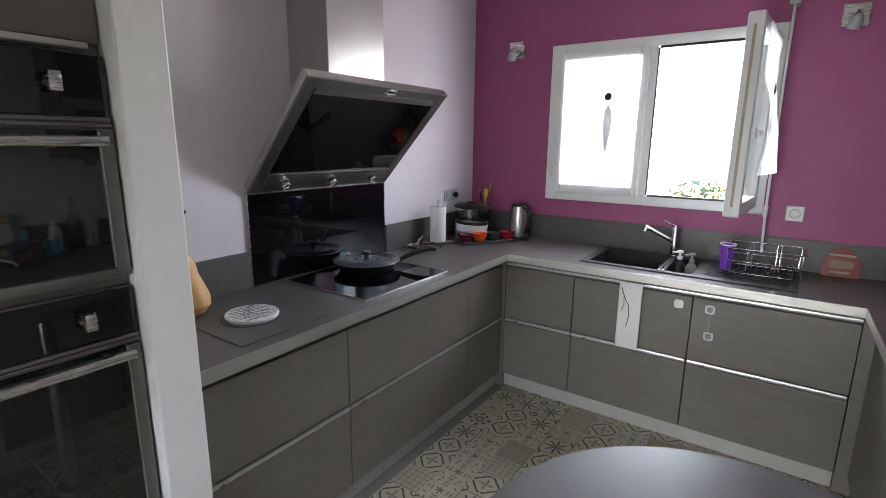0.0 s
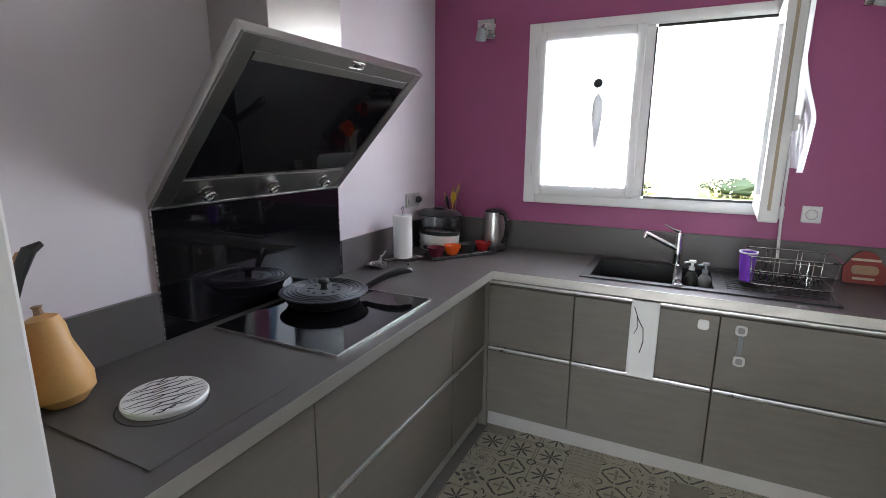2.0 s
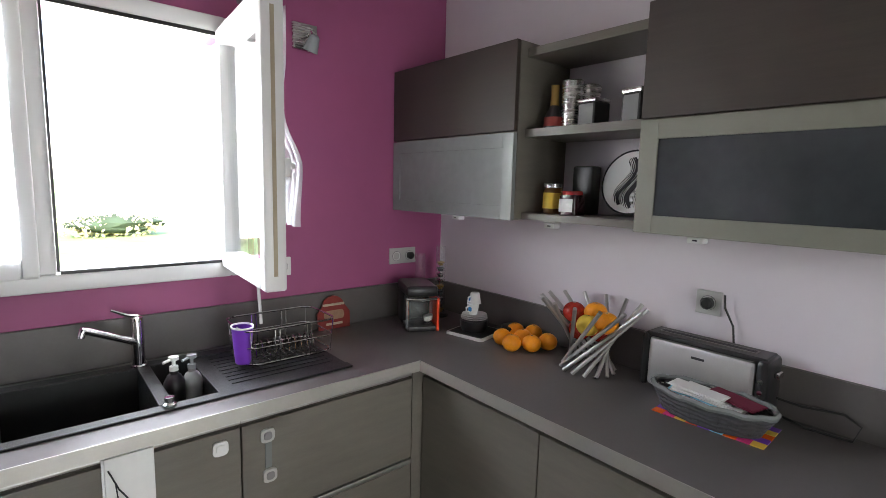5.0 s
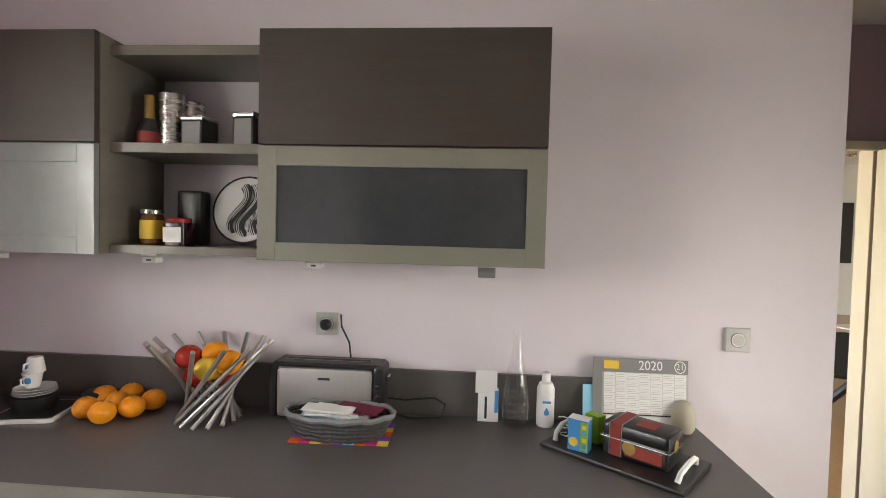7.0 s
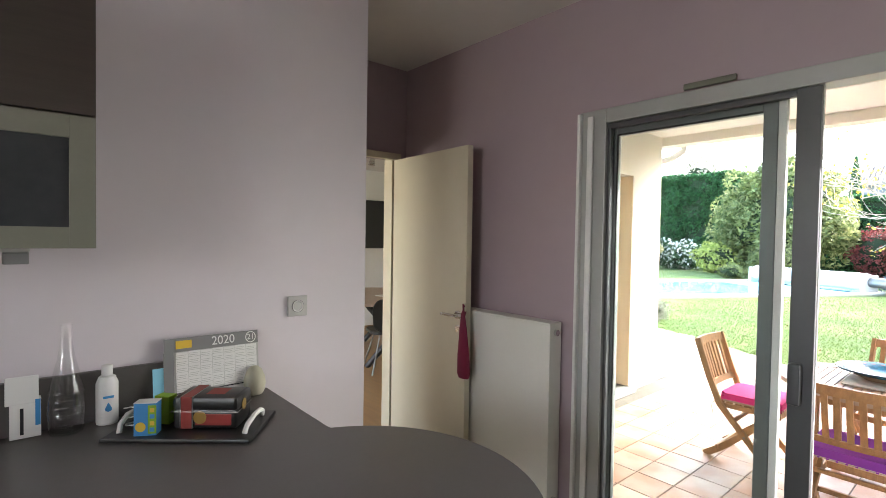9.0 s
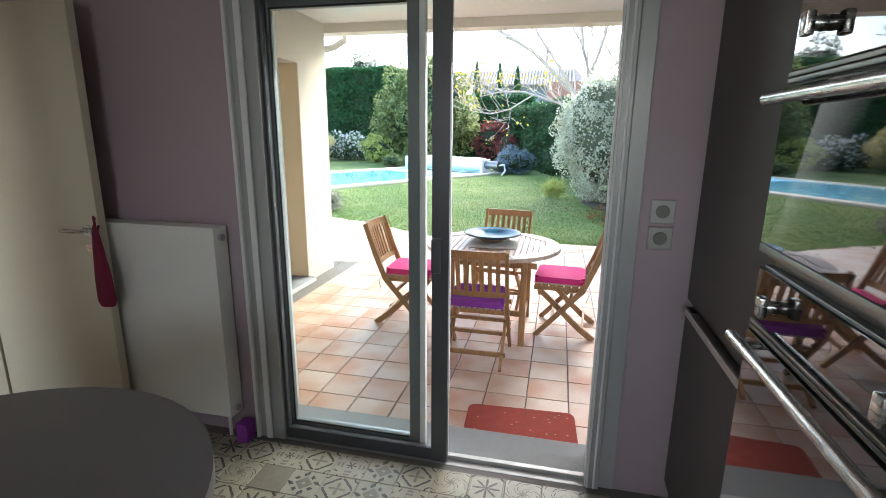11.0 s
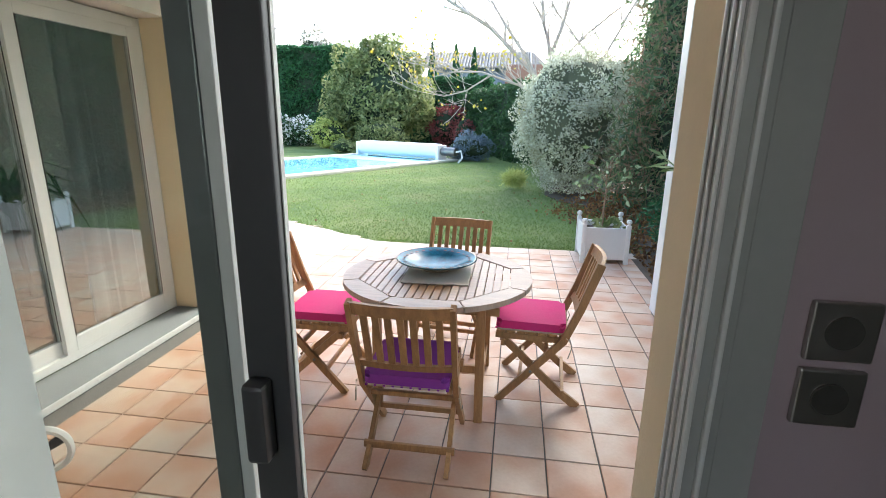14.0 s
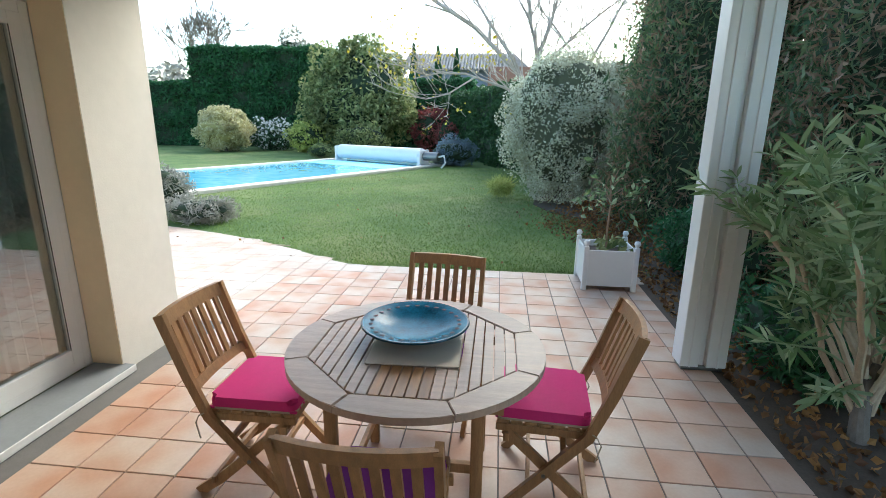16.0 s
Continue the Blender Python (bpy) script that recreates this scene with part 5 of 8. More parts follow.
part("label_band", LATHE([(0.0385, 0.012), (0.0388, 0.013), (0.0375, 0.045), (0.037, 0.046)], 20), M_LABELRED, bot)
for at, r, h in (((0.86, 2.29, 1.815), 0.04, 0.18), ((0.93, 2.27, 1.815), 0.045, 0.17)):
    t_ = thing("steel_canister", "ribbed brushed steel canister on the shelf", "canister", at, group="tins on the shelf")
    part("body", LATHE([(0, 0), (r, 0), (r, h * 0.82), (0, h * 0.82)], 28), M_STEEL, t_)
    part("lid", LATHE([(0, h * 0.82), (r * 1.04, h * 0.82), (r * 1.04, h * 0.97), (r * 0.9, h), (0, h)], 28), M_STEEL, t_)
for y, w, h in ((2.19, 0.08, 0.1), (2.02, 0.075, 0.115)):
    t_ = thing("tea_tin", "dark square tea tin with a pale lid", "tin", (0.85, y, 1.815), -8, group="tins on the shelf")
    part("body", B((-w / 2, w / 2, -w / 2, w / 2, 0, h * 0.85), bevel=0.004), M_BLACK, t_)
    part("lid", B((-w / 2 - 0.001, w / 2 + 0.001, -w / 2 - 0.001, w / 2 + 0.001, h * 0.852, h), bevel=0.003), M_STEEL, t_, "pale steel lid")
    part("label_patch", B((-w / 2 - 0.0015, -w / 2 - 0.0005, -w / 2 + 0.008, w / 2 - 0.008, 0.01, h * 0.8)), M_GREY, t_)
for k, y in enumerate((2.96, 2.385, 1.81, 1.234)):
    l = thing("cabinet_spotlight", "small grey switch light under the wall unit", "light", (0.9, y, 1.466 if k != 1 else 1.468), group="lights below the wall units")
    part("mount", B((-0.022, 0.022, -0.03, 0.03, -0.018, 0), bevel=0.003), M_SILVER_PLASTIC, l)
    if k != 3:
        part("lens", B((-0.02, 0.02, -0.026, 0.026, -0.038, -0.0185), bevel=0.004), M_PLASTIC_WHITE, l)
        part("switch", B((-0.0215, -0.0195, -0.008, 0.008, -0.031, -0.026)), M_INK, l)
    else:
        part("lens", B((-0.022, 0.022, -0.028, 0.028, -0.05, -0.0185), bevel=0.003), M_GREY, l)

# ---- worktop clutter on the long side ----
coffee = thing("coffee_machine", "black capsule coffee machine with orange-red side panel", "coffee machine", (0.69, 2.995, 0.911), -24)
coffee.scale.z = 0.87
part("body", B((-0.075, 0.06, 0.02, 0.14, 0, 0.22), bevel=0.012), M_BLACK, coffee)
part("head", B((-0.08, 0.07, -0.1, 0.14, 0.185, 0.245), bevel=0.016), M_BLACK, coffee)
part("tank", B((-0.065, 0.045, -0.10, 0.018, 0.035, 0.16), bevel=0.008), M_BOTTLE, coffee, "clear water tank")
part("drip_tray", B((-0.075, 0.06, -0.11, 0.02, 0, 0.03), bevel=0.006), M_BLACK, coffee)
part("side_panel", B((0.0605, 0.075, -0.11, 0.03, 0.0, 0.18), bevel=0.004), M_REDPLASTIC, coffee, "orange-red plastic panel")
part("trim", TUBE([(-0.082, -0.105, 0.18), (-0.02, -0.125, 0.178), (0.06, -0.11, 0.18)], 0.007), M_CHROME, coffee)
part("trim", C((-0.079, -0.105, 0.02), (-0.079, -0.105, 0.18), 0.007), M_CHROME, coffee)
for k in range(3):
    single("capsule", LATHE([(0, 0), (0.014, 0), (0.018, 0.022), (0.019, 0.024), (0, 0.024)], 14), M_PAPER, "pale coffee capsule in the clear tank", "capsule", (0.69 + 0.022 * k, 2.93 + 0.008 * k, 0.95), group="capsules in the tank")
for x, y, h, n in ((0.80, 3.13, 0.33, 3), (0.895, 3.08, 0.37, 9)):
    c = thing("capsule_rack", "slim clear capsule tube holding metallic capsules", "capsule stand", (x, y, 0.911), group="capsule stands")
    part("foot", LATHE([(0, 0), (0.045, 0), (0.045, 0.006), (0.01, 0.012), (0, 0.012)], 20), M_BLACK, c)
    part("tube", LATHE([(0.026, 0.012), (0.026, h), (0.024, h), (0.024, 0.013)], 20), M_BOTTLE, c, "clear tube")
    for j in range(n):
        part("capsule", LATHE([(0, 0), (0.012, 0.001), (0.016, 0.013), (0.021, 0.0145), (0.021, 0.018), (0.01, 0.022), (0, 0.022)], 16, (0, 0, 0.02 + j * 0.031)), (M_GOLDFOIL, M_CHROME, M_CHROME, M_SLATE_E)[j % 4], c, "metallic capsule")
tr2 = thing("saucer_tray", "white rimmed black square tray", "tray", (0.83, 2.74, 0.911), 12)
part("plate", SLAB(rounded(0.2, 0.2, 0.015), 0.0, 0.012, 0.003), M_PLASTIC_WHITE, tr2)
part("inset", SLAB(rounded(0.18, 0.18, 0.012), 0.0122, 0.014), M_BLACK, tr2)
pod = thing("small_pot", "round black lidded pot on the tray", "pot", (0.83, 2.75, 0.925))
part("bowl", LATHE([(0, 0), (0.055, 0), (0.065, 0.02), (0.065, 0.05), (0, 0.05)], 28), M_BLACK, pod)
for k in range(3):
    single("saucer", LATHE([(0, 0), (0.03, 0), (0.062 - 0.002 * k, 0.008), (0.063 - 0.002 * k, 0.01), (0.03, 0.004), (0, 0.004)], 28), M_CERAMIC_WHITE, "white porcelain saucer in a stack", "saucer", (0.83, 2.75, 0.976 + 0.0085 * k), group="stacked saucers")
for k, (dx, dz, tilt) in enumerate(((-0.01, 0.0, 0), (0.0, 0.05, 180))):
    c = thing("espresso_cup", "white espresso cup with a blue motif, stacked", "cup", (0.83 + dx, 2.75, 1.003 + dz + (0.05 if tilt else 0)), 0, group="stacked cups")
    m = pose(0, 0, 0, tilt)
    part("cup", turn(LATHE([(0, 0), (0.02, 0), (0.022, 0.004), (0.03, 0.05), (0.028, 0.05), (0.02, 0.006), (0, 0.005)], 22), m), M_CERAMIC_WHITE, c)
    part("cup_handle", turn(TUBE([(-0.026, 0, 0.04), (-0.044, 0, 0.036), (-0.042, 0, 0.018), (-0.023, 0, 0.014)], 0.004, 6), m), M_CERAMIC_WHITE, c)
    part("motif", turn(SLAB(rounded(0.018, 0.02, 0.006), 0, 0.001), m @ pose(-0.0265, -0.008, 0.027, 90, 0, -75) @ pose(0, 0, 0)), M_BLUE, c)
single("black_tin", LATHE([(0, 0), (0.05, 0), (0.052, 0.004), (0.052, 0.05), (0.045, 0.055), (0, 0.056)], 26), M_BLACK, "round black lidded tin by the wall", "tin", (0.93, 2.60, 0.911))

rng = random.Random(11)


def citrus(x, y, z, r, sq=0.9, material=M_ORANGE, label="small ripe orange lying on the worktop", cat="orange", grp="oranges on the worktop"):
    o = thing(cat, label, cat, (x, y, z), rng.uniform(0, 360), group=grp)
    part("peel", LATHE([(0, -r * sq), (r * 0.3, -r * sq * 0.96)] + [(r * math.cos(radians(a)), r * sq * math.sin(radians(a))) for a in range(-60, 71, 13)] + [(r * 0.16, r * sq * 0.95), (0, r * sq * 0.9)], 20), material, o)
    part("stalk", LATHE([(0.0, r * sq * 0.88), (0.004, r * sq * 0.9), (0.004, r * sq * 0.96), (0, r * sq * 0.97)], 6), M_BARK_PALE, o)


for x, y in ((0.806, 2.547), (0.776, 2.466), (0.838, 2.41), (0.914, 2.385), (0.925, 2.577), (0.965, 2.505), (0.875, 2.49)):
    citrus(x, y, 0.911 + 0.036, 0.04)
fb = thing("fruit_bowl", "fruit bowl of crossed brushed steel rods", "fruit bowl", (0.855, 2.15, 0.911))
for k in range(14):
    a = 2 * math.pi * k / 14
    b = a + radians(112)
    p0 = Vector((0.1 * math.cos(a), 0.1 * math.sin(a), 0.006))
    p1 = Vector((0.155 * math.cos(b), 0.205 * math.sin(b), 0.265))
    part("rod", C(p0, p1, 0.0075, seg=10), M_ROD, fb, "brushed steel rod")
for x, y, z, mt, lb, ct in ((-0.02, 0.03, 0.155, M_APPLE, "red apple in the rod bowl", "apple"), (0.0, -0.045, 0.16, M_APPLE, "red apple in the rod bowl", "apple"), (0.035, 0.02, 0.16, M_ORANGE, "orange in the rod bowl", "orange"),
                            (0.0, -0.02, 0.225, M_ORANGE, "orange on top of the rod bowl", "orange"), (-0.03, -0.085, 0.205, M_ORANGE, "orange in the rod bowl", "orange"), (-0.02, 0.06, 0.215, M_APPLE, "red apple in the rod bowl", "apple"),
                            (-0.045, -0.02, 0.185, M_YELLOW, "yellow apple in the rod bowl", "apple")):
    citrus(0.855 + x, 2.15 + y, 0.911 + z, 0.043, 0.92, mt, lb, ct, "fruit in the rod bowl")

toast = thing("toaster", "long brushed steel toaster with black ends", "toaster", (0.933, 1.765, 0.911), 0)
toast.scale.z = 1.12
part("body", B((-0.06, 0.06, -0.165, 0.165, 0.012, 0.165), bevel=0.014), M_ROD, toast)
part("end_cap", B((-0.063, 0.063, -0.2, -0.164, 0.006, 0.175), bevel=0.014), M_BLACK, toast)
part("end_cap", B((-0.063, 0.063, 0.164, 0.19, 0.006, 0.175), bevel=0.014), M_BLACK, toast)
part("top", B((-0.052, 0.052, -0.19, 0.18, 0.163, 0.178), bevel=0.006), M_BLACK, toast)
part("slot", B((-0.018, 0.018, -0.15, 0.15, 0.1775, 0.18)), M_STEEL_DARK, toast)
part("slot", B((-0.01, 0.01, -0.145, 0.145, 0.1795, 0.1808)), M_INK, toast)
for z in (0.06, 0.09, 0.12):
    part("button", C((-0.062, -0.182, z), (-0.07, -0.182, z), 0.007, seg=12), M_CHROME, toast)
part("lever", B((-0.02, 0.02, -0.216, -0.2, 0.125, 0.14), bevel=0.004), M_CHROME, toast)
part("name_plate", B((-0.0612, -0.0602, -0.02, 0.02, 0.13, 0.137)), M_INK, toast)
part("cable", TUBE([(0.03, -0.198, 0.06), (0.05, -0.26, 0.05), (0.055, -0.36, 0.06), (0.055, -0.4, 0.04), (0.03, -0.39, 0.006), (0.02, -0.28, 0.005), (0.05, -0.2, 0.01)], 0.0035, 6), M_BLACK, toast)
part("cable", TUBE([(0.06, -0.02, 0.31), (0.068, -0.022, 0.27), (0.07, -0.05, 0.22), (0.062, -0.06, 0.165)], 0.0035, 6), M_BLACK, toast)

bask = thing("letter_basket", "flat oval grey wicker basket", "basket", (0.79, 1.685, 0.914))
bask.scale.y = 0.93
oval = [(0.085 * math.cos(radians(a)), 0.175 * math.sin(radians(a))) for a in range(0, 360, 10)]
part("base", SLAB([(x * 0.82, y * 0.85) for x, y in oval], 0.0, 0.006), M_WICKER, bask)
for k in range(5):
    f = 0.84 + 0.05 * k
    part("weave", TUBE([(x * f, y * f, 0.008 + 0.014 * k + 0.002 * math.sin(i * 2.1 + k)) for i, (x, y) in enumerate(oval)], 0.007, 6, closed=True), M_WICKER, bask)
for i in range(0, 36):
    x, y = oval[i]
    part("stake", TUBE([(x * 0.85, y * 0.85, 0.004), (x * 1.03, y * 1.03, 0.068)], 0.0035, 5), M_WICKER, bask)
part("rim", TUBE([(x * 1.08, y * 1.06, 0.073 + 0.003 * math.sin(i * 1.9)) for i, (x, y) in enumerate(oval)], 0.009, 6, closed=True), M_FROST_PALE, bask, "grey braided rim")
for k, (dx, dy, rz, w, l, mt) in enumerate(((0.0, 0.03, 4, 0.045, 0.09, M_TEALBOX), (0.01, -0.005, -6, 0.05, 0.1, M_PAPER), (-0.01, 0.02, 9, 0.035, 0.085, M_PAPER), (0.012, -0.06, -14, 0.035, 0.075, M_BURGUNDY), (-0.02, 0.03, -4, 0.03, 0.08, M_PAPER))):
    single("letter", turn(B((-w, w, -l, l, 0, 0.002), (-w * 0.9, w * 0.9, -l * 0.96, l * 0.98, 0.0025, 0.0045)), pose(0.79 + dx, 1.685 + dy, 0.975 + 0.006 * k, 1.5, -2, rz)), mt, "folded letter lying in the wicker basket", "letter", group="letters in the basket")
pmat = thing("paper_napkins", "colourful checked paper napkin under the basket", "napkin", (0.805, 1.675, 0.911), 2)
cols = (M_YELLOW, M_REDPLASTIC, M_PURPLE_P, M_TEALBOX, M_ORANGE_E, M_PINK)
for i in range(5):
    for j in range(9):
        part("square", B((-0.085 + 0.034 * i, -0.051 + 0.034 * i, -0.153 + 0.034 * j, -0.119 + 0.034 * j, 0.0, 0.002 + 0.0004 * ((i + j) % 2))), cols[(i * 2 + j * 5 + i * j) % 6], pmat, "printed colour square")

mb = thing("medicine_box", "white medicine box with dark print, leaning on the upstand", "box", (0.978, 1.215, 0.911), 0)
mb.scale.z = 1.06
part("carton", turn(B((-0.016, 0.016, -0.035, 0.035, 0, 0.105), bevel=0.001), pose(0, 0, 0, 0, 6)), M_PAPER, mb)
part("blister", turn(B((-0.02, -0.0165, -0.03, 0.045, 0.09, 0.165), bevel=0.002), pose(0, 0, 0, 0, 8)), M_PLASTIC_WHITE, mb)
part("print", turn(B((-0.0172, -0.0162, 0.004, 0.012, 0.01, 0.08)), pose(0, 0, 0, 0, 6)), M_INK, mb, "bar of dark print")
part("print", turn(B((-0.0172, -0.0162, -0.034, -0.022, 0.03, 0.1)), pose(0, 0, 0, 0, 6)), M_BLUE, mb, "blue print band")
gb = thing("glass_bottle", "tall clear glass water bottle, empty", "bottle", (0.953, 1.122, 0.911))
gb.scale.z = 1.1
part("glass", LATHE([(0, 0.004), (0.04, 0.0), (0.044, 0.01), (0.046, 0.06), (0.04, 0.13), (0.022, 0.2), (0.0135, 0.25), (0.013, 0.275), (0.015, 0.278), (0.015, 0.29), (0.012, 0.29)], 28), M_BOTTLE, gb)
part("base", LATHE([(0, 0.006), (0.036, 0.006), (0.038, 0.014), (0, 0.016)], 24), M_BOTTLE, gb)
for k in range(4):
    part("relief", LATHE([(0.0462 - 0.0006 * k, 0.05 + 0.02 * k), (0.0474 - 0.0008 * k, 0.054 + 0.02 * k), (0.0458 - 0.0009 * k, 0.058 + 0.02 * k)], 28), M_BOTTLE, gb)
gel = thing("gel_bottle", "white hand gel bottle with a blue drop", "bottle", (0.966, 1.02, 0.911))
gel.scale.z = 1.2
part("bottle", LATHE([(0, 0), (0.028, 0), (0.03, 0.005), (0.03, 0.105), (0.022, 0.122), (0.012, 0.126), (0, 0.126)], 24), M_PLASTIC_WHITE, gel)
part("cap", LATHE([(0, 0.126), (0.015, 0.126), (0.015, 0.15), (0.012, 0.152), (0, 0.152)], 20), M_PAPER, gel)
part("drop", turn(LATHE([(0, 0.0), (0.008, 0.003), (0.009, 0.009), (0.004, 0.018), (0, 0.024)], 12, sy=0.15), pose(-0.0303, 0, 0.035, 0, 0, 90)), M_BLUE, gel, "blue drop")
part("print", B((-0.0312, -0.03, -0.014, 0.014, 0.07, 0.076)), M_BLUE, gel, "bar of pale blue print")

calm = pose(0.968, 0.70, 0.913, 0, 0, -90) @ pose(0, 0, 0, 83) @ Matrix.Diagonal((0.955, 1.04, 1, 1))
cal = thing("desk_calendar", "large 2020 desk calendar leaning on the upstand", "calendar", (0, 0, 0))
part("board", turn(B((-0.165, 0.165, 0.0, 0.225, -0.004, 0.0)), calm), M_SILVER_PLASTIC, cal)
part("foot_strip", turn(B((-0.165, 0.165, 0.0, 0.04, 0.0003, 0.001)), calm), M_PAPER, cal)
part("header", turn(B((-0.165, 0.165, 0.18, 0.225, 0.0004, 0.0014)), calm), M_GREY, cal, "grey heading band")
part("side_band", turn(B((-0.168, -0.135, 0.03, 0.18, 0.0004, 0.0014)), calm), M_GREY, cal)
for i in range(7):
    for j in range(6):
        z = 0.048 + 0.0218 * j + (0.004 if i % 2 else 0.0)
        part("month_field", turn(B((-0.128 + 0.041 * i, -0.0885 + 0.041 * i, z, z + (0.0205 if j < 5 or not i % 2 else 0.0175), 0.0004, 0.0016)), calm), M_PAPER if (i * 5 + j * 3) % 7 else M_PLASTIC_WHITE, cal, "pale month column")
        part("print", turn(B((-0.126 + 0.041 * i, -0.098 + 0.041 * i, z + 0.004, z + 0.0055, 0.0016, 0.0019), (-0.126 + 0.041 * i, -0.094 + 0.041 * i, z + 0.010, z + 0.0115, 0.0016, 0.0019)), calm), M_SILVER_PLASTIC, cal, "fine pale print")
part("rule", turn(B((-0.13, 0.155, 0.043, 0.046, 0.0004, 0.0016)), calm), M_INK, cal)
lettering("year", "2020", 0.042, M_PAPER, cal, calm @ pose(0.035, 0.2025, 0.0018), "white year numerals")
lettering("number", "21", 0.028, M_PAPER, cal, calm @ pose(0.137, 0.2025, 0.0018), "white number in a ring")
part("ring", turn(LATHE([(0.017, 0.0015), (0.02, 0.0015), (0.02, 0.0021), (0.017, 0.0021)], 24), calm @ pose(0.137, 0.2025, 0)), M_PAPER, cal)
part("logo", turn(B((-0.128, -0.075, 0.19, 0.216, 0.0015, 0.002)), calm), M_YELLOW, cal, "orange block")
single("picture_card", turn(B((-0.02, 0.02, 0, 0.14, 0, 0.003)), pose(0.972, 0.872, 0.912, 0, 0, -91) @ pose(0, 0, 0, 82)), M_TEALBOX, "blue and white card behind the calendar", "card")
egg = thing("egg_timer", "beige egg-shaped timer on the worktop", "timer", (0.968, 0.562, 0.911))
part("shell", LATHE([(0, 0), (0.028, 0.001), (0.036, 0.015), (0.04, 0.04), (0.037, 0.065), (0.026, 0.092), (0.012, 0.104), (0, 0.106)], 24), M_EGG, egg)

bt = thing("slate_tray", "dark slate tray with bent white handles", "tray", (0.757, 0.82, 0.911), 51)
part("board", B((-0.21, 0.21, -0.12, 0.12, 0.0, 0.012), bevel=0.003), M_BLACK, bt)
for x in (-0.18, 0.18):
    part("handle", TUBE([(x, -0.075, 0.012), (x * 1.02, -0.066, 0.03), (x * 1.05, -0.03, 0.046), (x * 1.05, 0.02, 0.048), (x * 1.02, 0.066, 0.034), (x, 0.078, 0.012)], 0.0075, 8), M_PLASTIC_WHITE, bt, "white bent handle")
bx = thing("tin_box", "black tin box with red lacquer band and panel", "box", (0.735, 0.772, 0.923), 51)
part("box_body", B((-0.095, 0.095, -0.058, 0.058, 0.0, 0.062), bevel=0.01), M_BLACK, bx)
part("lid", B((-0.097, 0.097, -0.06, 0.06, 0.054, 0.096), bevel=0.012), M_BLACK, bx)
part("band", B((0.038, 0.07, -0.0615, 0.0615, 0.002, 0.0975), bevel=0.002), M_LABELRED, bx, "red lacquer band")
part("edging", B((0.035, 0.0375, -0.0612, 0.0612, 0.003, 0.0972), (0.0705, 0.073, -0.0612, 0.0612, 0.003, 0.0972)), M_GREY, bx, "grey edging of the band")
part("panel", B((-0.078, 0.028, 0.0575, 0.0595, 0.012, 0.046), bevel=0.001), M_LABELRED, bx, "red lacquer panel")
part("emblem", turn(LATHE([(0, 0.0), (0.019, 0.0), (0.0195, 0.0012), (0, 0.0016)], 20), pose(0.014, 0.0597, 0.036, -90)), M_GOLDFOIL, bx, "round gold emblem")
part("emblem", turn(LATHE([(0, 0.0), (0.017, 0.0), (0.0175, 0.0012), (0, 0.0016)], 20), pose(-0.0972, 0.01, 0.062, 0, -90)), M_GOLDFOIL, bx, "round gold emblem")
part("print", B((-0.045, 0.01, -0.03, 0.028, 0.0962, 0.0968)), M_LABELRED, bx, "worn red print on the lid")
part("wire", TUBE([(-0.0985, -0.062, 0.053), (0.0985, -0.062, 0.053), (0.0985, 0.062, 0.053), (-0.0985, 0.062, 0.053)], 0.0012, 5, closed=True), M_STEEL_DARK, bx)
tb = thing("sweetener_box", "small blue and yellow carton on the tray", "box", (0.76, 0.945, 0.923), 60)
part("carton", B((-0.03, 0.03, -0.02, 0.02, 0.0, 0.094), bevel=0.001), M_BLUE, tb)
part("print", B((-0.03, -0.008, 0.0198, 0.0208, 0.006, 0.088)), M_GREEN_P, tb, "lime green strip")
part("print", turn(LATHE([(0, 0), (0.014, 0), (0.014, 0.001), (0, 0.0012)], 18), pose(0.012, 0.02, 0.026, -90)), M_YELLOW, tb, "yellow disc")
for k, z in enumerate((0.012, 0.03, 0.05, 0.068)):
    part("print", B((-0.025, -0.013, 0.0206, 0.0213, z, z + 0.012)), M_YELLOW if k % 2 else M_BLUE, tb, "bar of writing")
part("lid", B((-0.0302, 0.0302, -0.0202, 0.0202, 0.0935, 0.0955)), M_PAPER, tb)
single("green_carton", B((-0.025, 0.025, -0.018, 0.018, 0.0, 0.085), bevel=0.001), M_GREEN_P, "small lime green and white carton on the tray", "box", (0.825, 0.885, 0.923), 40)
single("phone_cable", TUBE([(0.03 * math.cos(a * 0.9) + 0.003 * a, 0.025 * math.sin(a * 0.9), 0.006 + 0.0025 * a) for a in range(16)], 0.0022, 6), M_PLASTIC_WHITE, "coiled thin white charging cable", "cable", (0.835, 0.965, 0.923))
single("pill_box", SLAB(rounded(0.1, 0.05, 0.02), 0.0, 0.045, 0.012), M_PLASTIC_WHITE, "flat white rounded plastic box", "box", (0.925, 0.862, 0.911), -75)

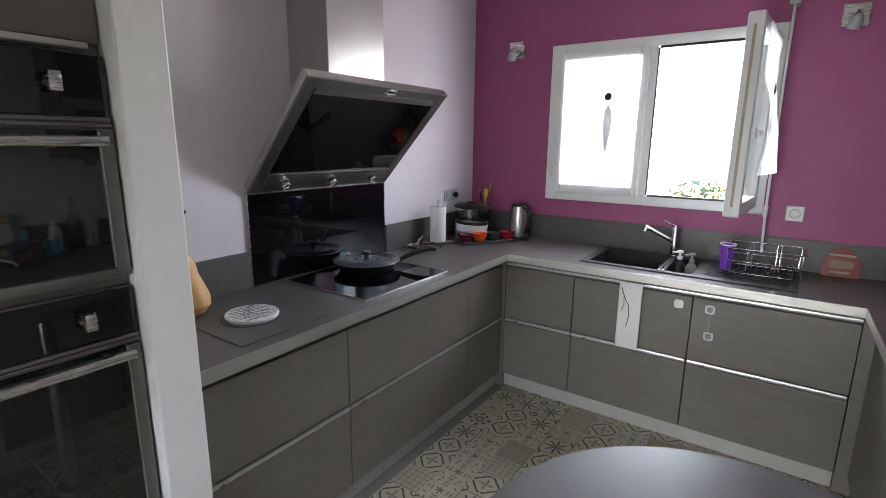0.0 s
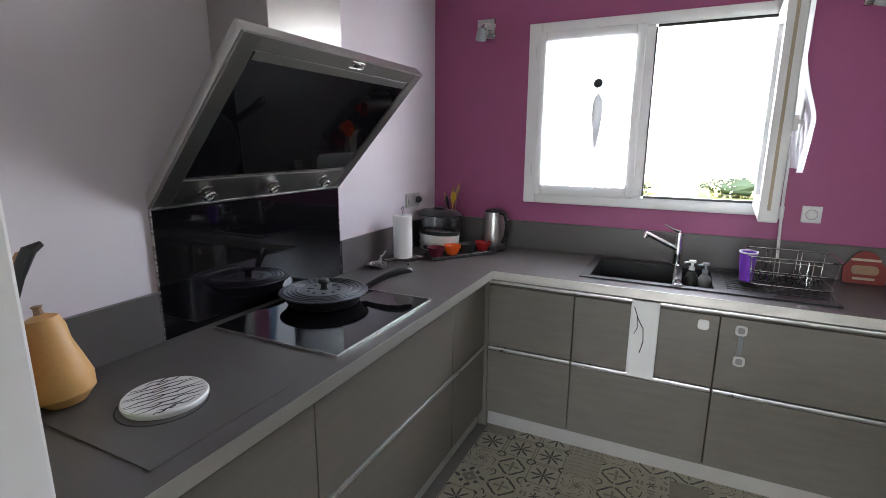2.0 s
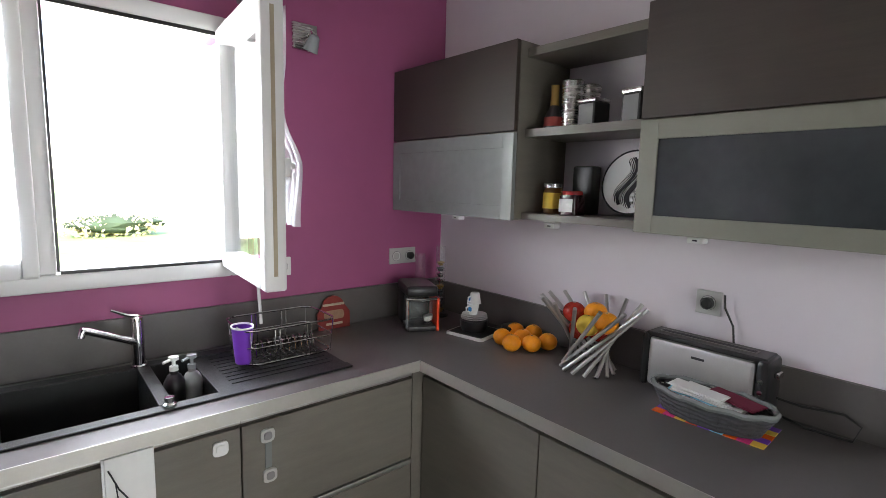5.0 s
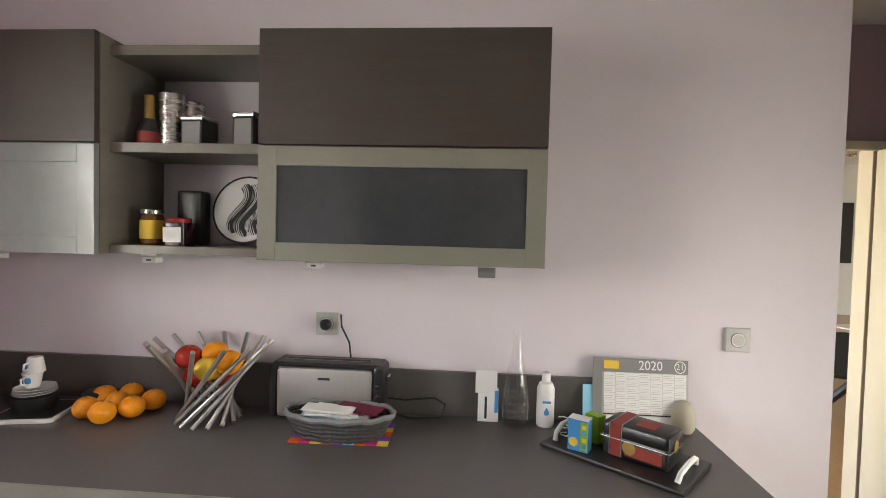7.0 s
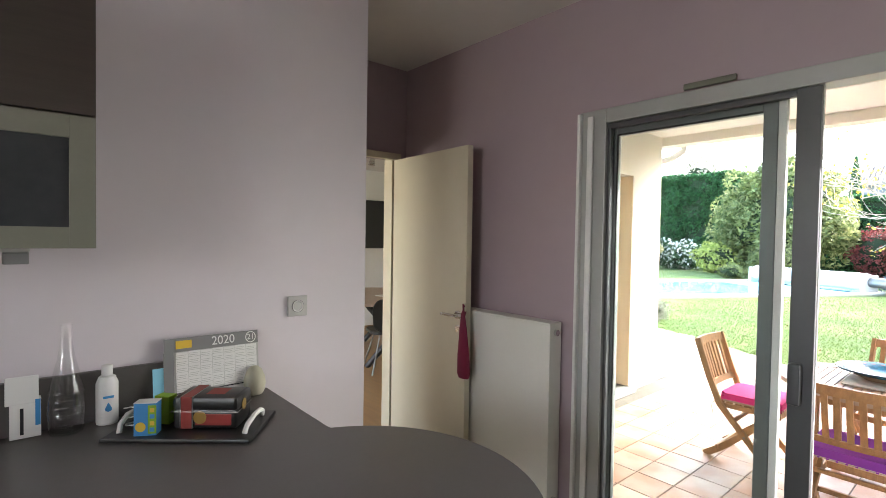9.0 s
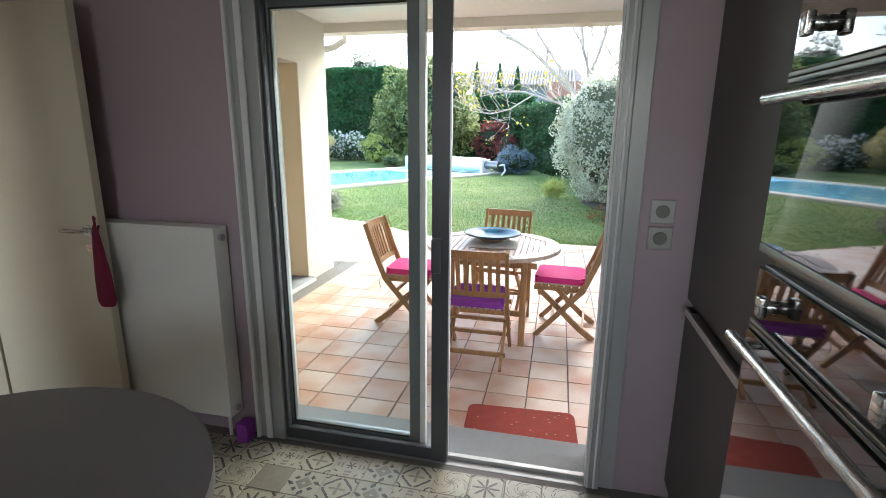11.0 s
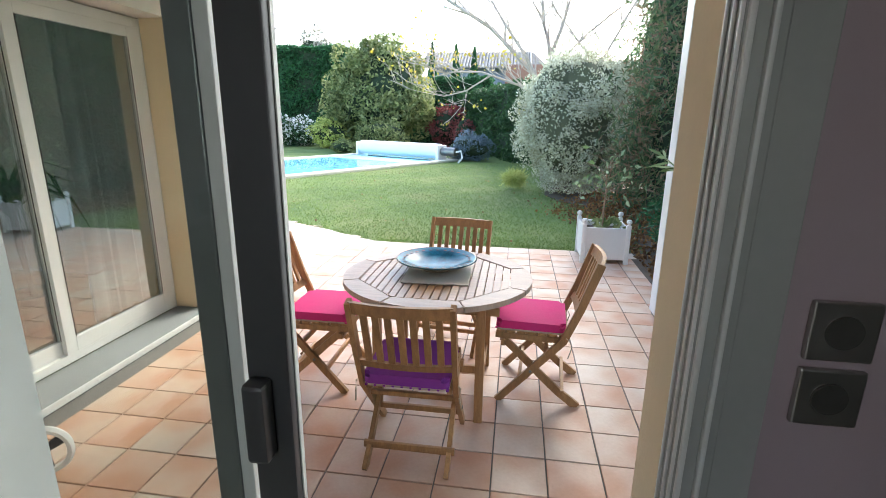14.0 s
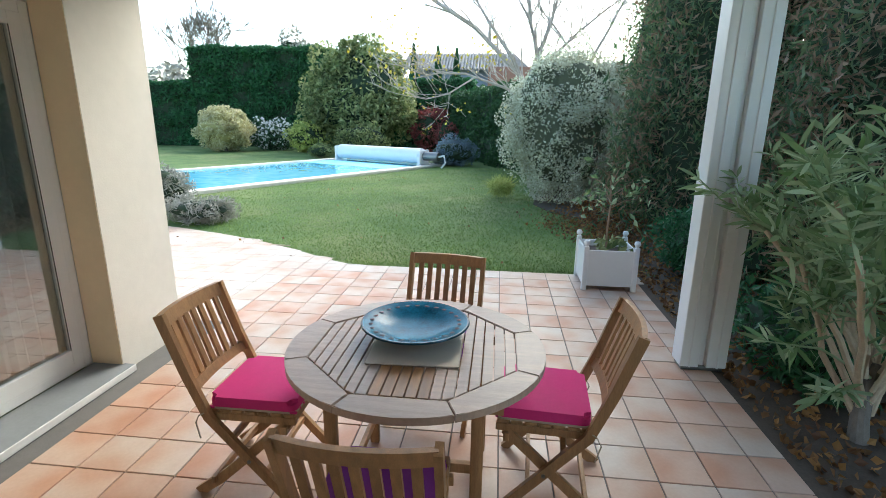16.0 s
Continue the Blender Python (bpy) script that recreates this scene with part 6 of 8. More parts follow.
# ---- sliding patio door ----
sd = thing("door_1", "grey aluminium sliding patio door, one leaf slid open", "patio door", (0, 0, 0), kind="structure")
part("frame", B((0.41, 0.555, -0.985, -0.885, -0.05, 2.13), (-1.10, -1.045, -0.95, -0.885, -0.05, 2.13), (-1.045, 0.41, -0.985, -0.885, 2.062, 2.13), bevel=0.004), M_ALUGREY, sd)
part("casing_rib", B((-1.056, -1.047, -0.8855, -0.877, 0.0, 2.12), (-1.082, -1.074, -0.8855, -0.874, 0.0, 2.12), bevel=0.002), M_PVC, sd, "pale ribs of the door frame")
part("jamb_rib", B((-1.0455, -1.0405, -0.942, -0.936, 0.0, 2.06), (-1.0455, -1.0405, -0.917, -0.911, 0.0, 2.06), (-1.0455, -1.0405, -0.893, -0.887, 0.0, 2.06), bevel=0.0015), M_PVC, sd, "pale guide ribs inside the frame")
# Solid black strip stands in for the shaded gap beside the reveal.
part("jamb_gap", B((-1.099, -1.047, -0.958, -0.951, -0.04, 2.06)), M_BLACK, sd, "black strip in place of the dark gap at the reveal")
part("flat_casing", B((-1.16, -1.1005, -0.9055, -0.893, 0.0, 2.13), bevel=0.002), M_ALUGREY, sd, "grey flat casing")
part("track", B((-1.045, 0.41, -0.985, -0.89, -0.05, -0.005), (-1.045, 0.41, -0.94, -0.934, -0.005, 0.012), bevel=0.002), M_ALUGREY, sd)
part("shutter_guide", B((0.47, 0.50, -0.88, -0.868, 0.0, 2.10), (0.535, 0.552, -0.884, -0.86, 0.0, 2.12), bevel=0.003), M_PVC, sd)
part("vent", B((-0.15, 0.05, -0.889, -0.875, 2.135, 2.16), bevel=0.004), M_FROST_FRAME, sd, "slim trickle vent")
leaf1 = part("leaf", B((0.385, 0.408, -0.985, -0.95, 0.0, 2.06), (-0.275, -0.225, -0.985, -0.95, 0.0, 2.06), (-0.225, 0.385, -0.985, -0.95, 0.0, 0.075), (-0.225, 0.385, -0.985, -0.95, 2.005, 2.06), bevel=0.003), M_STILE, sd, "fixed glazed leaf")
# Daylight on the fixed stile's side face, put in as a white strip.
part("edge_strip", B((-0.302, -0.2755, -0.985, -0.953, 0.0, 2.06), bevel=0.002), M_PVC, leaf1, "white strip for daylight on the stile edge")
g1 = part("pane", B((-0.225, 0.385, -0.97, -0.964, 0.075, 2.005)), M_GLASS, leaf1, "clear pane")
part("seal", B((0.378, 0.385, -0.951, -0.946, 0.075, 2.005), (-0.225, 0.385, -0.951, -0.946, 0.068, 0.076), (-0.225, 0.385, -0.951, -0.946, 2.004, 2.012)), M_BLACK, leaf1)
leaf2 = part("leaf", B((0.392, 0.408, -0.93, -0.9, 0.0, 2.06), (-0.42, -0.345, -0.93, -0.895, 0.0, 2.06), (-0.345, 0.392, -0.93, -0.9, 0.0, 0.06), (-0.345, 0.392, -0.93, -0.9, 2.035, 2.06), bevel=0.003), M_ANTHRA, sd, "sliding glazed leaf pushed aside")
g2 = part("pane", B((-0.345, 0.392, -0.915, -0.909, 0.06, 2.035)), M_GLASS, leaf2, "clear pane")
g1.visible_shadow = g2.visible_shadow = False
# Thin white strip for the bright edge of the sliding stile.
part("edge_strip", B((-0.4225, -0.4202, -0.928, -0.916, 0.0, 2.06)), M_PVC, leaf2, "white strip for daylight on the stile edge")
part("pull", B((-0.39, -0.35, -0.896, -0.858, 0.925, 1.075), bevel=0.008), M_ANTHRA, leaf2, "dark recessed pull handle")
single("threshold", B((-1.085, 0.561, -1.265, -0.986, -0.30, -0.045), bevel=0.004), M_STONE, "pale grey stone threshold of the patio door", "threshold", kind="structure")
for x, z in ((-1.24, 1.222), (-1.24, 1.12)):
    s = thing("light_switch", "square metallic light switch with a round key", "switch", (x, DOOR_Y, z), 180, group="switches by the patio door")
    part("plate", B((-0.044, 0.044, -0.011, 0, -0.044, 0.044), bevel=0.003), M_STEEL_SMOOTH, s)
    part("key", turn(LATHE([(0, 0.014), (0.024, 0.014), (0.025, 0.011), (0.025, 0.008)], 26), pose(0, 0, 0, 90)), M_STEEL_DARK, s)

rad = thing("radiator", "tall smooth white panel radiator", "radiator", (0, 0, 0))
part("panel", B((0.645, 1.31, -0.812, -0.795, 0.135, 1.072), bevel=0.005), M_RAD, rad)
part("side_cover", B((0.64, 0.648, -0.89, -0.795, 0.13, 1.08), bevel=0.003), M_RAD, rad)
part("back_panel", B((0.67, 1.31, -0.888, -0.872, 0.17, 1.05)), M_RAD, rad)
part("grille", B((0.648, 1.31, -0.888, -0.797, 1.068, 1.08), bevel=0.002), M_RAD, rad)
for z in (1.03, 0.17):
    part("valve", C((0.64, -0.84, z), (0.625, -0.84, z), 0.016, seg=14), M_CHROME, rad)
part("pipe", C((0.69, -0.85, 0.0), (0.69, -0.85, 0.18), 0.009, seg=10), M_RAD, rad)

dm = Matrix.Translation((1.985, -0.79, 0)) @ pose(0, 0, 0, 0, 0, 176.9)
d2 = thing("door_2", "ivory painted interior door standing open", "door", (0, 0, 0), kind="structure")
part("leaf", turn(B((0.0, 0.80, -0.02, 0.02, 0.01, 2.04), bevel=0.003), dm), M_DOOR, d2)
part("rose", turn(C((0.735, -0.02, 1.05), (0.735, -0.03, 1.05), 0.026, seg=20), dm), M_STEEL, d2)
part("lever", turn(TUBE([(0.735, -0.03, 1.05), (0.735, -0.06, 1.05), (0.7, -0.065, 1.05), (0.62, -0.062, 1.048)], 0.009, 8), dm), M_STEEL, d2)
part("keyhole", turn(C((0.735, -0.02, 0.97), (0.735, -0.028, 0.97), 0.022, seg=20), dm), M_STEEL, d2)
part("door_frame", B((1.985, 2.03, 0.0, 0.03, 0, 2.08), (1.985, 2.03, -0.83, 0.03, 2.045, 2.09), (2.03, 2.13, -0.80, -0.785, 0, 2.06), (2.03, 2.13, 0.005, 0.02, 0, 2.06), bevel=0.002), M_DOOR, d2)
bag = thing("cloth_bag", "burgundy cloth bag hanging on the door handle", "bag", (1.17, -0.715, 1.06))
part("sack", turn(LATHE([(0.004, 0.0), (0.012, -0.02), (0.022, -0.1), (0.036, -0.25), (0.04, -0.36), (0.03, -0.385), (0, -0.385)], 14, sx=1.25, sy=0.55), pose(0, 0.025, 0.03, 0, 2)), M_BURGUNDY, bag)
part("strap", TUBE([(0.0, 0.02, 0.02), (0.02, 0.005, 0.06), (0.03, -0.03, 0.03), (0.0, 0.02, -0.02)], 0.006, 6), M_BURGUNDY, bag)
single("floor_box", B((0.565, 0.625, -0.87, -0.8, 0.0, 0.1), bevel=0.004), M_VIOLET, "small violet box on the floor by the radiator", "box")

# ---- room beyond the doorway ----
tbl = thing("dining_table", "dark-legged dining table with pale cloth in the next room", "dining table", (4.4, -2.4, 0), -30)
part("tabletop", B((-0.9, 0.9, -0.45, 0.45, 0.72, 0.75), bevel=0.005), M_TEAK_TOP, tbl)
for sx in (-1, 1):
    part("leg", TUBE([(sx * 0.7, -0.3, 0), (sx * 0.7, 0.3, 0.72)], 0.035, 8), M_BLACK, tbl)
    part("leg", TUBE([(sx * 0.7, 0.3, 0), (sx * 0.7, -0.3, 0.72)], 0.035, 8), M_BLACK, tbl)
single("place_mat", B((-0.2, 0.2, -0.14, 0.14, 0, 0.01)), M_PAPER, "white papers on the dining table", "papers", (4.2, -2.35, 0.75), 10)


def shell_chair(at, rz):
    c = thing("shell_chair", "black moulded shell chair on thin metal legs", "chair", at, rz, group="chairs at the dining table")
    part("seat", SLAB(rounded(0.46, 0.44, 0.12), 0.43, 0.46, 0.008), M_BLACK, c)
    part("backrest", turn(SLAB(rounded(0.46, 0.36, 0.12), 0, 0.02, 0.006), pose(0, -0.22, 0.64, 80)), M_BLACK, c)
    for sx in (-1, 1):
        for sy in (-1, 1):
            part("leg", TUBE([(sx * 0.23, sy * 0.23, 0), (sx * 0.12, sy * 0.12, 0.43)], 0.009, 6), M_STEEL_DARK, c)


shell_chair((3.75, -1.95, 0), 250), shell_chair((4.9, -1.75, 0), 160)
single("wall_screen", B((6.15, 6.198, -3.65, -2.9, 1.3, 2.1), bevel=0.005), M_BLACK, "black screen on the far wall", "screen")
sp = thing("ceiling_spotlights", "ceiling bar with three small spotlights", "ceiling lamp", (4.6, -2.5, 2.6), 40)
part("bar", B((-0.3, 0.3, -0.02, 0.02, -0.05, 0)), M_STEEL, sp)
for x in (-0.22, 0, 0.22):
    part("spot", turn(LATHE([(0, 0), (0.03, 0), (0.045, -0.1), (0.04, -0.1), (0, -0.05)], 14), pose(x, 0, -0.05, 15)), M_STEEL, sp)

# ---- terrace: porch, glazed door, column ----
gd = thing("door_3", "white sliding glazed door in the terrace wall, closed", "patio door", (0, 0, 0), kind="structure")
part("frame", B((2.06, 2.13, -3.803, -3.74, -0.09, 2.19), (2.06, 2.13, -1.82, -1.755, -0.09, 2.19), (2.06, 2.13, -3.74, -1.82, 2.12, 2.19), (2.06, 2.13, -3.74, -1.82, -0.09, -0.03), bevel=0.004), M_PVC, gd)
for y0, y1, x in ((-3.74, -2.74, 2.075), (-2.82, -1.82, 2.105)):
    lf = part("leaf", B((x - 0.018, x + 0.018, y0, y0 + 0.08, -0.03, 2.12), (x - 0.018, x + 0.018, y1 - 0.08, y1, -0.03, 2.12), (x - 0.018, x + 0.018, y0 + 0.08, y1 - 0.08, -0.03, 0.07),
                       (x - 0.018, x + 0.018, y0 + 0.08, y1 - 0.08, 2.05, 2.12), bevel=0.003), M_PVC, gd)
    part("pane", B((x - 0.003, x + 0.003, y0 + 0.08, y1 - 0.08, 0.07, 2.05)), M_GLASS_DARK, lf, "reflecting pane")
    part("seal", B((x - 0.0195, x - 0.0185, y0 + 0.08, y0 + 0.086, 0.07, 2.05), (x - 0.0195, x - 0.0185, y1 - 0.086, y1 - 0.08, 0.07, 2.05)), M_BLACK, lf)
single("door_sill", B((1.765, 2.06, -3.83, -1.74, -0.30, -0.092), bevel=0.006), M_STONE, "grey stone sill below the glazed door", "sill", kind="structure")
single("sill_edge", B((1.757, 1.765, -3.83, -1.74, -0.139, -0.094), bevel=0.002), M_PVC, "white edge of the stone sill", "sill", kind="structure")
for y0, y1, ph in ((-3.78, -3.12, 0.0), (-2.5, -1.85, 1.0)):
    bm = bmesh.new()
    rows = [[bm.verts.new((2.21 + 0.035 * math.sin(i * 0.9 + ph) + 0.01 * math.sin(i * 2.3), y0 + (y1 - y0) * i / 40, z)) for i in range(41)] for z in (0.03, 1.1, 2.3)]
    for a, b in zip(rows, rows[1:]):
        for i in range(40):
            bm.faces.new((a[i], a[i + 1], b[i + 1], b[i]))
    single("curtain", bm, M_CURTAIN, "long pale grey curtain behind the glazed door", "curtain", group="curtains behind the glazed door")
dr = thing("dracaena", "potted dragon tree with long dark leaves behind the glass", "pot plant", (2.5, -2.98, 0.0))
part("plant_pot", LATHE([(0, 0), (0.13, 0), (0.17, 0.3), (0.15, 0.3), (0.14, 0.27), (0, 0.27)], 20), M_SLATE_E, dr)
part("stem", TUBE([(0, 0, 0.25), (0.02, 0.01, 0.6), (0.0, 0.03, 1.0)], 0.02, 8), M_BARK, dr)
rng = random.Random(21)
for k in range(34):
    a, l = rng.uniform(0, 6.28), rng.uniform(0.3, 0.5)
    z0 = rng.uniform(0.8, 1.05)
    d = Vector((math.cos(a), math.sin(a), 0))
    part("leaf", TUBE([Vector((0, 0.02, z0)), Vector((0, 0.02, z0 + 0.18)) + d * l * 0.4, Vector((0, 0.02, z0 + 0.1)) + d * l * 0.8, Vector((0, 0.02, z0 - 0.12)) + d * l], [0.012, 0.016, 0.011, 0.002], 4, flat=0.2), M_HEDGE, dr)

structure("porch_ceiling", B((-2.6, 1.837, -4.45, -1.27, 2.70, 2.76)), M_PVC, "white boarded porch ceiling", "ceiling")
structure("porch_beam", B((-2.5, 1.95, -4.66, -4.45, 2.60, 3.0), bevel=0.004), M_RENDER, "cream beam along the porch edge", "beam")
gut = thing("gutter", "white half-round gutter with a downpipe elbow", "gutter", (0, 0, 0))
bm = bmesh.new()
ring = [[bm.verts.new((x, -4.74 + 0.065 * math.cos(radians(a)), 2.70 + 0.065 * math.sin(radians(a)))) for a in range(180, 361, 18)] for x in (-2.6, 2.4)]
for i in range(len(ring[0]) - 1):
    bm.faces.new((ring[0][i], ring[0][i + 1], ring[1][i + 1], ring[1][i]))
bmesh.ops.solidify(bm, geom=bm.faces[:], thickness=0.004)
part("channel", bm, M_PVC, gut)
part("downpipe", TUBE([(1.72, -4.74, 2.65), (1.72, -4.74, 2.57), (1.82, -4.66, 2.48), (1.98, -4.53, 2.42), (2.0, -4.52, 2.3), (2.0, -4.52, -0.1)], 0.04, 12), M_PVC, gut)
colm = thing("porch_column", "white fluted porch column with an open groove", "column", (-2.165, -4.42, TERR))
part("shaft", B((-0.155, -0.02, -0.085, 0.085, 0.03, 2.74), (0.03, 0.155, -0.085, 0.085, 0.03, 2.74), (-0.02, 0.03, -0.085, 0.045, 0.03, 2.74), bevel=0.006), M_PVC, colm)
part("flute", B((-0.1, -0.085, 0.085, 0.093, 0.03, 2.74), (0.085, 0.1, 0.085, 0.093, 0.03, 2.74), bevel=0.003), M_PVC, colm)
part("base", B((-0.14, 0.14, -0.07, 0.07, 0.0, 0.03), bevel=0.004), M_STEEL_DARK, colm, "dark anchor foot")

M_MATSTAR = plain("dull_rose_yarn", (0.5, 0.2, 0.16), 0.9)
dmat = thing("doormat", "worn brick red doormat with pale stars, on the terrace", "doormat", (-0.72, -1.50, TERR), 3)
part("mat", SLAB(rounded(0.63, 0.34, 0.04), 0.0, 0.012, 0.003), M_MAT, dmat)
rng = random.Random(31)
for k in range(18):
    x, y = rng.uniform(-0.28, 0.28), rng.uniform(-0.14, 0.14)
    part("star", LATHE([(0, 0.0128), (0.006, 0.0127), (0.007, 0.0122)], 5, (x, y, 0)), M_MATSTAR, dmat, "pale woven star")
sc = thing("garden_trolley", "small trolley with white-tyred wheels and grey tube, by the wall", "trolley", (0.0, 0.0, 0.0))
for at, r, yaw in (((1.33, -1.875, -0.015), 0.125, 28), ((0.80, -1.50, -0.07), 0.07, 60)):
    wm = pose(*at, 90, 0, yaw)
    wl = part("wheel", turn(LATHE([(r * 0.78, -0.016), (r * 0.93, -0.02), (r, 0), (r * 0.93, 0.02), (r * 0.78, 0.016), (r * 0.78, -0.016)], 32), wm), M_PLASTIC_WHITE, sc, "white tyre")
    part("hub", turn(LATHE([(0, -0.016), (r * 0.2, -0.018), (r * 0.2, 0.018), (0, 0.016)], 16), wm), M_BLACK, wl, "dark hub")
    part("cap", turn(LATHE([(0, -0.02), (r * 0.09, -0.02), (r * 0.09, 0.022), (0, 0.022)], 12), wm), M_CHROME, wl)
    for k in range(3):
        a = 2 * math.pi * k / 3 + 0.5
        part("spoke", turn(TUBE([(0.1 * r * math.cos(a), 0.1 * r * math.sin(a), 0), (0.82 * r * math.cos(a), 0.82 * r * math.sin(a), 0)], [r * 0.16, r * 0.24], 8, flat=0.4), wm), M_BLACK, wl)
part("tube", TUBE([(0.80, -1.50, -0.07), (0.82, -1.49, 0.05), (0.88, -1.47, 0.2), (1.05, -1.6, 0.24), (1.28, -1.83, 0.1), (1.31, -1.85, -0.015)], 0.016, 8), M_ALUGREY, sc)
part("tube", TUBE([(1.05, -1.6, 0.24), (1.2, -1.5, 0.3), (1.4, -1.45, 0.3)], 0.016, 8), M_ALUGREY, sc)

# ---- terrace table and chairs ----
TX, TY, TZ = -0.353, -2.95, 0.61
table = thing("garden_table", "round slatted teak garden table, silvered by weather", "table", (TX, TY, TERR))
H_ = TZ - TERR
R_ = 0.555
INNER = 0.465
for k in range(8):
    a0, a1 = radians(45 * k + 22.5 + 0.25), radians(45 * k + 67.5 - 0.25)
    arc = [(R_ * math.cos(a0 + (a1 - a0) * i / 8), R_ * math.sin(a0 + (a1 - a0) * i / 8)) for i in range(9)]
    part("rim_piece", SLAB(arc + [(INNER * math.cos(a1), INNER * math.sin(a1)), (INNER * math.cos(a0), INNER * math.sin(a0))], H_ - 0.03, H_, 0.003), M_TEAK_TOP, table)
ap = INNER * math.cos(radians(22.5)) - 0.004
for k in range(19):
    x = -ap + 0.045 * k + 0.022
    if x > ap:
        break
    def half(xx):
        lim = INNER * math.sin(radians(22.5))
        return ap if abs(xx) <= lim else ap - (abs(xx) - lim)
    x0, x1 = x - 0.0195, min(x + 0.0195, ap)
    h0, h1 = half(x0) - 0.004, half(x1) - 0.004
    # The five middle slats are darker brown towards the house.
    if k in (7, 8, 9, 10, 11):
        part("slat", SLAB([(x0, 0.2), (x1, 0.2), (x1, h1), (x0, h0)], H_ - 0.026, H_ - 0.003, 0.0015), M_TEAK_DARK, table, "darker brown teak slat")
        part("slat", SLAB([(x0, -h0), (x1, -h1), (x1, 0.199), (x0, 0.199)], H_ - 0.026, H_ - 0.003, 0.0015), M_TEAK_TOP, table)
    else:
        part("slat", SLAB([(x0, -h0), (x1, -h1), (x1, h1), (x0, h0)], H_ - 0.026, H_ - 0.003, 0.0015), M_TEAK_TOP, table)
for sx in (-1, 1):
    part("apron", B((sx * 0.26 - 0.012, sx * 0.26 + 0.012, -0.38, 0.38, H_ - 0.075, H_ - 0.03)), M_TEAK, table)
for sy in (-1, 1):
    part("apron", B((-0.38, 0.38, sy * 0.3 - 0.012, sy * 0.3 + 0.012, H_ - 0.12, H_ - 0.076)), M_TEAK, table)
for sx in (-1, 1):
    for sy in (-1, 1):
        part("leg", B((sx * 0.285 - 0.024, sx * 0.285 + 0.024, sy * 0.33 - 0.018, sy * 0.33 + 0.018, 0.0, H_ - 0.03), bevel=0.004), M_TEAK, table)
part("stretcher", B((-0.28, 0.28, -0.015, 0.015, 0.12, 0.17), bevel=0.003), M_TEAK, table)
for sx in (-1, 1):
    part("stretcher", B((sx * 0.285 - 0.012, sx * 0.285 + 0.012, -0.33, 0.33, 0.12, 0.165), bevel=0.003), M_TEAK, table)

single("table_mat", turn(B((-0.19, 0.19, -0.18, 0.18, 0, 0.006), bevel=0.002), pose(TX - 0.005, TY + 0.02, TZ, 0, 0, 2)), pbr("pale_linen_cloth", (0.62, 0.56, 0.48), 0.9, var=0.06, scale=20, bump=0.4, bscale=600), "pale beige cloth square on the table", "place mat")
dish = thing("ceramic_dish", "large turquoise glazed ceramic dish on the table", "dish", (TX + 0.02, TY - 0.08, TZ + 0.006))
M_TEAL = pbr("turquoise_glaze", (0.012, 0.14, 0.25), 0.22, var=0.6, scale=11, bump=0.15, bscale=14, spec=0.16)
part("foot", LATHE([(0, 0), (0.09, 0), (0.1, 0.012), (0.16, 0.039), (0.15, 0.03), (0.1, 0.008), (0, 0.006)], 40), M_BARK_PALE, dish, "bare clay underside")
part("bowl", LATHE([(0.1, 0.013), (0.16, 0.041), (0.235, 0.062), (0.242, 0.068), (0.236, 0.072), (0.175, 0.056), (0.16, 0.046), (0.1, 0.026), (0, 0.024)], 56), M_TEAL, dish)
part("rim", LATHE([(0.236, 0.0615), (0.244, 0.067), (0.24, 0.0735), (0.234, 0.073)], 56), plain("dark_teal_glaze", (0.01, 0.05, 0.08), 0.12), dish, "darker glazed rim")
for k in range(26):
    a = 2 * math.pi * k / 26
    part("motif", LATHE([(0, 0.0008), (0.011, 0.0004), (0.012, 0)], 8, (0.2 * math.cos(a), 0.2 * math.sin(a), 0.0642)), plain("deep_blue_glaze", (0.004, 0.015, 0.045), 0.6) if k == 0 else bpy.data.materials["deep_blue_glaze"], dish, "dark painted motif")

ROWS_POST = ((-0.31, 0.89), (-0.22, 0.62), (-0.14, 0.42), (0.05, 0.2), (0.225, 0.0))


def plank(pts, w0, w1, x, t):
    """A flat board following points (y, z), w wide across its run, t thick in x."""
    bm = bmesh.new()
    n = len(pts)
    rings = []
    for i, (y, z) in enumerate(pts):
        a, b = Vector(pts[max(0, i - 1)]), Vector(pts[min(n - 1, i + 1)])
        d = (b - a).normalized()
        nn = Vector((-d.y, d.x)) * (w0 + (w1 - w0) * i / (n - 1)) / 2
        rings.append([bm.verts.new((x + sx * t / 2, y + s * nn.x, z + s * nn.y)) for sx, s in ((-1, -1), (1, -1), (1, 1), (-1, 1))])
    for a, b in zip(rings, rings[1:]):
        for k in range(4):
            bm.faces.new((a[k], a[(k + 1) % 4], b[(k + 1) % 4], b[k]))
    bm.faces.new(rings[0][::-1])
    bm.faces.new(rings[-1])
    return bm


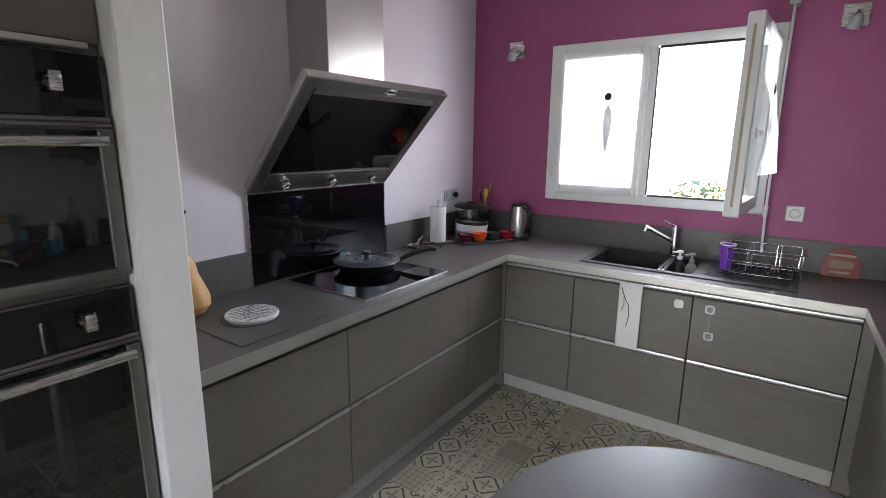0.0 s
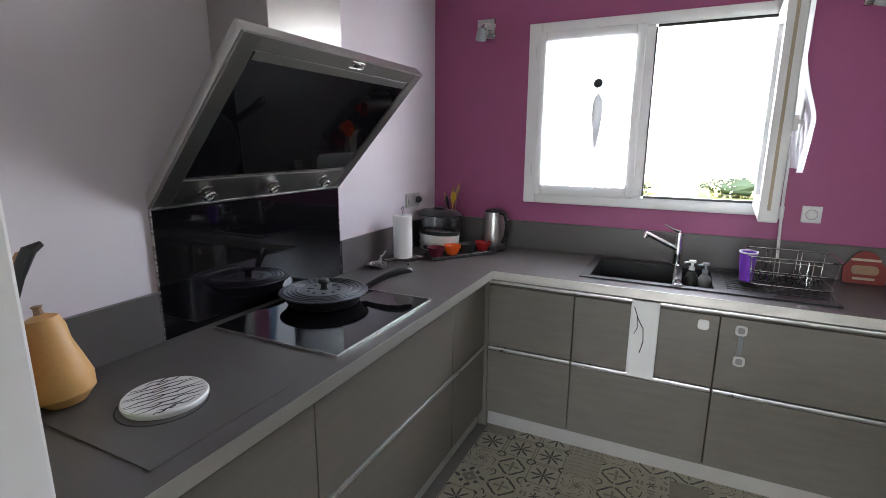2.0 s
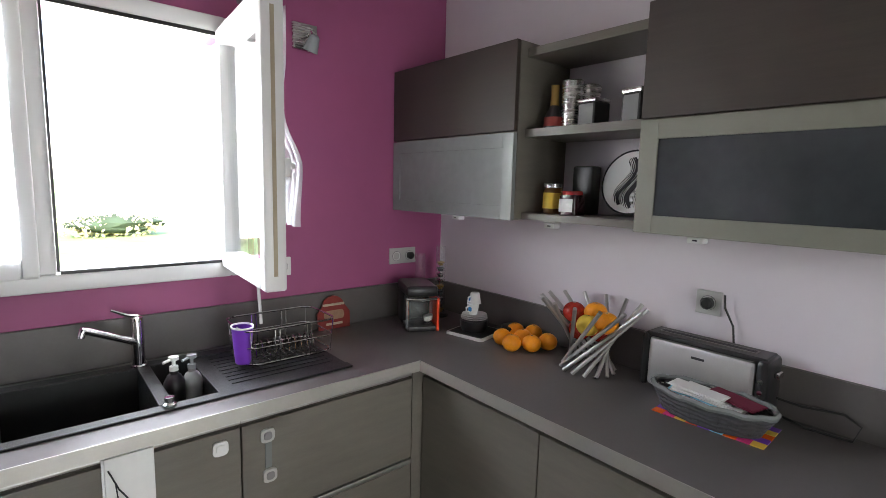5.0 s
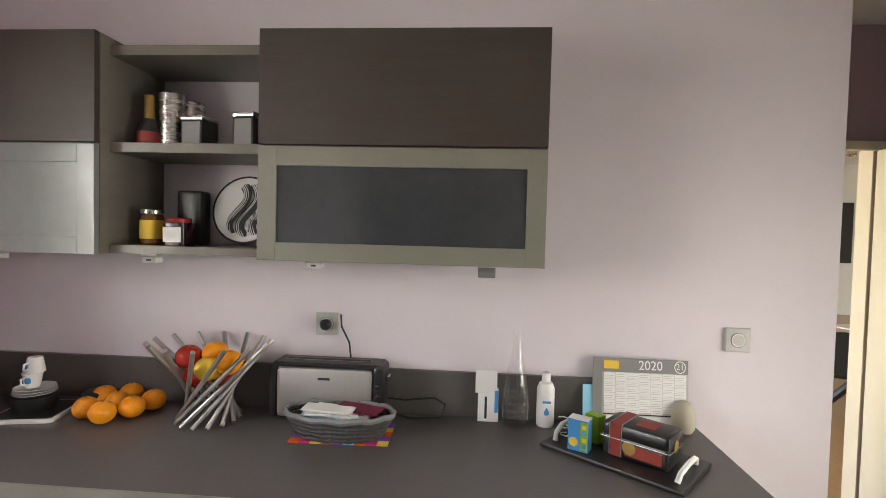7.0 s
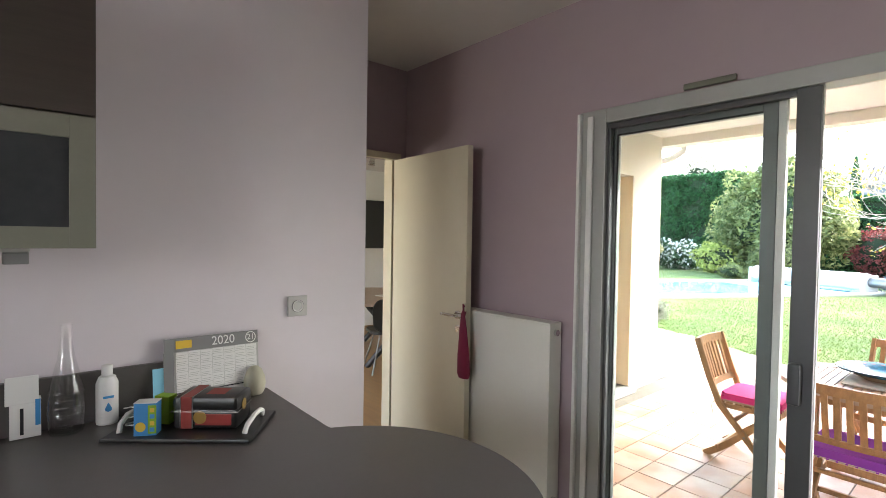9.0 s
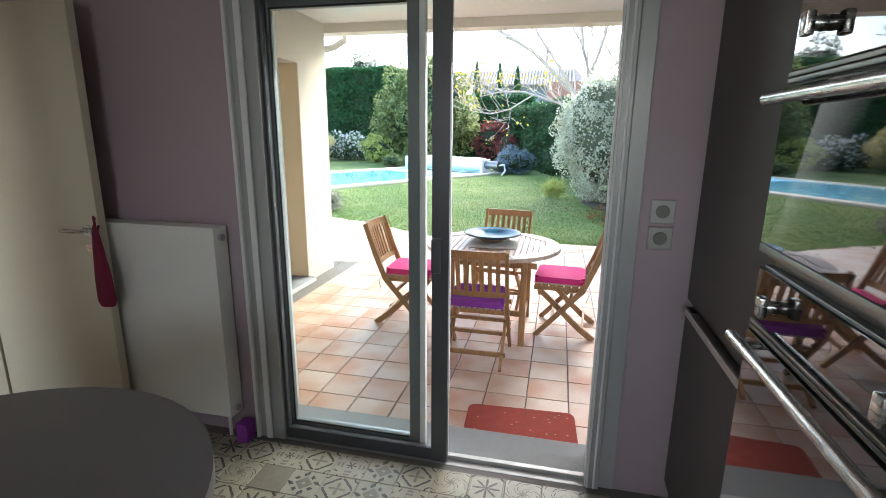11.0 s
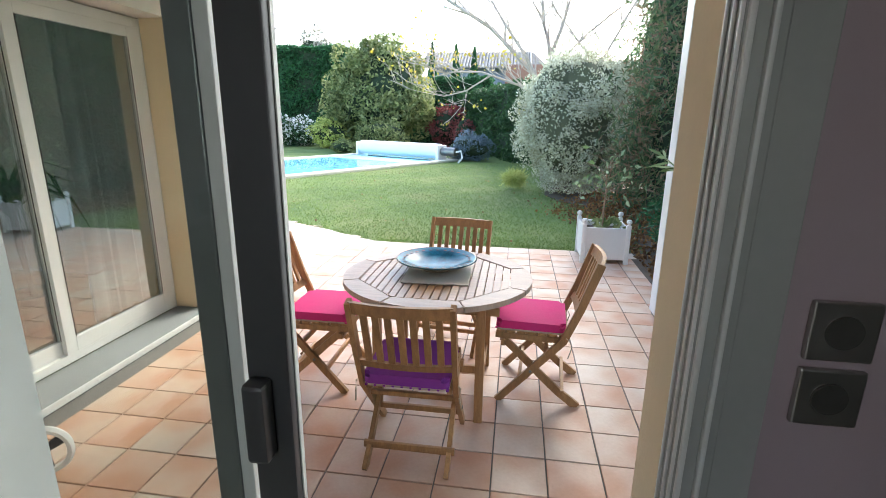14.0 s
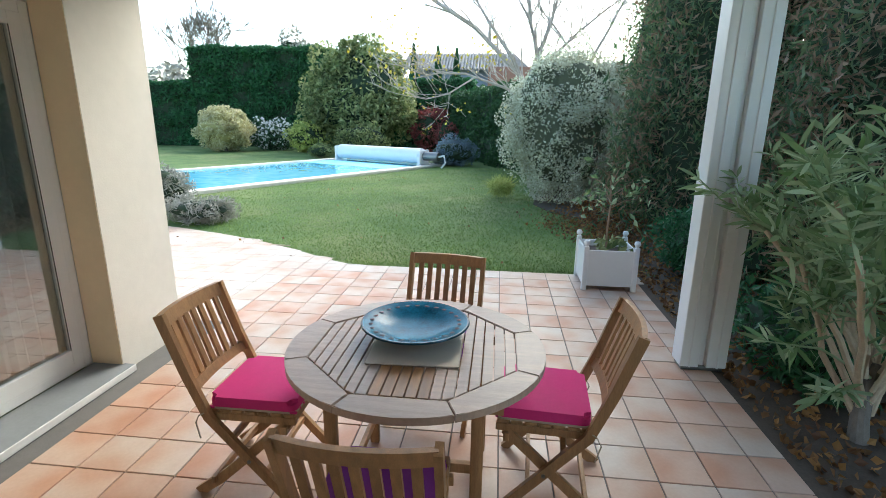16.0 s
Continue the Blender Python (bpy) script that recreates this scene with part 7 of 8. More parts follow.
def garden_chair(at, rz, cushion, label, back_cushion=None):
    """A folding teak chair, facing local +y."""
    c = thing("folding_chair", label, "chair", at, rz, group="folding chairs round the table")
    W = 0.225
    for sx in (-1, 1):
        part("post", plank(ROWS_POST, 0.045, 0.04, sx * W, 0.024), M_TEAK, c)
        part("leg", plank(((0.21, 0.40), (0.1, 0.3), (-0.02, 0.185), (-0.13, 0.085), (-0.2, 0.035), (-0.245, 0.0)), 0.04, 0.05, sx * (W - 0.028), 0.022), M_TEAK, c)
        part("seat_rail", B((sx * (W - 0.03) - 0.012, sx * (W - 0.03) + 0.012, -0.16, 0.25, 0.395, 0.43), bevel=0.003), M_TEAK, c)
        part("bolt", C((sx * (W + 0.012), 0.035, 0.215), (sx * (W + 0.017), 0.035, 0.215), 0.009, seg=10), M_STEEL_DARK, c)
        part("tie", TUBE([(sx * (W - 0.01), -0.13, 0.45), (sx * (W + 0.025), -0.17, 0.44), (sx * (W + 0.02), -0.19, 0.40), (sx * (W + 0.03), -0.17, 0.33)], 0.0035, 5), M_BEIGE_CLOTH, c, "cushion tie")
    # curved top rail and lower back rail
    for s, h, bow in ((0.86, 0.06, 0.03), (0.555, 0.04, 0.022)):
        yy = -0.30 if s > 0.8 else -0.2
        bm = bmesh.new()
        rings = []
        for i in range(11):
            x = -W + 2 * W * i / 10
            y = yy - bow * (1 - (x / W) ** 2)
            rings.append([bm.verts.new((x, y + sy * 0.011 - sz * 0.01, s + sz * h / 2)) for sy, sz in ((-1, -1), (1, -1), (1, 1), (-1, 1))])
        for a, b in zip(rings, rings[1:]):
            for k in range(4):
                bm.faces.new((a[k], a[(k + 1) % 4], b[(k + 1) % 4], b[k]))
        bm.faces.new(rings[0][::-1])
        bm.faces.new(rings[-1])
        part("back_rail", bm, M_TEAK, c)
    for i in range(7):
        x = -0.165 + 0.055 * i
        bow = 0.026 * (1 - (x / W) ** 2)
        part("back_slat", plank(((-0.288 - bow, 0.835), (-0.245 - bow, 0.7), (-0.205 - bow, 0.57)), 0.014, 0.014, x, 0.03), M_TEAK, c)
    for i in range(7):
        y = -0.14 + 0.06 * i
        part("seat_slat", B((-W + 0.02, W - 0.02, y - 0.025, y + 0.025, 0.43, 0.446), bevel=0.003, seg=1), M_TEAK, c)
    part("stretcher", B((-W, W, -0.165, -0.145, 0.07, 0.105), bevel=0.003), M_TEAK, c)
    part("stretcher", B((-W, W, 0.09, 0.11, 0.13, 0.16), bevel=0.003), M_TEAK, c)
    part("stretcher", B((-W, W, 0.19, 0.215, 0.355, 0.395), bevel=0.003), M_TEAK, c)
    part("stretcher", B((-W, W, -0.06, -0.035, 0.3, 0.325), bevel=0.003), M_TEAK, c)
    m = pose(*at, 0, 0, rz)
    cu = thing("seat_cushion", "%s canvas seat cushion with striped underside" % ("violet" if cushion is M_VIOLET else "bright pink"), "cushion", m @ Vector((0, 0.05 if cushion is M_PINK else -0.02, 0.447)), rz, group="seat cushions")
    part("pad", SLAB(rounded(0.40, 0.40, 0.035), 0.010, 0.058, 0.02), cushion, cu)
    part("underside", SLAB(rounded(0.402, 0.402, 0.035), 0.0, 0.010, 0.002), M_BEIGE_CLOTH, cu, "beige striped underside")
    for k in range(10):
        part("stripe", B((-0.19 + 0.042 * k, -0.178 + 0.042 * k, -0.2035, 0.2035, 0.001, 0.009)), cushion, cu)
    return c


garden_chair((-0.33, -2.38, TERR), 180, M_VIOLET, "folding teak garden chair with a violet cushion, back to the door")
garden_chair((0.411, -3.01, TERR), 90, M_PINK, "folding teak garden chair with a pink cushion, beside the terrace wall")
garden_chair((-0.973, -3.08, TERR), -94, M_PINK, "folding teak garden chair with a pink cushion, beside the column")
garden_chair((-0.345, -3.62, TERR), -8, M_VIOLET, "folding teak garden chair on the lawn side of the table")

# ---- planter ----
pl = thing("planter", "white slatted square planter with ball finials", "planter", (-1.86, -6.27, TERR))
for sx in (-1, 1):
    for sy in (-1, 1):
        part("post", B((sx * 0.25 - 0.025, sx * 0.25 + 0.025, sy * 0.25 - 0.025, sy * 0.25 + 0.025, 0.0, 0.47), bevel=0.004), M_PVC, pl)
        part("finial", LATHE([(0.012, 0.47), (0.015, 0.478), (0.03, 0.495), (0.033, 0.512), (0.024, 0.533), (0, 0.54)], 16, (sx * 0.25, sy * 0.25, 0)), M_PVC, pl)
for a in (0, 90, 180, 270):
    part("panel", turn(B((-0.226, 0.226, -0.262, -0.24, 0.05, 0.43), bevel=0.003), pose(0, 0, 0, 0, 0, a)), M_PVC, pl)
part("earth", B((-0.238, 0.238, -0.238, 0.238, 0.3, 0.36)), M_SOIL, pl)

# ---- foliage tools ----


def leaf_mesh(name, pts, size, material, parent, seed=0, slim=0.5, up=0.0, tri=False, kind="stuff"):
    """Many small folded leaves at the points given, as one mesh."""
    rs = np.random.RandomState(seed)
    n = len(pts)
    d = rs.normal(size=(n, 3))
    d[:, 2] += up
    d /= np.linalg.norm(d, axis=1)[:, None]
    s = np.cross(d, rs.normal(size=(n, 3)))
    s /= np.linalg.norm(s, axis=1)[:, None] + 1e-9
    L = size * rs.uniform(0.6, 1.3, n)[:, None]
    a, b = pts - d * L * 0.5, pts + d * L * 0.5
    if tri:
        v = np.stack([a - s * L * slim * 0.5, a + s * L * slim * 0.5, b], 1).reshape(-1, 3)
        f = np.arange(3 * n).reshape(-1, 3)
    else:
        mid = pts + np.cross(d, s) * L * 0.12
        v = np.stack([a, mid + s * L * slim * 0.5, b, mid - s * L * slim * 0.5], 1).reshape(-1, 3)
        f = np.arange(4 * n).reshape(-1, 4)
    me = bpy.data.meshes.new(name)
    me.from_pydata(v.tolist(), [], f.tolist())
    me.materials.append(material)
    ob = new(name, me)
    ob.parent = parent
    if kind:
        ob["kind"] = kind
    return ob


def crown_points(n, radii, seed, clumps=60, tight=0.16, flat_base=0.2):
    """Points in a crown made of clumps, uneven and with gaps; base at z 0."""
    rs = np.random.RandomState(seed)
    d = rs.normal(size=(clumps, 3))
    d /= np.linalg.norm(d, axis=1)[:, None]
    c = d * (rs.uniform(0.55, 0.95, clumps)[:, None]) * np.array(radii)
    c[:, 2] += radii[2]
    w = rs.uniform(0.6, 1.3, clumps)
    k = rs.randint(0, clumps, n)
    q = rs.normal(size=(n, 3))
    q /= np.linalg.norm(q, axis=1)[:, None]
    p = c[k] + q * (rs.uniform(0.4, 1.0, n) ** 0.4)[:, None] * (w[k][:, None] * tight * np.mean(radii) * 1.9)
    p[:, 2] = np.abs(p[:, 2] - 0.02) + 0.02
    return p


def core(radii, seed, k=0.78):
    """Solid lumpy core of a shrub; its colour carries the inner shade."""
    bm = bmesh.new()
    bmesh.ops.create_icosphere(bm, subdivisions=3, radius=1.0)
    for v in bm.verts:
        q = 1 + 0.28 * noise.noise(v.co * 2.1 + Vector((seed, 0, 0)))
        v.co = Vector((v.co.x * radii[0] * k * q, v.co.y * radii[1] * k * q, max(0.02, radii[2] + v.co.z * radii[2] * k * q)))
    return bm


def shrub(name, label, category, at, radii, material, n, leaf, seed, clumps=60, tight=0.16, slim=0.5, group="", trunk=True, inner=M_INNER):
    s = thing(name, label, category, at, group=group)
    leaf_mesh("crown", crown_points(n, radii, seed, clumps, tight), leaf, material, s, seed, slim)
    part("inner_foliage", core(radii, seed), inner, s, "solid core with inner shade in its colour")
    if trunk:
        part("trunk", C((0, 0, -0.05), (0, 0, radii[2]), 0.05 * radii[0] + 0.02, 0.02, seg=8), M_BARK, s)
    return s


def hedge(name, label, a, b, depth, height, n, seed, leaf=0.16, material=M_HEDGE):
    """A clipped hedge from a to b, with ragged leafy faces."""
    a, b = Vector(a), Vector(b)
    L = (b - a).length
    yaw = math.degrees(math.atan2((b - a).y, (b - a).x))
    s = thing(name, label, "hedge", (*a, -0.15), yaw, kind="")
    rs = np.random.RandomState(seed)
    pts = []
    face = rs.choice(4, n, p=[0.42, 0.2, 0.3, 0.08])
    x, z, y = rs.uniform(0, L, n), rs.uniform(0, height, n), rs.uniform(-depth / 2, depth / 2, n)
    bump_ = 0.12 * np.sin(x * 2.1 + 0.7 * np.sin(z * 3)) + 0.08 * np.sin(z * 4 + x)
    p = np.stack([x, y, z], 1)
    p[face == 0, 1] = (depth / 2 + bump_)[face == 0]
    p[face == 1, 1] = (-depth / 2 + bump_)[face == 1]
    p[face == 2, 2] = (height + 0.6 * bump_)[face == 2]
    p[face == 3, 0] = np.where(rs.rand((face == 3).sum()) < 0.5, 0, L)
    p += rs.normal(scale=0.06, size=p.shape)
    p[:, 2] = np.maximum(p[:, 2], 0.02)
    leaf_mesh("foliage", p, leaf, material, s, seed)
    part("inner_foliage", B((0.1, L - 0.1, -depth / 2 + 0.1, depth / 2 - 0.1, 0.0, height - 0.12)), M_INNER, s, "solid core with inner shade in its colour")
    return s


def bare_tree(name, label, at, height, seed, lean=(0, 0), spread=0.55, r0=0.14, depth=5, material=M_BARK, twig=0.012, yellow=0, limbs=()):
    t = thing(name, label, "tree", at)
    rg = random.Random(seed)
    bm = bmesh.new()
    tips = []

    def limb(p, d, l, r, lev):
        pts, rs = [p], [r]
        q = p.copy()
        for i in range(4):
            d = (d + Vector((rg.uniform(-1, 1), rg.uniform(-1, 1), rg.uniform(-0.5, 0.8))) * 0.16).normalized()
            q = q + d * l / 4
            pts.append(q.copy())
            rs.append(max(twig * 0.5, r * (1 - 0.45 * (i + 1) / 4)))
        TUBE(pts, rs, 6 if lev < 2 else 4, bm)
        if lev >= depth:
            tips.append(pts[-1])
            return
        for k in range(3 if lev < 3 else 2):
            i = rg.choice((2, 3, 4)) if k else 4
            e = Vector((rg.uniform(-1, 1), rg.uniform(-1, 1), rg.uniform(-0.25, 0.9))).normalized()
            limb(pts[i], (d + e * spread * 1.5).normalized(), l * rg.uniform(0.55, 0.8), max(twig, rs[i] * 0.7), lev + 1)

    if limbs:
        for r, *q in limbs:
            q = [Vector((x - at[0], 0.12 * math.sin(3 * x + z), z - at[2])) for x, z in q]
            n = len(q)
            TUBE(q, [max(twig, r * (1 - 0.75 * i / (n - 1))) for i in range(n)], 8, bm)
            for i in range(1, n):
                d = (q[i] - q[i - 1]).normalized()
                for k in range(4):
                    e = Vector((rg.uniform(-1, 1), rg.uniform(-1, 1), rg.uniform(-0.2, 1.0)))
                    limb(q[i - 1].lerp(q[i], rg.random()), (d * 0.8 + e * 0.7).normalized(), rg.uniform(0.5, 0.95), max(twig, r * 0.3), depth - 2)
    else:
        limb(Vector((0, 0, -0.1)), Vector((lean[0], lean[1], 1)).normalized(), height * 0.36, r0, 0)
    part("trunk", bm, material, t)
    if yellow and tips:
        rs = np.random.RandomState(seed)
        c = np.array([list(x) for x in tips])
        leaf_mesh("leaves", c[rs.randint(0, len(c), yellow)] + rs.normal(scale=0.12, size=(yellow, 3)), 0.09, M_YELLOWTREE, t, seed, 0.8)
    return t


# ---- garden ----
GZ = -0.15
bm = bmesh.new()
bmesh.ops.create_grid(bm, x_segments=2, y_segments=2, size=600)
structure("ground", turn(bm, pose(0, 0, GZ - 0.01)), M_LAWN, "green lawn with thin worn patches, reaching far", "lawn")


def patch(name, outline, z, material, label, category, kind="structure"):
    return single(name, SLAB(outline, z - 0.05, z), material, label, category, kind=kind)


rngp = random.Random(8)
bed = [(-2.225, -1.4), (-2.225, -6.5), (-2.3, -7.2), (-2.75, -7.9), (-2.72, -8.9), (-2.3, -9.9), (-1.7, -10.7), (-1.45, -11.6), (-1.6, -13.2), (-2.2, -16), (-3.4, -24), (-9, -24), (-9, -1.4)]
patch("flower_bed", bed, GZ + 0.006, M_SOIL, "dark soil bed under the shrubs, strewn with leaves", "soil")
ext = patch("terrace_extension", [(1.85, -4.47), (1.85, -6.55), (0.95, -6.552), (1.22, -6.63), (2.25, -7.3), (3.03, -7.7), (4.32, -8.17), (8.0, -9.0), (8.0, -4.47)], TERR - 0.008, M_MORTAR, "tile terrace beside the house, daylight put into its pale colour", "terrace")

d_, p_ = Vector((0.48, 0.877, 0)), Vector((0.877, -0.48, 0))
P0 = Vector((1.95, -20.1, 0))
yaw = math.degrees(math.atan2(p_.y, p_.x))
pool = thing("swimming_pool", "rectangular pool with pale coping and turquoise water", "pool", (P0.x, P0.y, GZ), yaw)
PL, PW = 12.0, 4.6
part("water", B((0.0, PW, 0.0, PL, 0.0, 0.035)), M_WATER, pool, "turquoise water")
for q in ((-0.4, 0.0, -0.4, PL + 0.4), (PW, PW + 0.4, -0.4, PL + 0.4), (0.0, PW, -0.4, 0.0), (0.0, PW, PL, PL + 0.4)):
    part("coping", B((q[0], q[1], q[2], q[3], -0.02, 0.075), bevel=0.01), M_COPING, pool, "pale stone coping")
part("cover_shelf", B((0.25, PW - 0.1, 0.9, 2.4, 0.036, 0.045)), M_LINER, pool, "paler steps under water")
rl = thing("pool_cover_roller", "rolled white pool cover on its reel", "pool cover", P0 + d_ * 0.35 + Vector((0, 0, GZ)), yaw)
bm = C((0.15, 0, 0.39), (PW - 0.1, 0, 0.39), 0.29, seg=28)
part("roll", bm, M_COVER, rl)
part("end_plate", B((0.02, 0.14, -0.3, 0.3, 0.0, 0.62), bevel=0.02), M_PVC, rl)
part("end_plate", B((PW - 0.1, PW + 0.02, -0.3, 0.3, 0.0, 0.62), bevel=0.02), M_PVC, rl)
part("motor", C((0.02, 0, 0.39), (-0.65, 0, 0.39), 0.16, seg=18), M_STEEL_DARK, rl, "dark motor drum")
part("hose", TUBE([(-0.65, 0, 0.39), (-0.95, 0.1, 0.45), (-1.05, 0.15, 0.2), (-0.9, 0.2, 0.0)], 0.035, 8), M_PVC, rl)

hedge("hedge", "tall clipped dark green hedge at the end of the garden", (10.0, -32.0), (18.3, -31.5), 1.6, 5.75, 30000, 1, 0.22)
hedge("hedge", "lower clipped dark green hedge", (18.2, -31.6), (30, -30), 1.6, 3.75, 22000, 2, 0.22)
hedge("hedge", "clipped dark green hedge behind the shrubs", (1.0, -33.0), (10.2, -32.2), 1.5, 4.0, 20000, 3, 0.22)
hedge("hedge", "clipped green hedge along the lawn", (-3.4, -14.5), (1.7, -29.0), 1.3, 2.95, 30000, 4, 0.16, leaf_mat("hedge_leaves", (0.02, 0.07, 0.02), (0.06, 0.14, 0.04)))
shrub("laurel", "large loose green laurel bush", "bush", (6.8, -27.5, GZ), (2.9, 2.0, 2.75), M_BUSH, 26000, 0.26, 5, 90, 0.17)
shrub("laurel", "small rounded green shrub below the laurel", "bush", (6.0, -24.9, GZ), (1.5, 1.0, 0.75), M_BUSH, 5000, 0.15, 6)
shrub("golden_shrub", "round clipped yellow variegated shrub", "bush", (13.75, -26.2, GZ), (1.5, 1.35, 1.12), M_CREAMLEAF, 30000, 0.13, 7, 320, 0.1, inner=M_INNER_GOLD)
shrub("white_flower_shrub", "dark shrub covered with white flowers", "bush", (11.9, -28.2, GZ), (1.5, 1.0, 0.8), M_DARKLEAF, 6000, 0.16, 8)
leaf_mesh("flowers", crown_points(1500, (1.56, 1.06, 0.84), 8, 60, 0.16), 0.16, M_FLOWER, bpy.data.objects["white_flower_shrub"], 81, 0.9)
shrub("yellow_green_shrub", "small yellow-green leafy shrub", "bush", (9.3, -26.4, GZ), (1.1, 0.9, 0.8), M_YELLOWLEAF, 4500, 0.17, 9)
shrub("red_shrub", "dark red autumn shrub", "bush", (3.0, -28.2, GZ), (1.25, 1.0, 1.15), M_REDLEAF, 5000, 0.16, 10)
shrub("red_shrub", "low brown-red shrub by the hedge", "bush", (1.9, -26.0, GZ), (0.6, 0.6, 0.9), M_REDLEAF, 2200, 0.12, 12)
shrub("blue_spruce", "low spreading blue spruce", "conifer", (1.15, -20.6, GZ), (0.95, 0.8, 0.5), M_BLUELEAF, 6000, 0.13, 13, 50, 0.2, 0.25)
shrub("silver_bush", "big silvery variegated evergreen bush", "bush", (-2.0, -11.9, GZ), (1.3, 1.25, 1.68), M_SILVER, 70000, 0.066, 14, 420, 0.095, inner=M_INNER_PALE)
shrub("lavender", "grey lavender tuft at the terrace edge", "lavender", (4.3, -8.7, GZ), (0.62, 0.42, 0.2), M_LAVENDER_HAZE, 4000, 0.11, 15, 40, 0.2, 0.15)
shrub("lavender", "grey woody tuft beside the terrace", "lavender", (5.6, -9.6, GZ), (0.5, 0.45, 0.42), M_LAVENDER_HAZE, 3000, 0.12, 16, 40, 0.2, 0.2)
shrub("low_plant", "small green plant by the pool", "plant", (7.4, -23.2, GZ), (0.6, 0.5, 0.3), M_BUSH, 1800, 0.12, 17)
rs = np.random.RandomState(18)
th = rs.uniform(0, 6.28, 900)
tuft = thing("ornamental_grass", "tuft of pale ornamental grass beside the bush", "grass tuft", (-0.75, -12.4, GZ))
leaf_mesh("blades", np.stack([0.22 * np.cos(th) * rs.rand(900), 0.22 * np.sin(th) * rs.rand(900), 0.2 + 0.12 * rs.rand(900)], 1), 0.5, M_YELLOWLEAF, tuft, 18, 0.04, 0.6)


def conifer(at, r, h, n, seed, brown=0.25):
    c = thing("conifer", "tall dark green conifer with browned inner sprays", "conifer", at, group="conifers beside the terrace")
    rs = np.random.RandomState(seed)
    k = 420
    cz = rs.uniform(0.02, 1.0, k)
    cr = r * (1 - cz ** 1.6) * rs.uniform(0.55, 1.05, k) + 0.15
    ca = rs.uniform(0, 6.28, k)
    cc = np.stack([cr * np.cos(ca), cr * np.sin(ca), cz * h], 1)
    i = rs.randint(0, k, n)
    p = cc[i] + rs.normal(size=(n, 3)) * np.array([0.2, 0.2, 0.3])
    p[:, 2] = np.abs(p[:, 2])
    cut = int(n * (1 - brown))
    leaf_mesh("crown", p[:cut], 0.16, M_CONIFER, c, seed, 0.2, 0.8)
    leaf_mesh("brown_sprays", p[cut:] * np.array([0.97, 0.97, 1.0]), 0.15, M_BROWNLEAF, c, seed + 1, 0.2, 0.4)
    part("inner_foliage", LATHE([(0.0, 0.1), (r * 0.7, 0.2), (r * 0.7, h * 0.4), (r * 0.46, h * 0.75), (0, h * 0.97)], 14), M_INNER, c, "solid core with inner shade in its colour")
    part("trunk", C((0, 0, -0.1), (0, 0, h * 0.9), 0.14, 0.03, seg=10), M_BARK, c)


conifer((-4.0, -9.3, GZ), 1.3, 8.5, 60000, 40, 0.38), conifer((-5.0, -6.6, GZ), 1.5, 7.5, 60000, 42, 0.5), conifer((-4.3, -12.4, GZ), 1.3, 7.0, 14000, 44, 0.15), conifer((-5.6, -3.2, GZ), 1.6, 7.0, 20000, 46, 0.3), conifer((-5.9, -8.6, GZ), 1.5, 8.0, 14000, 48, 0.3)

# oleander beside the column
ol = thing("oleander", "pruned oleander shrub with thick tan stems and narrow leaves", "shrub", (-2.78, -3.72, GZ))
rg = random.Random(77)
lp, ld = [], []


def tuft_of(q, d, n, back=0.16):
    """Narrow leaves along the end of a shoot."""
    for j in range(n):
        lp.append(q - d * back * rg.random() ** 1.3)
        ld.append((Vector((rg.uniform(-1, 1), rg.uniform(-1, 1), rg.uniform(-0.6, 0.8))).normalized() + d * 0.75).normalized())


part("trunk", TUBE([(0.05, 0.1, -0.05), (0.03, 0.04, 0.12), (0, 0, 0.25), (-0.05, -0.03, 0.42)], [0.055, 0.045, 0.038, 0.028], 10), M_BARK, ol)
for k in range(19):
    a, tilt = k * 2.4 + rg.uniform(-0.3, 0.3), rg.uniform(0.25, 0.8)
    d = Vector((math.cos(a) * tilt, math.sin(a) * tilt, 1)).normalized()
    p = Vector((0.04 * math.cos(a), 0.04 * math.sin(a), 0.12 + 0.015 * k))
    pts = [p.copy()]
    L = rg.uniform(0.7, 1.25)
    for i in range(6):
        d = (d + Vector((rg.uniform(-1, 1), rg.uniform(-1, 1), rg.uniform(-0.3, 0.6))) * 0.26).normalized()
        p = p + d * L / 6
        pts.append(p.copy())
    r = rg.uniform(0.012, 0.022)
    part("stem", TUBE(pts, [r * (1 - 0.06 * i) for i in range(7)], 8), M_CUTSTEM, ol, "tan pruned stem")
    for i in (3, 4, 5, 6):
        for h in range(2 if i < 6 else 3):
            e = (d + Vector((rg.uniform(-1, 1), rg.uniform(-1, 1), rg.uniform(-0.2, 0.9)))).normalized()
            l = rg.uniform(0.18, 0.45)
            q1 = pts[i] + e * l * 0.5
            q2 = q1 + (e + Vector((0, 0, 0.2))).normalized() * l * 0.5
            part("shoot", TUBE([pts[i], q1, q2], [0.007, 0.005, 0.003], 5), M_OLEANDER, ol)
            tuft_of(q2, (q2 - q1).normalized(), 15, l * 0.7)
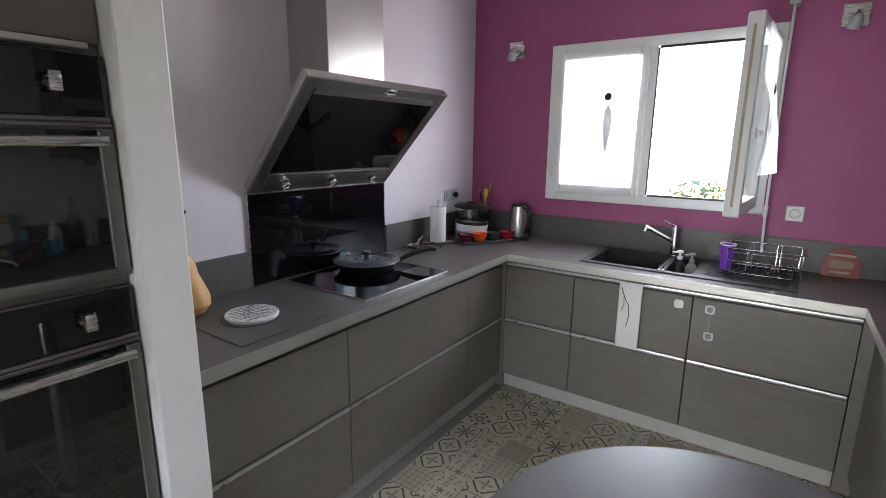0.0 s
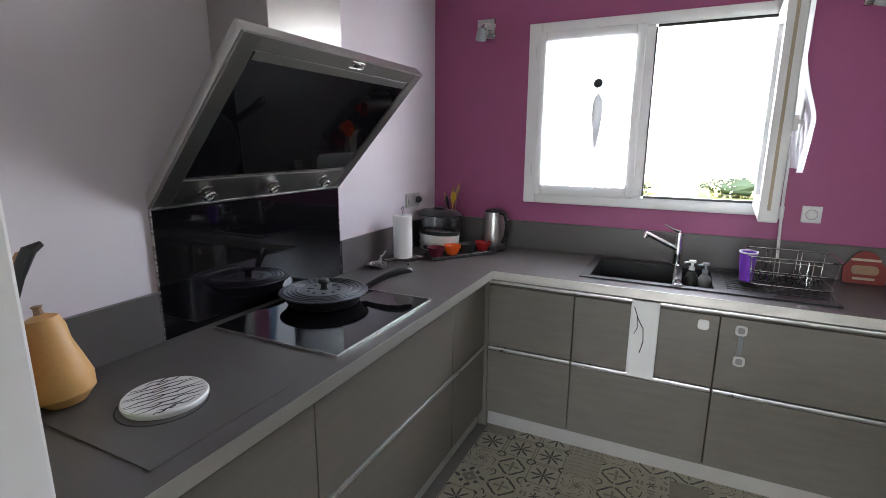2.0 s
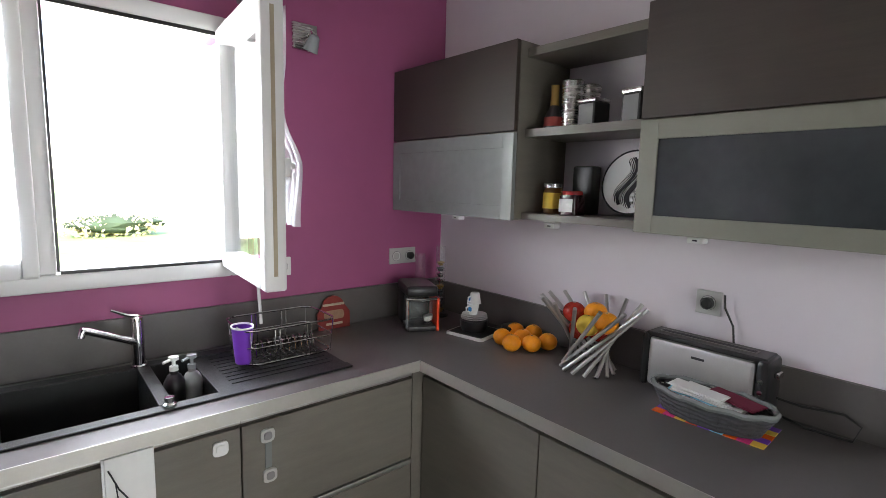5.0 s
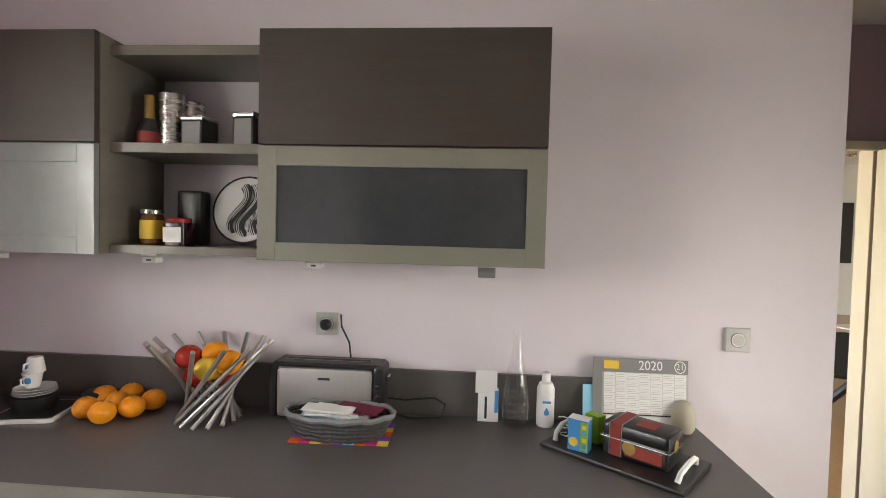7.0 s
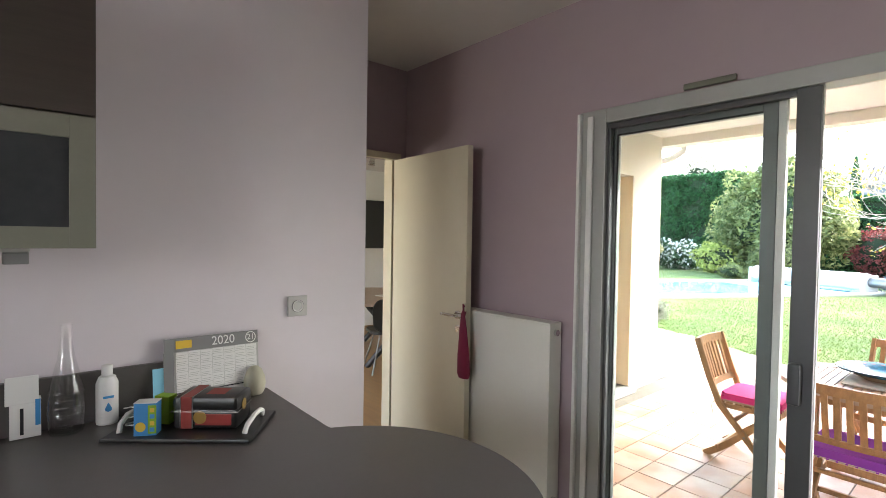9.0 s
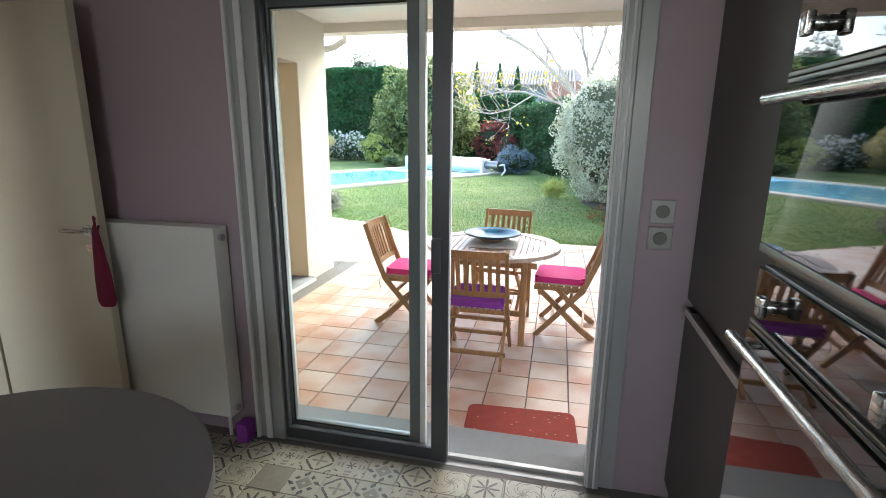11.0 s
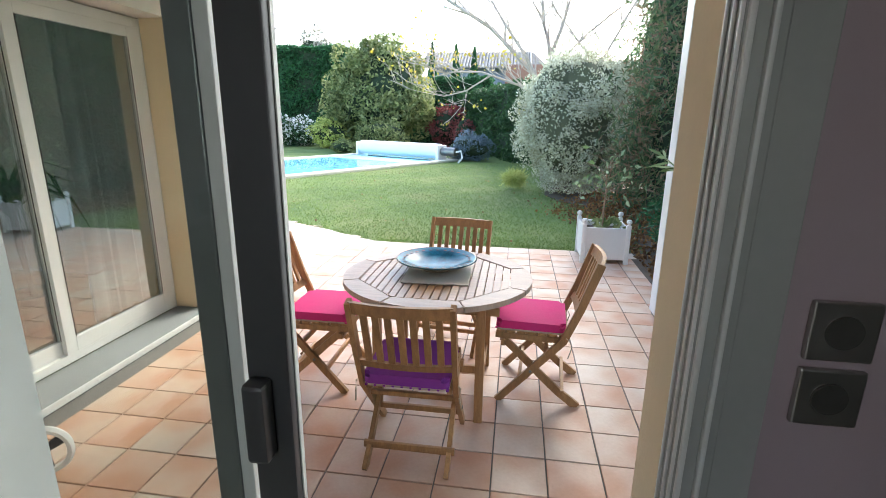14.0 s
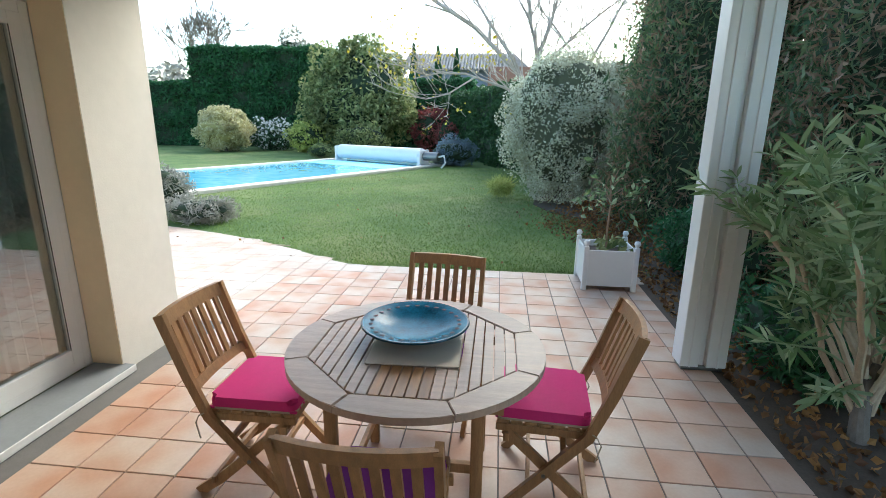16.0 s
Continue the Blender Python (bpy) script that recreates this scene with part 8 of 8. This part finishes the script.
for q in (((-0.05, 0.0, 0.7), (0.25, 0.1, 1.15), (0.66, 0.3, 1.42)), ((-0.1, 0.1, 0.75), (0.25, 0.25, 1.05), (0.72, 0.42, 1.2)), ((0.05, 0.1, 0.55), (0.35, 0.2, 0.85), (0.68, 0.3, 0.95)), ((-0.2, 0.2, 0.8), (0.0, 0.35, 1.4), (0.15, 0.42, 1.85)), ((0.0, 0.2, 0.5), (0.2, 0.4, 0.75), (0.42, 0.62, 0.8)), ((-0.1, 0.1, 0.9), (0.2, 0.2, 1.3), (0.55, 0.32, 1.62)), ((0.0, 0.0, 0.35), (0.35, 0.1, 0.55), (0.7, 0.2, 0.62)), ((0.0, 0.1, 0.8), (0.2, 0.1, 1.3), (0.36, 0.2, 1.78)),
          ((0.05, 0.1, 0.3), (0.3, 0.25, 0.4), (0.52, 0.4, 0.42))):
    pts = [Vector(c) for c in q]
    part("shoot", TUBE(pts, [0.011, 0.007, 0.003], 6), M_OLEANDER, ol)
    tuft_of(pts[2], (pts[2] - pts[1]).normalized(), 22, 0.3)
    tuft_of(pts[1].lerp(pts[2], 0.4), (pts[2] - pts[1]).normalized(), 8, 0.2)
vv, ff = [], []
for q, d in zip(lp, ld):
    L, w = rg.uniform(0.1, 0.19), rg.uniform(0.009, 0.015)
    s = d.cross(Vector((rg.uniform(-1, 1), rg.uniform(-1, 1), 0.4))).normalized()
    n0 = len(vv)
    droop = Vector((0, 0, -0.02))
    for f, k in ((0.0, 0.1), (0.35, 1.0), (0.7, 0.8), (1.0, 0.0)):
        c = q + d * L * f + droop * f * f
        vv += [tuple(c + s * w * k), tuple(c - s * w * k)]
    for i in range(3):
        ff.append((n0 + 2 * i, n0 + 2 * i + 1, n0 + 2 * i + 3, n0 + 2 * i + 2))
me = bpy.data.meshes.new("leaves")
me.from_pydata(vv, [], ff)
me.materials.append(M_OLEANDER)
lo = new("leaves", me)
lo.parent = ol
lo["kind"] = "stuff"
# low undergrowth below it
shrub("undergrowth", "low dark green undergrowth below the oleander", "undergrowth", (-2.95, -4.6, GZ), (0.45, 0.8, 0.2), M_HEDGE, 2500, 0.09, 19, 30, 0.25, 0.4, trunk=False)
shrub("undergrowth", "low dark green undergrowth on the soil bed", "undergrowth", (-3.3, -6.9, GZ), (0.7, 0.9, 0.35), M_HEDGE, 3500, 0.09, 20, 30, 0.25, 0.4, trunk=False)

sap = thing("young_citrus_tree", "young thin tree with sparse leaves in the planter", "tree", (-1.86, -6.27, TERR + 0.36))
bm = TUBE([(0, 0, -0.02), (0.01, 0.0, 0.25), (0.0, 0.01, 0.5), (0.02, 0, 0.8)], [0.014, 0.012, 0.009, 0.004], 6)
tips = []
for k in range(9):
    a, z = k * 2.4, 0.42 + 0.045 * k
    e = Vector((0.3 * math.cos(a), 0.3 * math.sin(a), z + 0.14))
    TUBE([(0.0, 0, z), e * 0.5 + Vector((0, 0, z * 0.5 + 0.03)), e], [0.006, 0.004, 0.002], 5, bm)
    tips.append(list(e))
part("trunk", bm, M_BARK_PALE, sap)
rs = np.random.RandomState(50)
tips = np.array(tips)
leaf_mesh("leaves", tips[rs.randint(0, 9, 70)] * rs.uniform(0.75, 1.05, (70, 1)) + rs.normal(scale=0.06, size=(70, 3)), 0.085, M_OLEANDER, sap, 50, 0.5)
leaf_mesh("leaves", np.stack([rs.normal(scale=0.1, size=60) - 0.08, rs.normal(scale=0.1, size=60), 0.04 + 0.1 * rs.rand(60)], 1), 0.1, M_BUSH, sap, 51, 0.5, 0.6)

bare_tree("bare_tree", "pale leafless tree with spreading limbs", (-2.0, -14.0, GZ), 8.0, 60, depth=5, material=M_LIMB, twig=0.009, limbs=(
    (0.1, (-2.0, -0.2), (-1.9, 1.2), (-1.13, 2.67), (0.02, 3.78), (1.21, 4.47), (2.0, 4.8)),
    (0.06, (-1.5, 2.0), (-0.89, 3.09), (-0.3, 3.9), (0.04, 4.44), (0.3, 5.2)),
    (0.085, (-1.8, 1.5), (-1.54, 3.08), (-1.3, 3.9), (-1.24, 4.42), (-1.3, 5.6)),
    (0.06, (-1.54, 3.08), (-1.8, 3.9), (-1.93, 4.4), (-2.2, 5.5)),
    (0.05, (-1.6, 2.8), (-2.0, 3.2), (-2.41, 3.61), (-3.05, 4.13), (-3.6, 4.5))))
bare_tree("bare_tree", "low pale limb tree with last yellow leaves", (-1.5, -14.4, GZ), 3.0, 66, depth=4, material=M_LIMB, twig=0.008, yellow=420, limbs=(
    (0.05, (-1.5, -0.2), (-1.5, 1.9), (-0.78, 2.39), (0.28, 2.74), (1.0, 2.75), (1.6, 2.6)),
    (0.025, (0.0, 2.65), (0.72, 2.24), (1.3, 2.1), (1.9, 2.2))))
bare_tree("bare_tree", "tall leafless tree behind the bush", (-3.6, -17.0, GZ), 9.5, 62, (0.05, 0.0), 0.5, 0.13, 7, M_LIMB, 0.014)
bare_tree("bare_tree", "leafless tree beyond the hedge", (24.0, -42.0, GZ), 12.0, 61, (0, 0), 0.75, 0.34, 7, M_BARK, 0.035)
bare_tree("bare_tree", "leafless tree beyond the hedge", (28.0, -48.0, GZ), 13.0, 63, (0, 0), 0.45, 0.3, 6, M_BARK, 0.04)
# Haze over the far trees is put into their grey leaf colour.
shrub("far_tree", "grey-green tree beyond the hedge, haze put into its colour", "tree", (20.5, -52, GZ), (2.6, 2.4, 5.1), M_LAVENDER_HAZE, 6000, 0.4, 64)
shrub("far_tree", "grey-green tree beyond the hedge, haze put into its colour", "tree", (15.5, -52, GZ), (2.2, 2.4, 4.5), M_LAVENDER_HAZE, 6000, 0.4, 65)
for k, (x, h) in enumerate(((6.0, 7.3), (4.15, 7.1), (2.75, 6.9))):
    cy = thing("cypress", "slim dark cypress beyond the hedge", "cypress", (x, -40.0, GZ), group="far cypresses")
    rs = np.random.RandomState(70 + k)
    z = rs.rand(3500)
    r = 0.42 * np.sin(np.pi * np.clip(z, 0.02, 1) ** 0.7) + 0.03
    a = rs.uniform(0, 6.28, 3500)
    leaf_mesh("crown", np.stack([r * np.cos(a), r * np.sin(a), z * h], 1), 0.2, M_HEDGE, cy, 70 + k, 0.4, 0.8)
    part("inner_foliage", LATHE([(0, 0), (0.3, 0.5), (0.36, h * 0.5), (0, h * 0.97)], 10), M_INNER, cy)

ho = thing("far_house", "single-storey house with roman tile roof beyond the garden", "house", (3.0, -60.0, GZ))
part("wall", B((-6.0, 6.2, -3, 3, 0, 7.0)), M_SLATEWALL, ho)
part("wall", B((-6.6, -2.2, 3.0, 4.5, 0, 7.2)), M_BRICK, ho, "reddish gable wall")
bm = bmesh.new()
vs = [bm.verts.new(q) for q in ((-6.8, 4.0, 6.9), (7.0, 4.0, 6.9), (7.0, 0, 9.0), (-5.0, 0, 9.0), (-6.8, -4, 6.9), (7.0, -4, 6.9))]
bm.faces.new((vs[0], vs[1], vs[2], vs[3])), bm.faces.new((vs[3], vs[2], vs[5], vs[4])), bm.faces.new((vs[0], vs[3], vs[4]))
bmesh.ops.solidify(bm, geom=bm.faces[:], thickness=0.2)
roof_ = part("roof", bm, M_ROOF, ho, "weathered roman tile roof")
for k in range(34):
    x = -4.8 + 0.34 * k
    part("tile", TUBE([(x, 4.02, 6.98), (x, 0.1, 9.06)], 0.11, 6), M_ROOF, roof_)

# distance beyond the hedges and the kitchen window
for k in range(16):
    a = radians(-150 + 18 * k)
    shrub("far_tree", "distant tree, haze put into its grey colour", "tree", (70 * math.sin(a) + 5, -75 * math.cos(a) if abs(a) < 1.4 else -40 + 5 * k, GZ), (8, 6, 3.6), M_LAVENDER_HAZE, 1500, 1.2, 100 + k, 40, 0.25)
# Outdoor glare on these two bushes is painted with cream leaves.
shrub("garden_bush", "bush outside the kitchen window, glare put into its pale leaves", "bush", (-2.0, 16.0, GZ), (1.0, 0.9, 0.4), M_CREAMLEAF, 2500, 0.14, 90)
shrub("garden_bush", "low bush outside the kitchen window, glare put into its pale leaves", "bush", (1.3, 19.0, GZ), (1.6, 0.9, 0.35), M_CREAMLEAF, 2500, 0.14, 91)

# ---- grass and fallen leaves ----
rs = np.random.RandomState(5)
n = 110000
y = -6.6 - 13.0 * rs.rand(n) ** 1.5
x = rs.uniform(-2.5, 7.5, n)
keep = (x > -2.5 + np.clip((-y - 9.4) * 0.55, 0, 1.1) - np.clip((-y - 12) * 0.4, 0, 2)) & ~((x > 1.0) & (y > -6.6 - (x - 1.0) * 0.52))
q = (x - P0.x) * p_.x + (y - P0.y) * p_.y
w = (x - P0.x) * d_.x + (y - P0.y) * d_.y
keep &= ~((q > -0.45) & (w > -0.45))
x, y = x[keep], y[keep]
gr = leaf_mesh("grass", np.stack([x, y, np.full(len(x), GZ + 0.012)], 1), 0.055, M_GRASS, None, 5, 0.12, 1.3, True)
tagged(gr, "short green lawn grass blades", "grass", kind="stuff")
n = 7000
x, y = -2.3 - 2.6 * rs.rand(n) ** 1.3, -1.6 - 10.5 * rs.rand(n)
x2, y2 = rs.normal(-2.6, 0.55, 2600), rs.normal(-9.3, 1.1, 2600)
pts = np.stack([np.r_[x, x2], np.r_[y, y2], GZ + 0.012 + 0.03 * rs.rand(n + 2600)], 1)
pts = pts[pts[:, 0] < -2.26 + np.clip((-pts[:, 1] - 7.2) * 0.5, 0, 1.2)]
tagged(leaf_mesh("leaf_litter", pts, 0.06, M_LEAF_LITTER, None, 9, 0.7), "brown fallen leaves on the soil", "leaf litter", kind="stuff")
x, y = rs.uniform(-1.6, 4, 70), rs.uniform(-16, -6.7, 70)
tagged(leaf_mesh("lawn_leaves", np.stack([x, y, np.full(70, GZ + 0.03)], 1), 0.045, M_LEAF_LITTER, None, 10, 0.7), "scattered fallen leaves on the lawn", "leaf litter", kind="stuff")

# ---- tiles of the floors, last ----
def tile_mesh(name, w, h, material):
    bm = B((-w / 2, w / 2, -w / 2, w / 2, -h, 0), bevel=0.002, seg=1)
    me = mesh_from(bm, name)
    me.materials.append(material)
    return me


KT = 0.157
cm = [tile_mesh("tile", KT - 0.002, 0.008, m) for m in CEMENT]
rng = random.Random(4)
for i in range(26):
    for j in range(27):
        x, y, k = -1.96 + KT * (i + 0.5), WIN_Y - KT * (j + 0.5), rng.choice((0, 0, 0, 1, 1, 1, 2, 3, 4, 4, 5, 6, 7, 7))
        if x > 2.0 or y < -0.88:
            continue
        if -1.4 < x < 0.95 and y < 2.7:
            ob = new("tile", cm[k])
            ob.parent, ob.matrix_basis = floor_base, pose(x, y, 0.0, 0, 0, 90 * rng.randrange(4))

TP = 0.262
tm = [tile_mesh("tile", TP - 0.007, 0.012, M_TERRA), tile_mesh("tile", TP - 0.007, 0.012, M_TERRA_PALE)]
cut_tile = mesh_from(B((-0.059, TP / 2 - 0.0035, -TP / 2 + 0.0035, TP / 2 - 0.0035, -0.012, 0), bevel=0.002, seg=1), "tile")
cut_tile.materials.append(M_TERRA)
far = bmesh.new()
edge = ((0.95, -6.55), (1.22, -6.63), (2.25, -7.3), (3.03, -7.7), (4.32, -8.17), (8.0, -9.0))


def edge_y(x):
    """The curved lawn edge of the terrace."""
    for (x0, y0), (x1, y1) in zip(edge, edge[1:]):
        if x0 <= x <= x1:
            return y0 + (y1 - y0) * (x - x0) / (x1 - x0)
    return -6.55


for i in range(40):
    for j in range(31):
        x, y = -2.307 + TP * (i + 0.5), -9.172 + TP * (j + 0.5)
        if y > -1.30 or x > 7.9 or (x > 1.73 and y > -4.6):
            continue
        if y - TP / 2 < edge_y(x) - 0.02:
            xl, xr, yt = x - TP / 2 + 0.0035, x + TP / 2 - 0.0035, y + TP / 2 - 0.0035
            yl, yr = (min(yt - 0.004, max(y - TP / 2 + 0.0035, edge_y(q) + 0.01)) for q in (xl, xr))
            if max(yt - yl, yt - yr) > 0.02 and x > 0.9:
                up, dn = ([far.verts.new((*q, z)) for q in ((xl, yl), (xr, yr), (xr, yt), (xl, yt))] for z in (TERR, TERR - 0.012))
                far.faces.new(up), far.faces.new(dn[::-1])
                for a, b in ((0, 1), (1, 2), (2, 3), (3, 0)):
                    far.faces.new((up[a], dn[a], dn[b], up[b]))
        elif x < 1.75 and y > -6.4:
            ob = new("tile", tm[0] if i else cut_tile)
            ob.parent, ob.matrix_basis = terrace, pose(x, y, TERR + rng.uniform(-0.001, 0.001), rng.uniform(-0.2, 0.2), rng.uniform(-0.2, 0.2), 90 * rng.randrange(4) if i else 0)
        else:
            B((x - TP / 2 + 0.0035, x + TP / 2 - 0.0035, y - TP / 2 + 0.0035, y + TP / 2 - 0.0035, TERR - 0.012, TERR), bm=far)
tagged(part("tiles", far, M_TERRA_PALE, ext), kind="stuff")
